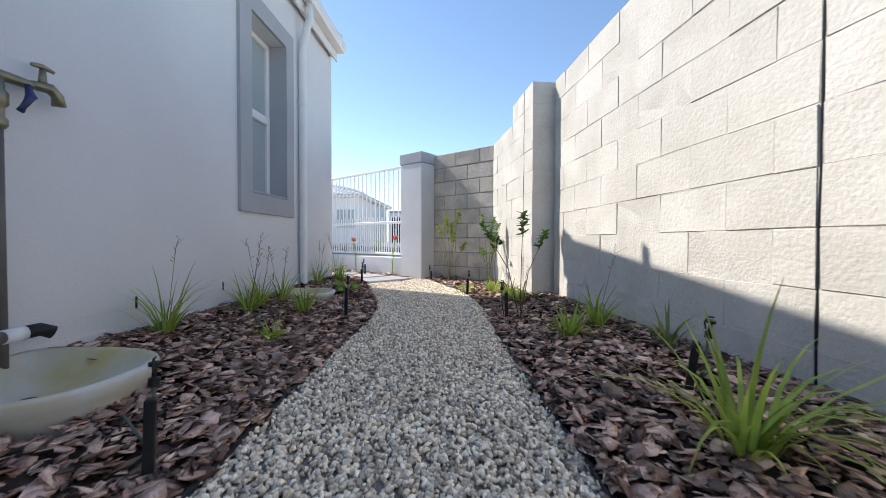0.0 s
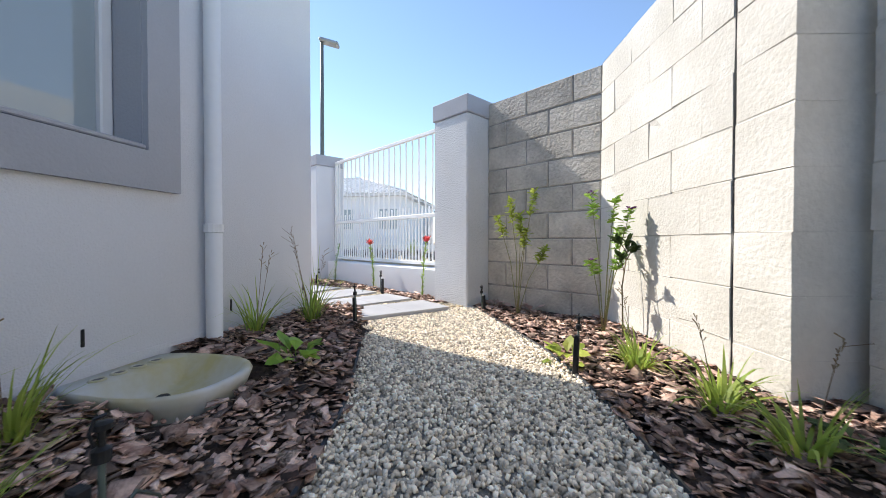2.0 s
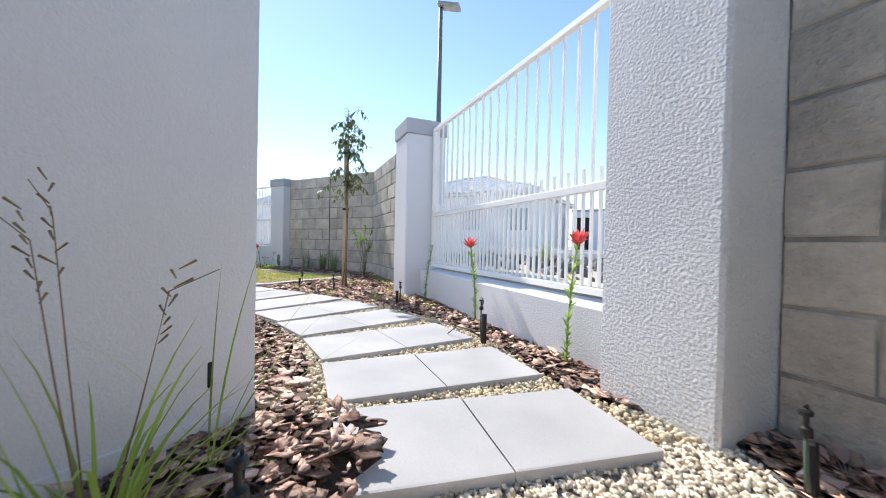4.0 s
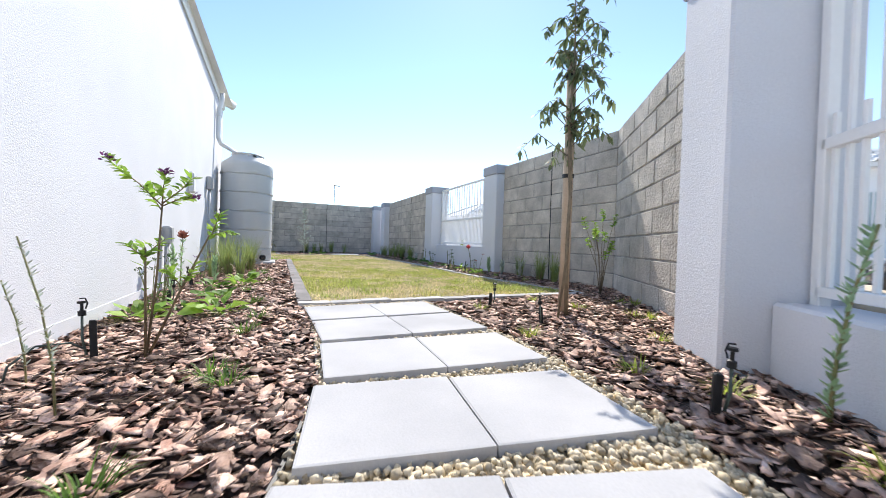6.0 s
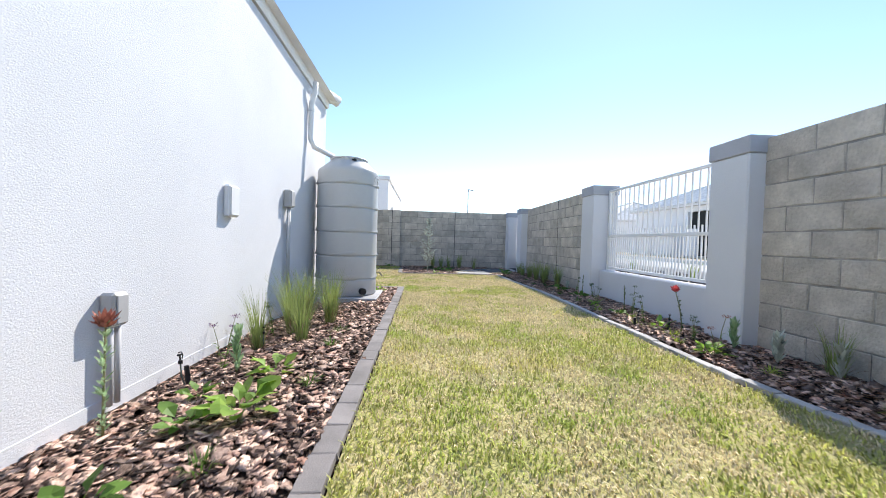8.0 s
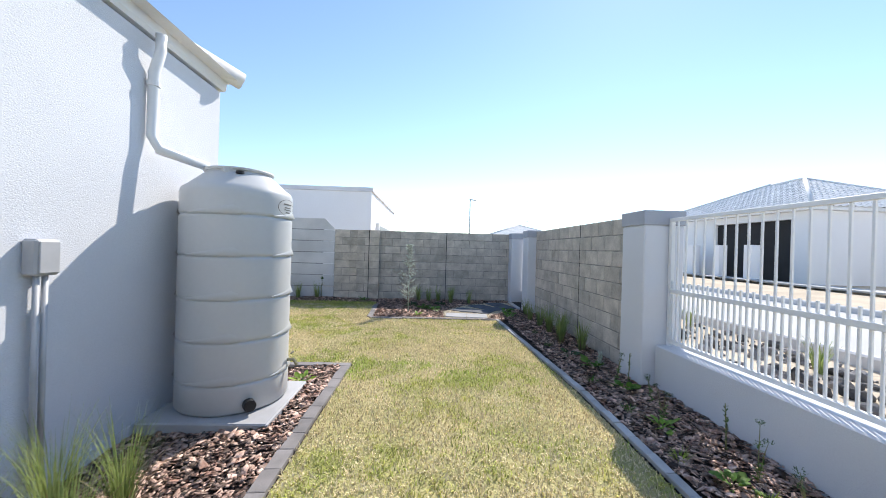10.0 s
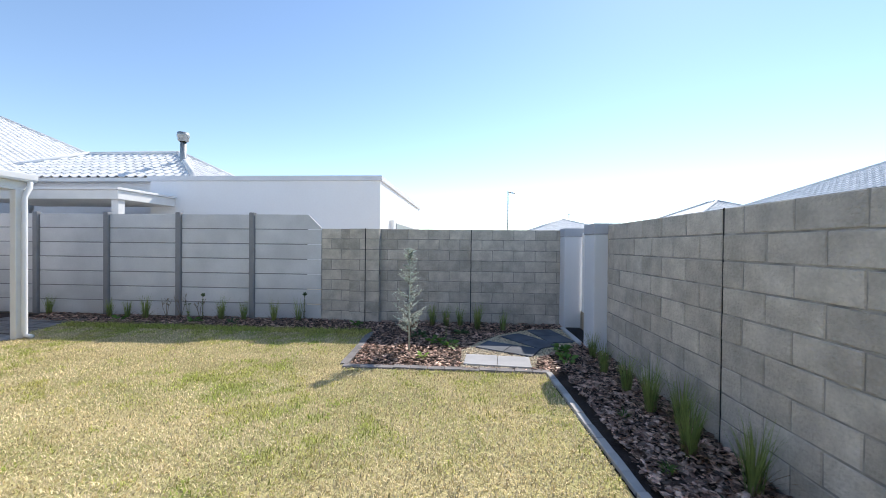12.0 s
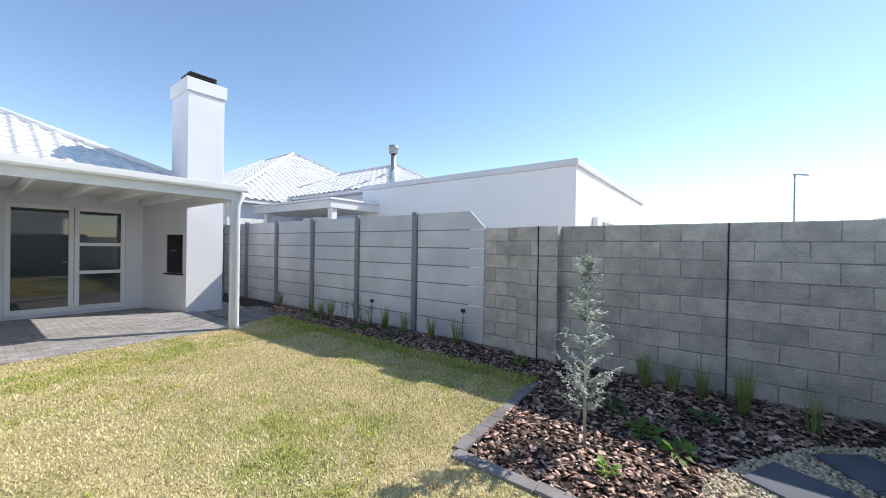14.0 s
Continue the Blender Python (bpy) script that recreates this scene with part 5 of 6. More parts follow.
def lanky(x, y, tips, label, mat=None, stem_mat=None, flower=None, leaves=34, leaf_len=0.05, leaf_w=0.017, reach=0.28, up=0.9):
    """Thin stems from one foot, each ending in a cluster of leaves, some with a flower at the tip."""
    rnd = random.Random(int(x * 100) + 77)
    z0 = bed_height(x, y) - 0.01
    t = thing("shrub", (x, y, z0), label, "shrub", "shrubs")
    v, f, fv, ff = [], [], [], []
    for k, (tx, ty, tz) in enumerate(tips):
        tip = Vector((tx - x, ty - y, tz - z0))
        mid = Vector((tip.x * 0.35 + rnd.uniform(-0.01, 0.01), tip.y * 0.35, tip.z * 0.55))
        part("stem", tube([(0, 0, 0), mid, tip], [0.0036, 0.0028, 0.0018], 6), stem_mat or DRY, t, smooth=True)
        for i in range(leaves):
            a = rnd.uniform(0, math.tau)
            q = mid.lerp(tip, 1 - reach * rnd.random())
            leaf_into(v, f, q, (math.cos(a), math.sin(a), rnd.uniform(-0.1, up)), leaf_len * rnd.uniform(0.6, 1.2), leaf_w * rnd.uniform(0.8, 1.2), rnd.uniform(0, 0.3), rnd)
        if flower and k % 2 == 0:
            for i in range(18):
                a = rnd.uniform(0, math.tau)
                leaf_into(fv, ff, tip + Vector((rnd.uniform(-1, 1), rnd.uniform(-1, 1), rnd.uniform(0, 1))) * 0.014, (math.cos(a), math.sin(a), rnd.uniform(0, 1.2)), 0.02, 0.012, 0.1, rnd)
    green("foliage", v, f, mat or LEAF_BRIGHT, t)
    if fv:
        green("blossom", fv, ff, flower, t)
    return t


def branched(x, y, label, mat, stem_mat, flower, branches, leaf_len=0.052, leaf_w=0.017):
    """A shrub of single branches: each from, over and to a point, leafy from a share of its length on, with or without a flower."""
    rnd = random.Random(int(x * 100) + int(y * 100))
    t = thing("shrub", (x, y, bed_height(x, y) - 0.01), label, "shrub", "shrubs")
    v, f, fv, ff = [], [], [], []
    for p, q, e, bare, blooms in branches:
        p, q, e = Vector(p), Vector(q), Vector(e)
        thick = 0.0055 if p.length < 0.01 else 0.0028
        part("stem", tube([p, q, e], [thick, thick * 0.8, thick * 0.55], 6), stem_mat, t, smooth=True)
        for i in range(int(130 * (e - p).length * (1 - bare)) + (6 if bare < 1 else 0)):
            k = bare + (1 - bare) * rnd.random()
            c = p.lerp(q, 2 * k) if k < 0.5 else q.lerp(e, 2 * k - 1)
            a = rnd.uniform(0, math.tau)
            d = Vector((math.cos(a), math.sin(a), rnd.uniform(-0.2, 0.6))) + (e - q).normalized() * 0.7
            leaf_into(v, f, c, d, leaf_len * rnd.uniform(0.6, 1.15), leaf_w * rnd.uniform(0.8, 1.2), rnd.uniform(0, 0.3), rnd)
        if blooms:
            for i in range(22):
                a = rnd.uniform(0, math.tau)
                leaf_into(fv, ff, e + Vector((rnd.uniform(-1, 1), rnd.uniform(-1, 1), rnd.uniform(-0.3, 1))) * 0.014, (math.cos(a), math.sin(a), rnd.uniform(0, 1.2)), 0.02, 0.012, 0.1, rnd)
    green("foliage", v, f, mat, t)
    if fv:
        green("blossom", fv, ff, flower, t)
    return t


# side passage
lanky(1.40, 3.08, ((1.14, 3.02, 0.66), (1.58, 3.14, 0.62), (1.41, 3.05, 0.73)), "lanky shrub with glossy leaf clusters on bare pale stems", LEAF, None, None, 44, 0.052, 0.021, 0.42, 1.5)
lanky(0.86, 5.52, ((0.71, 5.50, 0.76), (0.80, 5.54, 0.89), (0.98, 5.50, 0.95), (1.06, 5.48, 0.52), (0.88, 5.52, 0.78), (0.92, 5.49, 0.66)), "young yellow-green shrub with bare lower stems before the block wall",
      LEAF_YELLOW, GREEN_STEM, leaves=70, leaf_len=0.058, leaf_w=0.019, reach=0.45, up=1.3)
lanky(1.33, 4.92, ((1.25, 4.90, 0.84), (1.37, 4.86, 0.82), (1.43, 4.80, 0.74), (1.42, 4.95, 0.64), (1.25, 4.86, 0.46), (1.40, 4.84, 0.50)), "purple-flowered young shrub beside the sunlit wall",
      LEAF_BRIGHT, GREEN_STEM, PURPLE, 48, 0.054, 0.018, 0.4)
for x, y, h, n, seeds in ((-0.44, 2.35, 0.38, 46, 1), (-0.38, 2.95, 0.32, 40, 2), (-0.40, 3.12, 0.30, 44, 2), (-0.36, 3.36, 0.30, 46, 2), (-0.47, 4.36, 0.30, 36, 2), (-0.38, 4.74, 0.34, 42, 3), (-0.07, 3.10, 0.28, 46, 0), (0.02, 2.5, 0.16, 26, 0)):
    tuft(x, y, h, n, TUFT, "green arching grass tuft with seed stalks by the house", 1.25, 0.010, seeds=seeds)
for x, y, h, n, seeds in ((1.66, 1.50, 0.44, 46, 0), (1.58, 2.60, 0.26, 44, 0), (1.78, 2.76, 0.30, 34, 1), (1.95, 2.35, 0.25, 20, 0), (1.34, 4.38, 0.24, 46, 1), (1.45, 3.98, 0.22, 40, 1), (1.50, 3.72, 0.22, 32, 1)):
    tuft(x, y, h, n, TUFT if x < 1.9 else REED, "green and yellow grass tuft in mulch under the block wall", 1.5, 0.016, seeds=seeds)
rosette(0.0, 2.46, 0.10, 15, LEAF_YELLOW, "low yellowing leafy plant in the bark mulch", flower=None)
rosette(-0.08, 4.10, 0.16, 14, LEAF_BRIGHT, "low bright leafy rosette by the path")
rosette(1.05, 4.45, 0.13, 12, LEAF_YELLOW, "low leafy rosette by the gravel path")
rosette(0.20, 2.12, 0.10, 16, PALE_FLOWER, "small pale dried flowering clump in the mulch")
rosette(0.98, 5.70, 0.12, 22, PALE_FLOWER, "low pale pink flowering clump below the wall")
rosette(0.70, 5.80, 0.12, 22, PALE_FLOWER, "low pale pink flowering clump beside the pillar")
rosette(1.62, 3.72, 0.12, 16, LEAF_DARK, "low dark leafy plant in the wall's shade")
shrub(1.40, 4.80, 0.62, 1, LEAF_DARK, "slim dark-leaved shrub against the sunlit wall", leaf_len=0.05, leaf_w=0.02, density=34, start=0.5, spread=0.3)

# by the low wall and the railing
spike(-0.80, 6.86, 0.55, LEAF_BRIGHT, "red-flowered conebush stem before the low wall", RED, lean=(-0.05, -0.08), n=90)
spike(-0.06, 6.27, 0.58, LEAF_BRIGHT, "tall red-flowered conebush stem beside the low wall", RED, lean=(0.06, 0.03), n=100)
spike(-1.53, 7.32, 0.54, LEAF_BLUE, "slim grey-green leafy stem beside the pillar", None, lean=(0.12, 0.04), n=110, leaf_len=0.04)

# bed along the sunny wall
branched(-2.82, 5.54, "tall purple-flowered shrub with bare stems against the white wall", LEAF_BRIGHT, DRY, PURPLE, (
    ((0, 0, 0), (0.0, 0.03, 0.34), (0.01, 0.045, 0.62), 1.0, False), ((0.01, 0.045, 0.60), (0.0, -0.03, 0.68), (0.02, -0.12, 0.76), 0.05, True),
    ((0.01, 0.045, 0.60), (0.03, 0.05, 0.66), (0.04, 0.06, 0.72), 0.1, True), ((0.01, 0.045, 0.61), (-0.01, 0.10, 0.67), (-0.02, 0.13, 0.715), 0.1, False),
    ((0.01, 0.045, 0.60), (0.02, 0.10, 0.63), (0.03, 0.15, 0.635), 0.1, True), ((0.01, 0.045, 0.58), (-0.03, 0.0, 0.64), (-0.05, -0.03, 0.67), 0.1, False),
    ((0, 0, 0), (0.02, 0.0, 0.26), (0.03, 0.0, 0.44), 0.78, False), ((0.03, 0.0, 0.40), (0.04, -0.03, 0.43), (0.05, -0.05, 0.45), 0.0, False), ((0.03, 0.0, 0.40), (0.0, 0.02, 0.44), (-0.02, 0.045, 0.47), 0.0, False),
    ((0, 0, 0), (-0.01, 0.10, 0.26), (-0.02, 0.20, 0.50), 1.0, False), ((-0.02, 0.20, 0.48), (-0.01, 0.22, 0.54), (0.0, 0.235, 0.585), 0.0, False), ((-0.02, 0.20, 0.49), (-0.02, 0.25, 0.51), (-0.02, 0.30, 0.50), 0.1, False),
    ((-0.01, 0.11, 0.28), (0.0, 0.14, 0.34), (0.0, 0.16, 0.385), 0.1, False), ((-0.01, 0.11, 0.28), (0.0, 0.08, 0.33), (0.01, 0.06, 0.36), 0.3, False)))
spike(-1.56, 5.36, 0.20, LEAF_BLUE, "stout grey-green leafy shoot in the bark mulch", None, name="leafy_shoot", rise=2.2, n=70, leaf_len=0.10, leaf_w=0.024, thick=0.010, lean=(0, 0))
for x, y, h, lx in ((-1.95, 5.42, 0.50, -0.28), (-2.0, 5.44, 0.46, -0.05), (-2.3, 5.50, 0.48, 0.08), (-2.62, 5.30, 0.36, 0.1)):
    spike(x, y, h, LEAF_SILVER, "thin silvery dried flower stem in the mulch", None, lean=(lx, -0.12), n=60, leaf_len=0.02, leaf_w=0.006, thick=0.003, bare=0.25)
for x, y, h in ((-3.8, 5.3, 0.42), (-4.1, 5.28, 0.40)):
    umbel(x, y, h, LEAF_DARK, "thin stems with small flower heads by the white wall", 4)
for x, y, r, n in ((-3.72, 5.28, 0.17, 16), (-3.62, 5.68, 0.18, 16), (-4.22, 5.60, 0.13, 14), (-4.45, 5.5, 0.12, 12), (-5.07, 5.68, 0.20, 18), (-4.95, 5.50, 0.14, 14), (-5.62, 5.62, 0.17, 16), (-5.3, 5.36, 0.12, 12), (-4.02, 5.40, 0.12, 12)):
    rosette(x, y, r, n, LEAF_BRIGHT if n > 14 else LEAF, "broad-leaved bright green rosette in the bark mulch")
for x, y in ((-1.62, 5.60), (-2.47, 5.80), (-2.36, 5.86), (-3.02, 5.86), (-1.9, 5.7), (-3.3, 5.90), (-3.9, 5.85), (-4.62, 5.76), (-5.4, 5.9), (-6.1, 5.85), (-6.6, 5.8)):
    tuft(x, y, 0.10, 46, LEAF, "low feathery green seedling clump in the mulch", 1.4, 0.007, name="seedling_clump", group="seedling clumps")
spike(-4.42, 5.26, 0.40, LEAF_BLUE, "grey-green shoot against the white wall", None, name="leafy_shoot", rise=2.2, n=60, leaf_len=0.07, leaf_w=0.018, lean=(0, 0.03))
spike(-4.88, 5.22, 0.50, LEAF_BLUE, "leafy stem with a rust flower head by the small grey box", ORANGE, n=90, lean=(0.02, 0.03))
umbel(-5.75, 5.24, 0.42, PURPLE, "dark purple umbel flowers on thin stems", 3)
umbel(-6.55, 5.25, 0.42, LEAF_DARK, "dark umbel heads on thin stems near the tank", 3)
spike(-5.68, 5.36, 0.26, LEAF_BLUE, "stout grey-green shoot in the house bed", None, name="leafy_shoot", rise=2.2, n=60, leaf_len=0.09, leaf_w=0.024, lean=(0, 0))
for x, y, h, n in ((-6.18, 5.27, 0.36, 60), (-6.62, 5.38, 0.44, 90), (-6.85, 5.30, 0.44, 80), (-6.35, 5.55, 0.36, 60), (-6.98, 5.62, 0.40, 90), (-7.25, 5.32, 0.46, 80), (-7.35, 5.55, 0.40, 70)):
    tuft(x, y, h + 0.12, int(n * 1.8), REED, "tall fine reed tuft beside the water tank", 0.5, 0.006, name="reed_tuft", group="reed tufts")

# bed along the fence
lanky(-3.64, 8.80, ((-3.6, 8.50, 0.76), (-3.62, 8.92, 0.55), (-3.65, 8.70, 0.72), (-3.55, 8.86, 0.80), (-3.66, 8.62, 0.56), (-3.6, 8.80, 0.44), (-3.48, 8.66, 0.62), (-3.72, 8.78, 0.64), (-3.5, 8.76, 0.5), (-3.62, 8.78, 0.84), (-3.52, 8.58, 0.66)),
      "small bushy pale-leaved green shrub in the corner bed", LEAF_BRIGHT, TWIG, None, 26, 0.042, 0.022, 0.35)
for x, y, h, n in ((-5.05, 9.22, 0.36, 60), (-4.75, 9.2, 0.34, 50), (-5.55, 9.25, 0.30, 40), (-10.45, 9.22, 0.40, 70), (-10.84, 9.07, 0.40, 90), (-11.5, 9.12, 0.42, 80), (-11.95, 9.10, 0.34, 60), (-11.25, 9.25, 0.40, 60), (-12.5, 9.08, 0.30, 50), (-13.1, 9.15, 0.28, 40)):
    tuft(x, y, h + 0.06, int(n * 1.7), REED, "fine green reed tuft in the shaded bed under the block wall", 0.45, 0.008, name="reed_tuft", group="reed tufts")
for x, y, r, n, m in ((-9.68, 9.03, 0.17, 14, LEAF), (-8.98, 9.04, 0.16, 14, LEAF),
                      (-6.06, 8.80, 0.15, 16, LEAF_BRIGHT), (-6.9, 8.95, 0.16, 14, LEAF_BRIGHT), (-8.2, 8.9, 0.14, 14, LEAF_BRIGHT), (-7.5, 8.85, 0.14, 12, LEAF), (-10.2, 8.95, 0.14, 12, LEAF_DARK)):
    rosette(x, y, r, n, m, "leafy rosette in the bed along the fence")
for x, y in ((-2.57, 7.16), (-2.68, 8.2), (-2.75, 8.12), (-3.17, 8.68), (-3.25, 8.6), (-3.08, 7.98), (-3.3, 7.3), (-2.0, 7.2), (-1.35, 7.1), (-1.75, 7.3), (-3.5, 7.9), (-2.3, 7.75)):
    tuft(x, y, 0.09, 46, LEAF_YELLOW, "low feathery yellow-green seedling clump in the mulch", 1.4, 0.007, name="seedling_clump", group="seedling clumps")
spike(-6.15, 9.08, 0.22, LEAF_BLUE, "stout grey-green shoot at the pillar's foot", None, name="leafy_shoot", rise=2.2, n=60, leaf_len=0.09, leaf_w=0.022, lean=(0, 0))
spike(-5.80, 9.1, 0.20, LEAF_SILVER, "stout silvery shoot in the fence bed", None, name="leafy_shoot", rise=2.2, n=60, leaf_len=0.10, leaf_w=0.026, lean=(0, 0))
spike(-9.65, 9.10, 0.16, LEAF_SILVER, "stout silvery shoot in the fence bed", None, name="leafy_shoot", rise=2.2, n=50, leaf_len=0.08, leaf_w=0.02, lean=(0, 0))
spike(-6.75, 9.08, 0.42, LEAF_DARK, "dark leafy stem with a red flower by the railing", RED, lean=(-0.2, -0.05), n=40, leaf_len=0.03)
spike(-9.08, 9.12, 0.36, LEAF_DARK, "thin dark leafy stem before the low wall", None, n=40, lean=(0.05, 0), leaf_len=0.03)
spike(-7.9, 9.15, 0.34, LEAF_DARK, "thin dark leafy stem before the railing", None, n=40, lean=(-0.05, 0), leaf_len=0.03)
for x, y, h, m in ((-7.15, 8.95, 0.34, LEAF_DARK), (-7.55, 9.05, 0.36, LEAF_DARK), (-8.35, 9.0, 0.30, LEAF_DARK), (-6.45, 8.98, 0.26, LEAF_DARK)):
    umbel(x, y, h, m, "dark flat flower heads on thin stems in the fence bed", 3)
for x, y in ((-6.35, 8.75), (-6.6, 8.9), (-7.0, 8.78), (-7.35, 8.92), (-7.8, 8.75), (-8.5, 8.8), (-9.2, 8.8), (-5.6, 8.85), (-5.0, 8.95), (-10.6, 8.8), (-11.4, 8.85)):
    tuft(x, y, 0.10, 40, LEAF_YELLOW if x > -8 else LEAF, "low feathery seedling clump in the fence bed", 1.4, 0.009, name="seedling_clump", group="seedling clumps")
spike(-5.5, 9.22, 0.20, LEAF_SILVER, "stout silvery shoot under the block wall", None, name="leafy_shoot", rise=2.2, n=60, leaf_len=0.10, leaf_w=0.022, lean=(0, 0))
umbel(-6.0, 8.8, 0.34, ORANGE, "rust-coloured flat flower head on a thin stem", 2)
umbel(-9.25, 9.08, 0.30, LEAF_DARK, "dark umbel heads beside the pillar", 3)
umbel(-8.65, 9.1, 0.30, LEAF_DARK, "dark umbel heads before the low wall", 3)

# bed along the far fence
for x, y, h, n in ((-14.9, 0.40, 0.32, 40), (-14.9, 0.78, 0.30, 40), (-14.85, 2.75, 0.40, 60), (-14.9, 3.17, 0.34, 46), (-14.85, 3.80, 0.36, 60), (-14.9, 4.26, 0.38, 40), (-14.95, -0.95, 0.34, 50), (-14.8, 1.25, 0.40, 60),
                   (-14.75, 6.85, 0.36, 60), (-14.72, 7.1, 0.34, 40), (-14.6, 7.66, 0.40, 80), (-14.8, 7.35, 0.38, 50), (-14.5, 8.1, 0.3, 40)):
    tuft(x, y, h + 0.06, int(n * 1.7), REED, "fine green reed tuft along the far fence", 0.4, 0.008, name="reed_tuft", group="reed tufts")
for x, y, h in ((-14.9, 1.6, 0.50), (-14.95, 1.85, 0.48), (-15.0, 2.2, 0.40)):
    shrub(x, y, h, 3, DRY, "nearly bare twiggy shrub before the precast fence", leaf_len=0.02, leaf_w=0.008, density=8, start=0.6, spread=0.35)
for x, y, h in ((-14.92, 2.32, 0.46), (-14.92, 4.36, 0.50)):
    spike(x, y, h, LEAF_DARK, "dark leafy flower stem before the precast fence", LEAF_DARK, lean=(0.02, 0.03), n=50, leaf_len=0.04)
umbel(-14.9, 2.05, 0.34, LEAF_DARK, "dark umbel heads before the precast fence", 4)
umbel(-13.75, 7.15, 0.36, PALE_FLOWER, "pink flat flower head in the far bed", 1)
for x, y, r, n, m in ((-14.6, 2.4, 0.14, 12, LEAF), (-14.5, 3.2, 0.13, 12, LEAF_DARK), (-14.55, 5.5, 0.14, 14, LEAF), (-13.6, 7.0, 0.15, 14, LEAF), (-13.45, 7.25, 0.15, 14, LEAF), (-12.9, 6.9, 0.10, 10, LEAF_BRIGHT), (-13.9, 6.7, 0.16, 16, LEAF_DARK),
                      (-14.2, 7.4, 0.15, 16, LEAF_DARK), (-14.6, 0.9, 0.13, 12, LEAF), (-13.3, 8.8, 0.16, 18, LEAF), (-12.9, 8.75, 0.14, 14, LEAF)):
    rosette(x, y, r * 1.05, n + 4, m, "leafy plant in the far planting bed")
rosette(-9.12, 5.85, 0.12, 12, LEAF_BRIGHT, "small green plant in the bark beyond the tank")


# ---- trees ----
def staked_tree():
    x, y = -3.03, 7.79
    t = thing("young_tree", (x, y, 0.02), "slender young tree with drooping leaves tied to a timber stake", "tree")
    rnd = random.Random(11)
    part("stake", tube([(0, 0, -0.1), (0.005, 0.0, 1.78)], [0.034, 0.031], 10), STAKE, t, "round pale timber stake", smooth=True)
    for z in (0.94, 1.27, 1.62):
        part("tie", lathe([(0.034, -0.014), (0.039, -0.012), (0.039, 0.012), (0.034, 0.014)], 12), BLACK, t, "black rubber tie").location = (0.004, 0, z)
    trunk = [Vector((0.07 + 0.01 * math.sin(k), -0.05 + 0.012 * math.cos(2 * k), 0.265 * k)) for k in range(9)]
    part("trunk", tube(trunk, [0.014 - 0.0012 * k for k in range(9)], 8), TWIG, t, smooth=True)
    part("trunk", tube([(0.13, -0.16, 0.0), (0.16, -0.13, 0.4), (0.10, -0.06, 0.9), (0.07, -0.05, 1.2)], [0.008, 0.008, 0.006, 0.004], 6), TWIG, t, smooth=True)
    v, f = [], []
    for b in range(40):
        z = rnd.uniform(1.12, 2.05)
        p = Vector((0.06, -0.04, z))
        a = rnd.uniform(0, math.tau)
        L = rnd.uniform(0.10, 0.26) * (1.15 - 0.3 * (z - 1.1))
        if b < 3:
            p.z, L, a = 1.05, 0.36, (2.4, 2.8, 4.2)[b]
        mid = p + Vector((math.cos(a) * L * 0.6, math.sin(a) * L * 0.6, L * 0.45))
        e = p + Vector((math.cos(a) * L, math.sin(a) * L, L * 0.05))
        part("branch", tube([p, mid, e], [0.004, 0.003, 0.0015], 5), TWIG, t, smooth=True)
        for i in range(16):
            q = mid.lerp(e, rnd.random()) if i % 3 else p.lerp(mid, rnd.random())
            aa = rnd.uniform(0, math.tau)
            leaf_into(v, f, q, (math.cos(aa) * 0.5, math.sin(aa) * 0.5, rnd.uniform(-1.0, 0.0)), rnd.uniform(0.05, 0.085), rnd.uniform(0.018, 0.028), 0.2, rnd)
    for i in range(34):
        q = Vector((0.06, -0.04, rnd.uniform(1.85, 2.14)))
        aa = rnd.uniform(0, math.tau)
        leaf_into(v, f, q, (math.cos(aa), math.sin(aa), rnd.uniform(-0.6, 0.6)), 0.06, 0.02, 0.2, rnd)
    green("crown", v, f, LEAF_OLIVE, t)


staked_tree()


def silver_tree():
    t = thing("silver_tree", (-13.16, 6.67, 0.02), "small silvery-leaved conical tree in the bark bed", "tree")
    rnd = random.Random(5)
    part("trunk", tube([(0, 0, -0.05), (0.005, 0, 0.5), (-0.005, 0.005, 1.0), (0, 0, 1.45)], [0.013, 0.011, 0.007, 0.003], 8), LEAF_SILVER, t, smooth=True)
    v, f = [], []
    for b in range(90):
        z = 0.22 + 1.2 * rnd.random() ** 1.15
        a = rnd.uniform(0, math.tau)
        L = (0.22 * (1.48 - z) / 1.25 + 0.05) * rnd.uniform(0.5, 1.1)
        p = Vector((0, 0, z))
        e = p + Vector((math.cos(a) * L, math.sin(a) * L, L * rnd.uniform(0.3, 1.1)))
        part("branch", tube([p, e], [0.0028, 0.001], 4), TWIG, t)
        for i in range(38):
            q = p.lerp(e, rnd.uniform(0.2, 1.0))
            aa = rnd.uniform(0, math.tau)
            leaf_into(v, f, q, (math.cos(aa), math.sin(aa), rnd.uniform(-0.2, 1)), rnd.uniform(0.022, 0.038), 0.012, 0.1, rnd)
    green("crown", v, f, LEAF_SILVER, t)


silver_tree()


# ---- beyond the walls ----
def simple_window(parent, x0, x1, z0, z1, y, name="window"):
    w = part(name, boxed(x0, y - 0.03, z0, x1, y + 0.02, z1, 0.01), PVC, parent)
    n = 2
    for i in range(n):
        a, b = x0 + 0.06 + (x1 - x0 - 0.06) * i / n, x0 + (x1 - x0 - 0.06) * (i + 1) / n
        p = part("pane", boxed(a, y - 0.045, z0 + 0.06, b, y - 0.032, z1 - 0.06), GLASS_PALE, w)
    return w


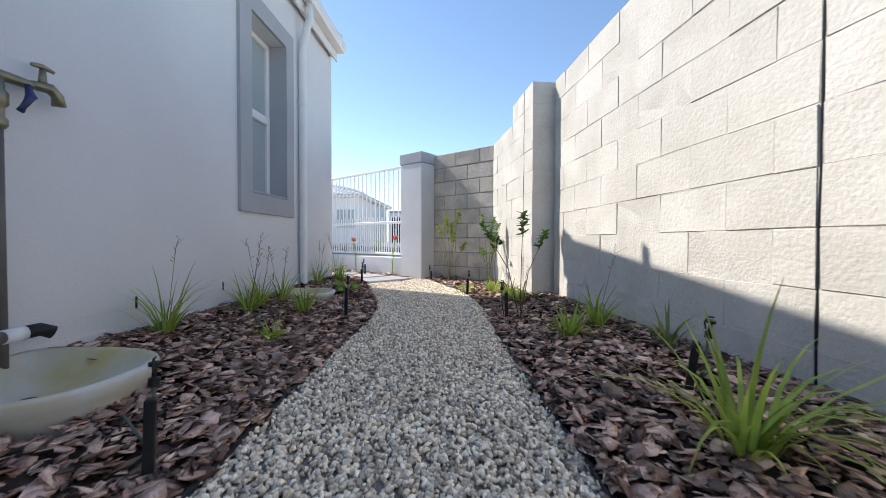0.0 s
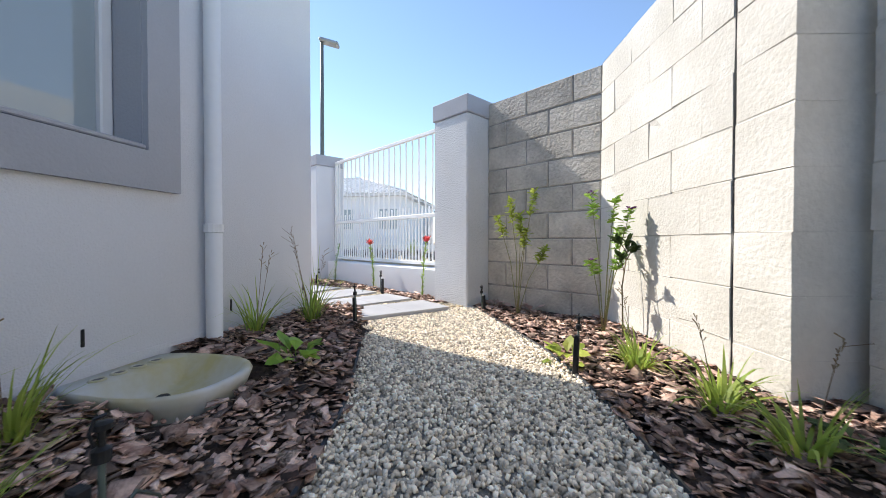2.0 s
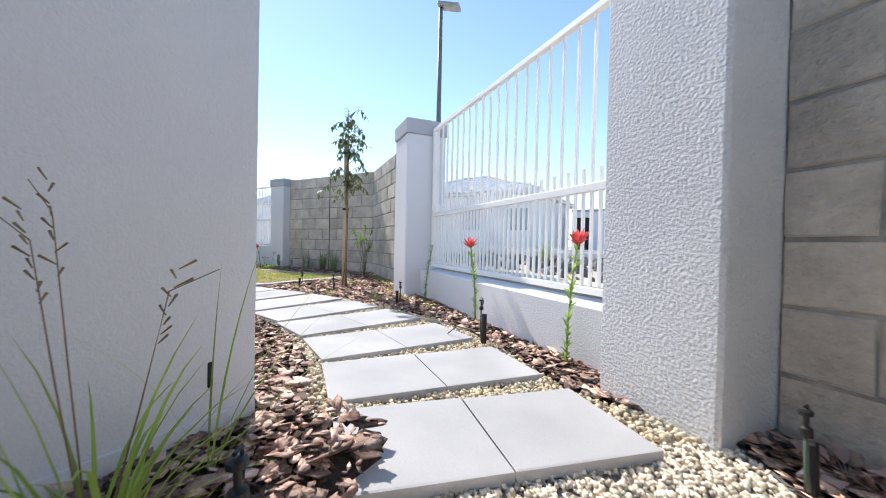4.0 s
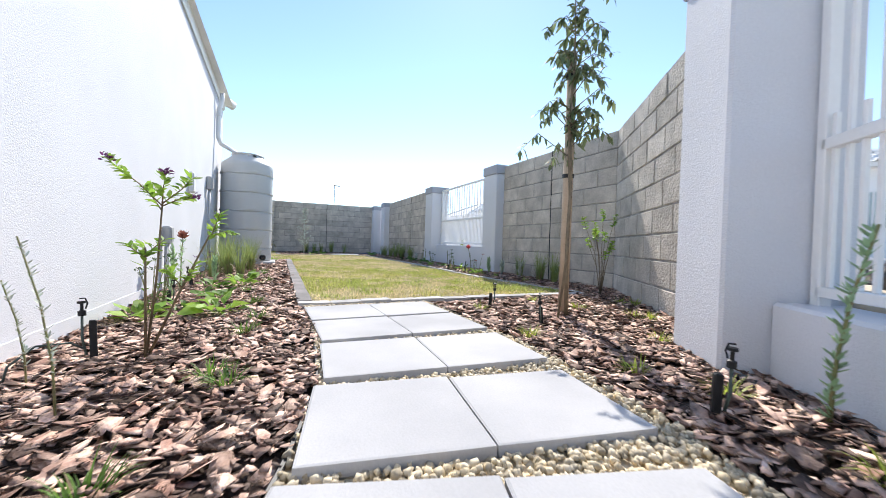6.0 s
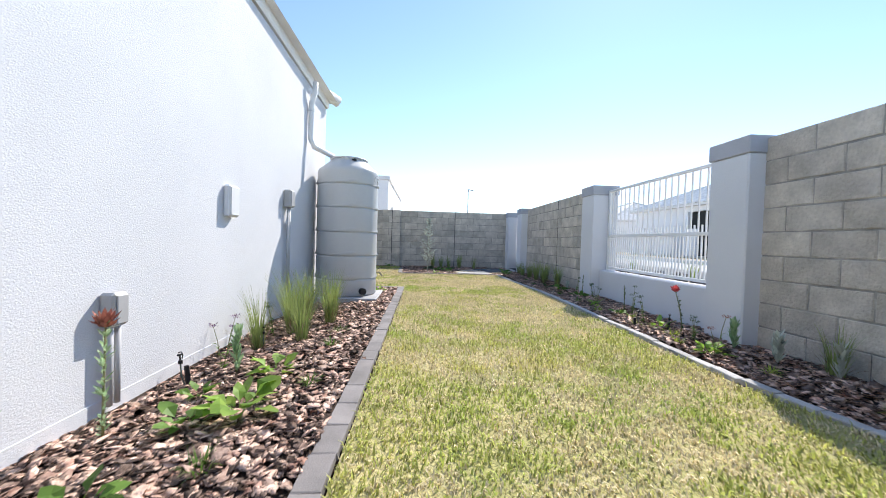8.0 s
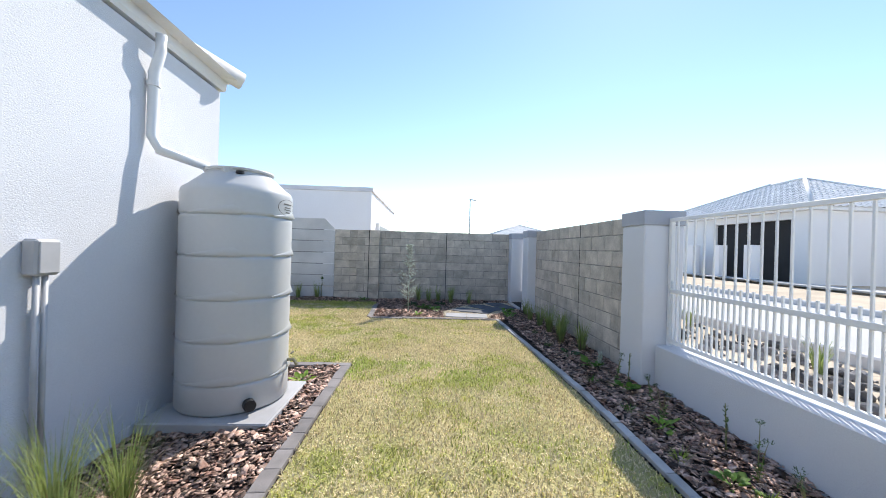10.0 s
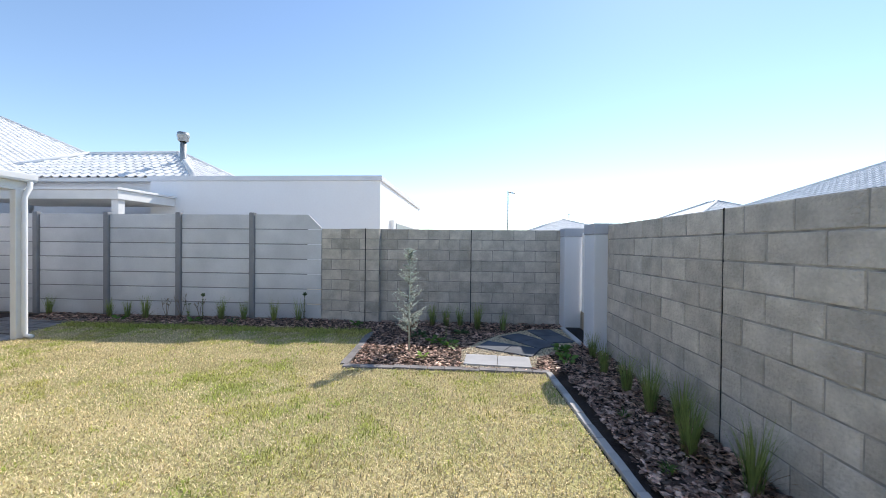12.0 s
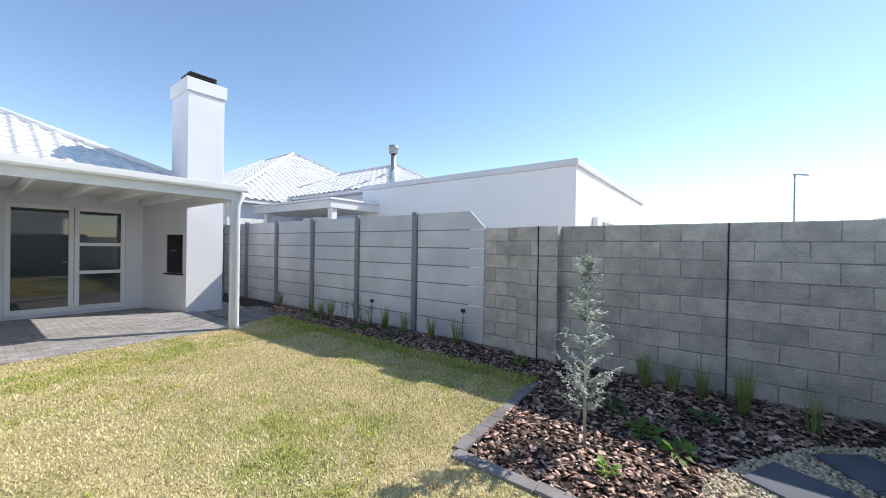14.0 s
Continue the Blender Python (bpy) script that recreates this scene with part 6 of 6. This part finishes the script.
def far_house(x0, y0, x1, y1, z0, wall_h, label, front_doors=(), windows=(), pitch=22, tiled=("s", "e")):
    """A white single-storey house with a tiled hip roof; openings on its south face."""
    h = thing("house", ((x0 + x1) / 2, (y0 + y1) / 2, z0), label, "house", "houses beyond the road")
    cx, cy = (x0 + x1) / 2, (y0 + y1) / 2
    a, b, c, d = x0 - cx, y0 - cy, x1 - cx, y1 - cy
    bm = bmesh.new()
    x = a
    for q0, q1, qz in sorted(front_doors):
        box(bm, x, b, -0.2, q0 - cx, d, wall_h)
        box(bm, q0 - cx, b, qz, q1 - cx, d, wall_h)
        box(bm, q0 - cx, b + 0.3, -0.2, q1 - cx, d, qz)
        x = q1 - cx
    box(bm, x, b, -0.2, c, d, wall_h)
    part("wall", bm, WALL_FAR, h)
    # shallow dark panel; its colour stands in for the deep garage's shade
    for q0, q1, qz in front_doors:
        part("garage_recess", boxed(q0 - cx + 0.01, b + 0.22, 0.0, q1 - cx - 0.01, b + 0.295, qz - 0.01), DARK, h, "dark panel painting the shade inside the open garage")
    for q0, q1, w0, w1 in windows:
        simple_window(h, q0 - cx, q1 - cx, w0, w1, b)
    roofp = part("fascia", boxed(a - 0.35, b - 0.35, wall_h, c + 0.35, d + 0.35, wall_h + 0.14, 0.01), TIMBER, h)
    hip_roof(h, a - 0.35, b - 0.35, c + 0.35, d + 0.35, wall_h + 0.14, pitch, 0.0, tiled=tiled)
    return h


far_house(-14.5, 22.0, -5.0, 30.0, 0.36, 2.75, "white house with a pale tiled roof across the road", windows=((-6.4, -5.2, 0.9, 2.1), (-9.0, -7.8, 0.9, 2.1)), pitch=20, tiled=("s", "e"))
far_house(-30.0, 22.5, -19.6, 31.0, 0.36, 3.0, "white house with tiled roof and an open garage, its shade painted", front_doors=((-24.6, -20.4, 2.7),), pitch=24, tiled=("s", "e"))
far_house(-46.0, 24.0, -36.0, 33.0, 0.36, 2.8, "distant white house with a tiled hip roof", pitch=24, tiled=("e",))
far_house(-62.0, 15.3, -52.0, 24.3, 0.36, 2.8, "distant white house with a low tiled roof", pitch=19, tiled=("e",))
g = thing("outbuilding", (-3.0, 28.5, 0.36), "small flat-roofed white outbuilding across the road", "outbuilding")
part("wall", boxed(-1.2, -1.5, -0.2, 1.0, 1.5, 2.25, 0.02), WALL_FAR, g)
part("coping", boxed(-1.24, -1.54, 2.25, 1.04, 1.54, 2.37, 0.01), CAPS, g)
part("door", boxed(-1.0, -1.53, 0.0, -0.2, -1.505, 1.9, 0.01), DARK, g)

# white garden wall and fence across the road
fw = thing("front_fence", (-27.5, 20.9, 0.36), "low white wall with slatted panels between pillars across the road", "fence")
for k in range(5):
    part("pillar", boxed(k * 1.7, -0.2, 0, k * 1.7 + 0.38, 0.2, 1.55, 0.01), WALL_FAR, fw)
    if k < 2:
        for s in range(8):
            part("slat", boxed(k * 1.7 + 0.38, -0.03, 0.12 + s * 0.17, (k + 1) * 1.7, 0.03, 0.26 + s * 0.17), STEEL, fw)


def neighbour():
    """The white house and flat garage behind the precast fence."""
    g = thing("neighbour_garage", (-22.5, 1.8, 0.0), "white flat-roofed garage block behind the fence", "garage")
    part("wall", boxed(-3.4, -3.3, -0.1, 4.6, 3.3, 3.22, 0.01), WALL_FAR, g)
    part("coping", boxed(-3.45, -3.35, 3.22, 4.65, 3.35, 3.36, 0.01), PLASTER, g, "white coping band")
    part("garage_door", boxed(-2.6, 3.3, 0.0, 2.4, 3.33, 2.2, 0.01), GALV, g)
    part("wall_lamp", boxed(3.2, 3.3, 1.9, 3.35, 3.42, 2.25, 0.01), PVC, g)
    h = thing("neighbour_house", (-22.0, -14.0, 0.0), "white house with pale tiled hip roofs and a steel flue", "house")
    part("wall", boxed(-6.0, -7.7, -0.1, 6.0, 7.5, 3.0, 0.01), WALL_FAR, h)
    part("fascia", boxed(-6.3, -8.0, 3.0, 6.3, 7.8, 3.15, 0.01), TIMBER, h)
    hip_roof(h, -6.3, -8.0, 6.3, 7.8, 3.15, 30, 0.0, tiled=("e", "n"))
    w2 = thing("neighbour_wing", (-21.5, -1.9, 0.0), "lower tiled wing of the white house next door", "house")
    part("wall", boxed(-1.4, -4.2, -0.1, 2.8, 0.9, 3.3, 0.01), WALL_FAR, w2)
    part("fascia", boxed(-1.7, -7.0, 3.3, 3.1, 1.3, 3.42, 0.01), TIMBER, w2)
    hip_roof(w2, -1.7, -7.0, 3.1, 1.3, 3.42, 28, 0.0, tiled=("e", "s", "n"))
    fl = thing("flue", (-19.84, -2.1, 3.6), "galvanised steel chimney flue with a cowl", "flue")
    part("pipe", lathe([(0.0, 0.0), (0.09, 0.0), (0.09, 1.25), (0.0, 1.25)], 16), GALV, fl, smooth=True)
    part("cowl", lathe([(0.11, 1.28), (0.16, 1.30), (0.16, 1.42), (0.19, 1.44), (0.17, 1.58), (0.0, 1.60)], 16), GALV, fl, smooth=True)
    p = thing("neighbour_porch", (-17.3, -2.3, 0.0), "white timber porch roof behind the fence", "porch")
    for y in (-2.0, 1.4):
        part("post", boxed(0.85, y - 0.09, 0.0, 1.03, y + 0.09, 2.5, 0.01), TIMBER, p)
    part("beam", boxed(-0.7, -2.6, 2.5, 1.1, 1.55, 2.72, 0.01), TIMBER, p)
    part("porch_roof", boxed(-0.75, -2.65, 2.72, 1.15, 1.6, 2.78, 0.01), PVC, p)
    simple = part("door_glass", boxed(-1.02, -1.6, 0.2, -0.98, 0.6, 2.2), GLASS, p)


neighbour()


def lamp_post(x, y, z, h, yaw, arm=0.3, name="street_lamp", mat=LAMP_POLE):
    s = thing(name, (x, y, z), "tall slim street lamp on a steel pole", "street lamp", "street lamps")
    s.rotation_euler = (0, 0, yaw)
    part("pole", tube([(0, 0, -0.1), (0, 0, h * 0.5), (0, 0, h)], [0.055, 0.05, 0.04], 10), mat, s, smooth=True)
    bm = bmesh.new()
    box(bm, -0.05, -0.12, h - 0.05, arm + 0.12, 0.12, h + 0.03, 0.02, Matrix.Rotation(radians(14), 3, "Y"), (0, 0, h))
    part("lamp_head", bm, GALV, s)
    return s


lamp_post(-3.72, 11.02, 0.34, 5.15, radians(15))
lamp_post(-40.0, 10.95, 0.34, 5.8, radians(60), 0.5, mat=GALV)
lamp_post(-62.0, 22.0, 0.34, 5.8, radians(60), 0.5, mat=GALV)


def vehicle(x, y, yaw, colour, label, L=4.3, H=1.75, W=1.8, van=False, name="parked_car"):
    c = thing(name, (x, y, 0.36), label, "car", "parked vehicles")
    c.rotation_euler = (0, 0, yaw)
    prof = [(-L / 2, 0.35), (-L / 2, 0.95), (-L / 2 + 0.25, H), (L / 2 - 1.5, H), (L / 2 - 0.95, 1.05), (L / 2 - 0.1, 0.9), (L / 2, 0.6), (L / 2, 0.35)]
    if van:
        prof = [(-L / 2, 0.35), (-L / 2, H - 0.1), (-L / 2 + 0.1, H), (L / 2 - 1.3, H), (L / 2 - 0.6, 1.15), (L / 2 - 0.05, 1.0), (L / 2, 0.6), (L / 2, 0.35)]
    bm = bmesh.new()
    a = [bm.verts.new((px, -W / 2, pz)) for px, pz in prof]
    b = [bm.verts.new((px, W / 2, pz)) for px, pz in prof]
    bm.faces.new(a)
    bm.faces.new(b)
    for i in range(len(prof)):
        j = (i + 1) % len(prof)
        bm.faces.new((a[i], a[j], b[j], b[i]))
    bmesh.ops.bevel(bm, geom=list(bm.edges), offset=0.06, segments=2, affect="EDGES")
    part("body", bm, colour, c, smooth=True)
    for s in (-1, 1):
        part("side_window", boxed(-L / 2 + 0.5, s * W / 2 - 0.01, 1.02, L / 2 - 1.4, s * W / 2 + 0.01, H - 0.15, 0.005), GLASS, c)
        for wx in (-L / 2 + 0.8, L / 2 - 0.8):
            wh = part("wheel", tube([(wx, s * (W / 2 - 0.2), 0.33), (wx, s * (W / 2 + 0.02), 0.33)], 0.33, 18), RUBBER, c)
            part("rim", tube([(wx, s * (W / 2 + 0.015), 0.33), (wx, s * (W / 2 + 0.03), 0.33)], 0.2, 14), GALV, wh)
    for yy in (-W / 2 + 0.3, W / 2 - 0.3):
        part("headlight", boxed(L / 2 - 0.05, yy - 0.14, 0.66, L / 2 + 0.02, yy + 0.14, 0.82, 0.01), GALV, c)
    return c


vehicle(-2.6, 38.0, radians(20), PVC, "white delivery van parked far across the road", 5.0, 2.2, van=True)
vehicle(0.6, 40.0, radians(-80), PVC, "white car parked far across the road", 4.4, 1.75)
vehicle(3.2, 41.0, radians(-95), GALV, "silver car parked far across the road", 4.3, 1.6)
vehicle(6.2, 40.0, radians(-60), PVC, "white car parked beyond the road", 4.3, 1.6)
b = thing("road_barrier", (2.4, 30.0, 0.36), "red plastic road barrier far beyond the railing", "barrier")
part("body", boxed(-0.5, -0.25, 0.0, 0.5, 0.25, 0.95, 0.08), RED, b)


def rocks():
    """Loose rocks and rubble on the verge behind the railings."""
    rnd = random.Random(21)
    verts, faces = [], []
    base = bmesh.new()
    bmesh.ops.create_icosphere(base, subdivisions=1, radius=1)
    bv = [v.co.copy() for v in base.verts]
    bf = [[v.index for v in fc.verts] for fc in base.faces]
    base.free()
    for i in range(1500):
        if i % 2:
            u = rnd.uniform(-0.5, 9)
            p = Vector(diag(rnd.uniform(-1, 7.5), -rnd.uniform(0.4, 2.4)))
        else:
            p = Vector((rnd.uniform(-14, -4.5), NORTH_Y + rnd.uniform(0.3, 1.65)))
        s = 0.02 + 0.085 * rnd.random() ** 2.4
        k = len(verts)
        r = Matrix.Rotation(rnd.uniform(0, 6), 3, (rnd.random(), rnd.random(), rnd.random() + 0.1))
        for v in bv:
            q = r @ Vector((v.x * rnd.uniform(0.8, 1.2), v.y * 0.8, v.z * 0.45))
            verts.append((p.x + q.x * s, p.y + q.y * s, 0.34 + q.z * s + s * 0.3))
        faces += [[a + k for a in fc] for fc in bf]
    tagged(mesh_object("verge_rocks", verts, faces, STONE), "loose dark and pale rocks on the sandy verge", "rocks", kind="stuff")


rocks()
for x, y in ((-8.6, 10.6), (-7.4, 11.2), (-10.5, 10.8), (-0.8, 8.6)):
    t = tuft(x, y, 0.35, 40, REED, "green verge plant beyond the railing", 0.7, 0.012, name="verge_plant", group="verge plants")
    t.location.z = 0.34

# long arching grass stalks at the shaded house corner
def stalks(x, y, z, runs, label):
    t = thing("grass_stalks", (x, y, z), label, "grass plant", "grass tufts")
    v, f = [], []
    for yaw, length, width, lean, curl in runs:
        blade_into(v, f, (0.01 * math.cos(yaw), 0.01 * math.sin(yaw), 0), yaw, length, width, lean, curl, 8)
    green("foliage", v, f, TUFT, t)
    return t


stalks(-0.46, 4.93, bed_height(-0.46, 4.93), ((1.9, 0.50, 0.007, 0.15, 0.35), (1.3, 0.46, 0.006, 0.3, 0.6), (1.6, 0.40, 0.007, 0.5, 0.7), (4.4, 0.42, 0.007, 0.2, 0.9), (1.0, 0.38, 0.006, 0.6, 0.6), (2.4, 0.42, 0.005, 0.05, 0.3)),
       "long thin green grass stalks at the house corner")


# ---- loose surfaces ----
def scatter(poly, per_m2, rnd, keep=None):
    xs, ys = [p[0] for p in poly], [p[1] for p in poly]
    area = (max(xs) - min(xs)) * (max(ys) - min(ys))
    pts = rnd.random((int(area * per_m2), 2)) * (max(xs) - min(xs), max(ys) - min(ys)) + (min(xs), min(ys))
    ok = np.zeros(len(pts), bool)
    n = len(poly)
    x, y = pts[:, 0], pts[:, 1]
    for i in range(n):
        x0, y0 = poly[i]
        x1, y1 = poly[(i + 1) % n]
        if y0 == y1:
            continue
        c = (y0 > y) != (y1 > y)
        ok ^= c & (x < (x1 - x0) * (y - y0) / (y1 - y0) + x0)
    if keep is not None:
        ok &= keep(x, y)
    return pts[ok]


def rotations(rnd, n, tilt):
    """Random turns about z after a random tilt."""
    a, b, c = rnd.random(n) * math.tau, rnd.normal(0, tilt, n), rnd.normal(0, tilt, n)
    ca, sa, cb, sb, cc, sc = np.cos(a), np.sin(a), np.cos(b), np.sin(b), np.cos(c), np.sin(c)
    m = np.empty((n, 3, 3))
    m[:, 0, 0], m[:, 0, 1], m[:, 0, 2] = ca * cb, ca * sb * sc - sa * cc, ca * sb * cc + sa * sc
    m[:, 1, 0], m[:, 1, 1], m[:, 1, 2] = sa * cb, sa * sb * sc + ca * cc, sa * sb * cc - ca * sc
    m[:, 2, 0], m[:, 2, 1], m[:, 2, 2] = -sb, cb * sc, cb * cc
    return m


def numpy_mesh(name, verts, faces, mat, label, category, parent=None):
    """One joined mesh from arrays of vertices and equal-sided faces."""
    me = bpy.data.meshes.new(name)
    n, k = faces.shape
    me.vertices.add(len(verts))
    me.vertices.foreach_set("co", np.ascontiguousarray(verts, dtype=np.float32).ravel())
    me.loops.add(n * k)
    me.loops.foreach_set("vertex_index", np.ascontiguousarray(faces, dtype=np.int32).ravel())
    me.polygons.add(n)
    me.polygons.foreach_set("loop_start", np.arange(0, n * k, k, dtype=np.int32))
    me.update(calc_edges=True)
    me.materials.append(mat)
    ob = new(name, me)
    return tagged(ob, label, category, kind="stuff")


def pieces(name, centres, z, sizes, shape, faces, rnd, mat, label, category, tilt=0.4, jitter=0.15):
    """Many copies of a small shape, each with its own size, turn and uneven corners, joined."""
    n, k = len(centres), len(shape)
    v = shape[None] * sizes[:, None, :] * (1 + rnd.normal(0, jitter, (n, k, 3)))
    v = np.einsum("nij,nkj->nki", rotations(rnd, n, tilt), v)
    v[:, :, 0] += centres[:, 0, None]
    v[:, :, 1] += centres[:, 1, None]
    v[:, :, 2] += z[:, None]
    f = (faces[None] + (np.arange(n) * k)[:, None, None]).reshape(-1, faces.shape[1])
    return numpy_mesh(name, v.reshape(-1, 3), f, mat, label, category)


RND = np.random.default_rng(7)
# a split-bark chip: an uneven six-sided plate
hexa = [(math.cos(k * math.tau / 6), math.sin(k * math.tau / 6)) for k in range(6)]
CHIP = np.array([(x, y, 0.5) for x, y in hexa] + [(x * 0.92, y * 0.92, -0.5) for x, y in hexa]) * 0.5
CHIP_F = np.array([(0, 1, 2, 3), (0, 3, 4, 5), (9, 8, 7, 6), (11, 10, 9, 6)] + [(k, k + 6, (k + 1) % 6 + 6, (k + 1) % 6) for k in range(6)])
# a broken stone: a dented box
PEB = np.array([(-1, -1, -1), (1, -1, -1), (1, 1, -1), (-1, 1, -1), (-0.75, -0.8, 1), (0.8, -0.7, 1), (0.7, 0.8, 1), (-0.8, 0.75, 1)]) * 0.5
PEB_F = np.array([(3, 2, 1, 0), (4, 5, 6, 7), (0, 1, 5, 4), (1, 2, 6, 5), (2, 3, 7, 6), (3, 0, 4, 7)])

for bed_name, poly in BEDS:
    near = bed_name in ("planting_bed_west", "planting_bed_east", "planting_bed_house", "planting_bed_fence")
    pts = scatter(poly, 2500 if near else 1300, RND, (lambda x, y: y > 0.2) if "west" in bed_name or "east" in bed_name else (lambda x, y: y > -1.0))
    clear = np.ones(len(pts), bool)
    for cx, cy in ((-0.34, 1.70), (-0.39, 3.78)):
        clear &= (np.abs(pts[:, 0] - cx) > 0.29) | (np.abs(pts[:, 1] - cy) > 0.24)
    stray = RND.random(len(pts)) < 0.012
    clear &= np.array([not inside(GATE_STONES, x, y) for x, y in pts]) | stray
    pts = pts[clear]
    n = len(pts)
    z = np.array([bed_height(x, y) for x, y in pts]) + 0.008 + RND.random(n) * 0.016
    L = 0.016 + 0.052 * RND.random(n) ** 2.6
    size = np.stack([L * 1.15, L * (0.5 + 0.5 * RND.random(n)), 0.002 + 0.003 * RND.random(n)], 1)
    pieces("bark_mulch", pts, z, size, CHIP, CHIP_F, RND, BARK, "brown and pinkish bark chip mulch covering the bed", "bark mulch", 0.24, 0.42)

pts = scatter(PATH_L + PATH_R[::-1], 9500, RND, lambda x, y: y > 0.6)
n = len(pts)
s = 0.0055 + 0.0075 * RND.random(n)
pieces("path_gravel", pts, 0.008 + RND.random(n) * 0.010, np.stack([s * 1.5, s, s * 0.75], 1), PEB, PEB_F, RND, GRAVEL, "loose grey and brown crushed stone on the path", "gravel", 0.7, 0.18)


def off_slabs(x, y):
    ok = np.ones(len(x), bool)
    for sx, sy, yaw in STEP_ROWS:
        a = radians(yaw)
        u = (x - sx) * math.cos(a) + (y - sy) * math.sin(a)
        v = -(x - sx) * math.sin(a) + (y - sy) * math.cos(a)
        ok &= ~((np.abs(u) < 0.41) & (np.abs(v) < 0.20))
    return ok


def off_gate_slabs(x, y):
    ok = np.ones(len(x), bool)
    for sx, sy, yaw in GATE_SLABS:
        a = radians(yaw)
        u = (x - sx) * math.cos(a) + (y - sy) * math.sin(a)
        v = -(x - sx) * math.sin(a) + (y - sy) * math.cos(a)
        ok &= ~((np.abs(u) < 0.20) & (np.abs(v) < 0.20))
    return ok


pts = scatter(STEP_L + STEP_R[::-1], 5200, RND, off_slabs)
n = len(pts)
s = 0.008 + 0.009 * RND.random(n)
pieces("step_pebbles", pts, 0.014 + RND.random(n) * 0.012, np.stack([s * 1.3, s, s * 0.8], 1), PEB, PEB_F, RND, PEBBLE, "cream and yellow pebbles between the stepping slabs", "pebbles", 0.6, 0.16)
pts = scatter(GATE_STONES, 3800, RND, off_gate_slabs)
n = len(pts)
s = 0.010 + 0.010 * RND.random(n)
pieces("gate_pebbles", pts, 0.02 + RND.random(n) * 0.01, np.stack([s * 1.3, s, s * 0.8], 1), PEB, PEB_F, RND, PEBBLE, "cream pebbles between the slabs by the gate", "pebbles", 0.6, 0.16)


def lawn_blades(name, pts, mat, h, label):
    n = len(pts)
    yaw = RND.random(n) * math.tau
    L = h * (0.5 + 0.8 * RND.random(n))
    lean = 0.35 + 1.0 * RND.random(n)
    w = 0.0028 + 0.0022 * RND.random(n)
    dx, dy = np.cos(yaw), np.sin(yaw)
    v = np.empty((n, 5, 3))
    for k, (t, ww) in enumerate(((0, 1), (0, -1), (0.55, 0.8), (0.55, -0.8), (1.0, 0))):
        v[:, k, 0] = pts[:, 0] + dx * L * np.sin(lean) * t * t - dy * w * ww
        v[:, k, 1] = pts[:, 1] + dy * L * np.sin(lean) * t * t + dx * w * ww
        v[:, k, 2] = 0.018 + L * (np.cos(lean * t) * t)
    f = np.array([(0, 1, 3), (0, 3, 2), (2, 3, 4)])
    f = (f[None] + (np.arange(n) * 5)[:, None, None]).reshape(-1, 3)
    return numpy_mesh(name, v.reshape(-1, 3), f, mat, label, "grass")


def patch(x, y):
    """Clumps of green in drier turf, uneven at two scales."""
    return np.array([2.2 * noise.noise(Vector((a * 0.9, b * 0.9, 4.1))) + 2.6 * noise.noise(Vector((a * 4.6, b * 4.6, 9.3))) for a, b in zip(x, y)])


pts = scatter(LAWN, 4600, RND, lambda x, y: (x < -3.8))
dens = patch(pts[:, 0], pts[:, 1])
bias = np.clip((-pts[:, 0] - 4.5) / 5.0, 0, 1)
greenish = dens + RND.normal(0, 0.8, len(pts)) - 1.05 * bias > -0.1
lawn_blades("lawn_grass", pts[greenish], BLADE, 0.036, "short green and yellow-green lawn grass")
lawn_blades("lawn_straw", pts[~greenish], BLADE_DRY, 0.029, "short straw-coloured dry lawn grass")
edge = pts[np.abs(pts[:, 0] + 14.1) < 0.15]
lawn_blades("lawn_fringe", edge, BLADE, 0.075, "longer green grass along the lawn's edge")

# patio pavers, laid in stretcher bond
patio_set = thing("patio_paving", (0, 0, 0), "grey paver patio in stretcher bond", "paving", kind="structure")
rest_v, rest_f = [], []
count = 0
v0, f0 = slab_mesh(0.197, 0.097, 0.03, 0.004)
bm = bmesh.new()
tmp = bpy.data.meshes.new("paver")
tmp.from_pydata(v0, [], f0)
bm.from_mesh(tmp)
bmesh.ops.recalc_face_normals(bm, faces=bm.faces)
bm.to_mesh(tmp)
bm.free()
tmp.materials.append(BRICK_PAVE)
rnd = random.Random(3)
for j in range(36):
    for i in range(24):
        x, y = -13.25 + i * 0.2 + (0.1 if j % 2 else 0), 0.65 - j * 0.1
        if x > HOUSE_W - 0.1 or (x < -12.9 and y < -2.5):
            continue
        if count < 300 and x < -10.2:
            ob = new("paver", tmp)
            ob.parent = patio_set
            ob.location = (x, y, 0.030 + rnd.uniform(-0.002, 0.002))
            ob.rotation_euler = (rnd.uniform(-0.01, 0.01), rnd.uniform(-0.01, 0.01), rnd.uniform(-0.01, 0.01))
            count += 1
        else:
            k = len(rest_v)
            rest_v += [(a + x, b + y, c + 0.03) for a, b, c in v0]
            rest_f += [tuple(a + k for a in fc) for fc in f0]
ob = mesh_object("pavers_joined", rest_v, rest_f, BRICK_PAVE)
ob.parent = patio_set
ob["kind"] = "stuff"
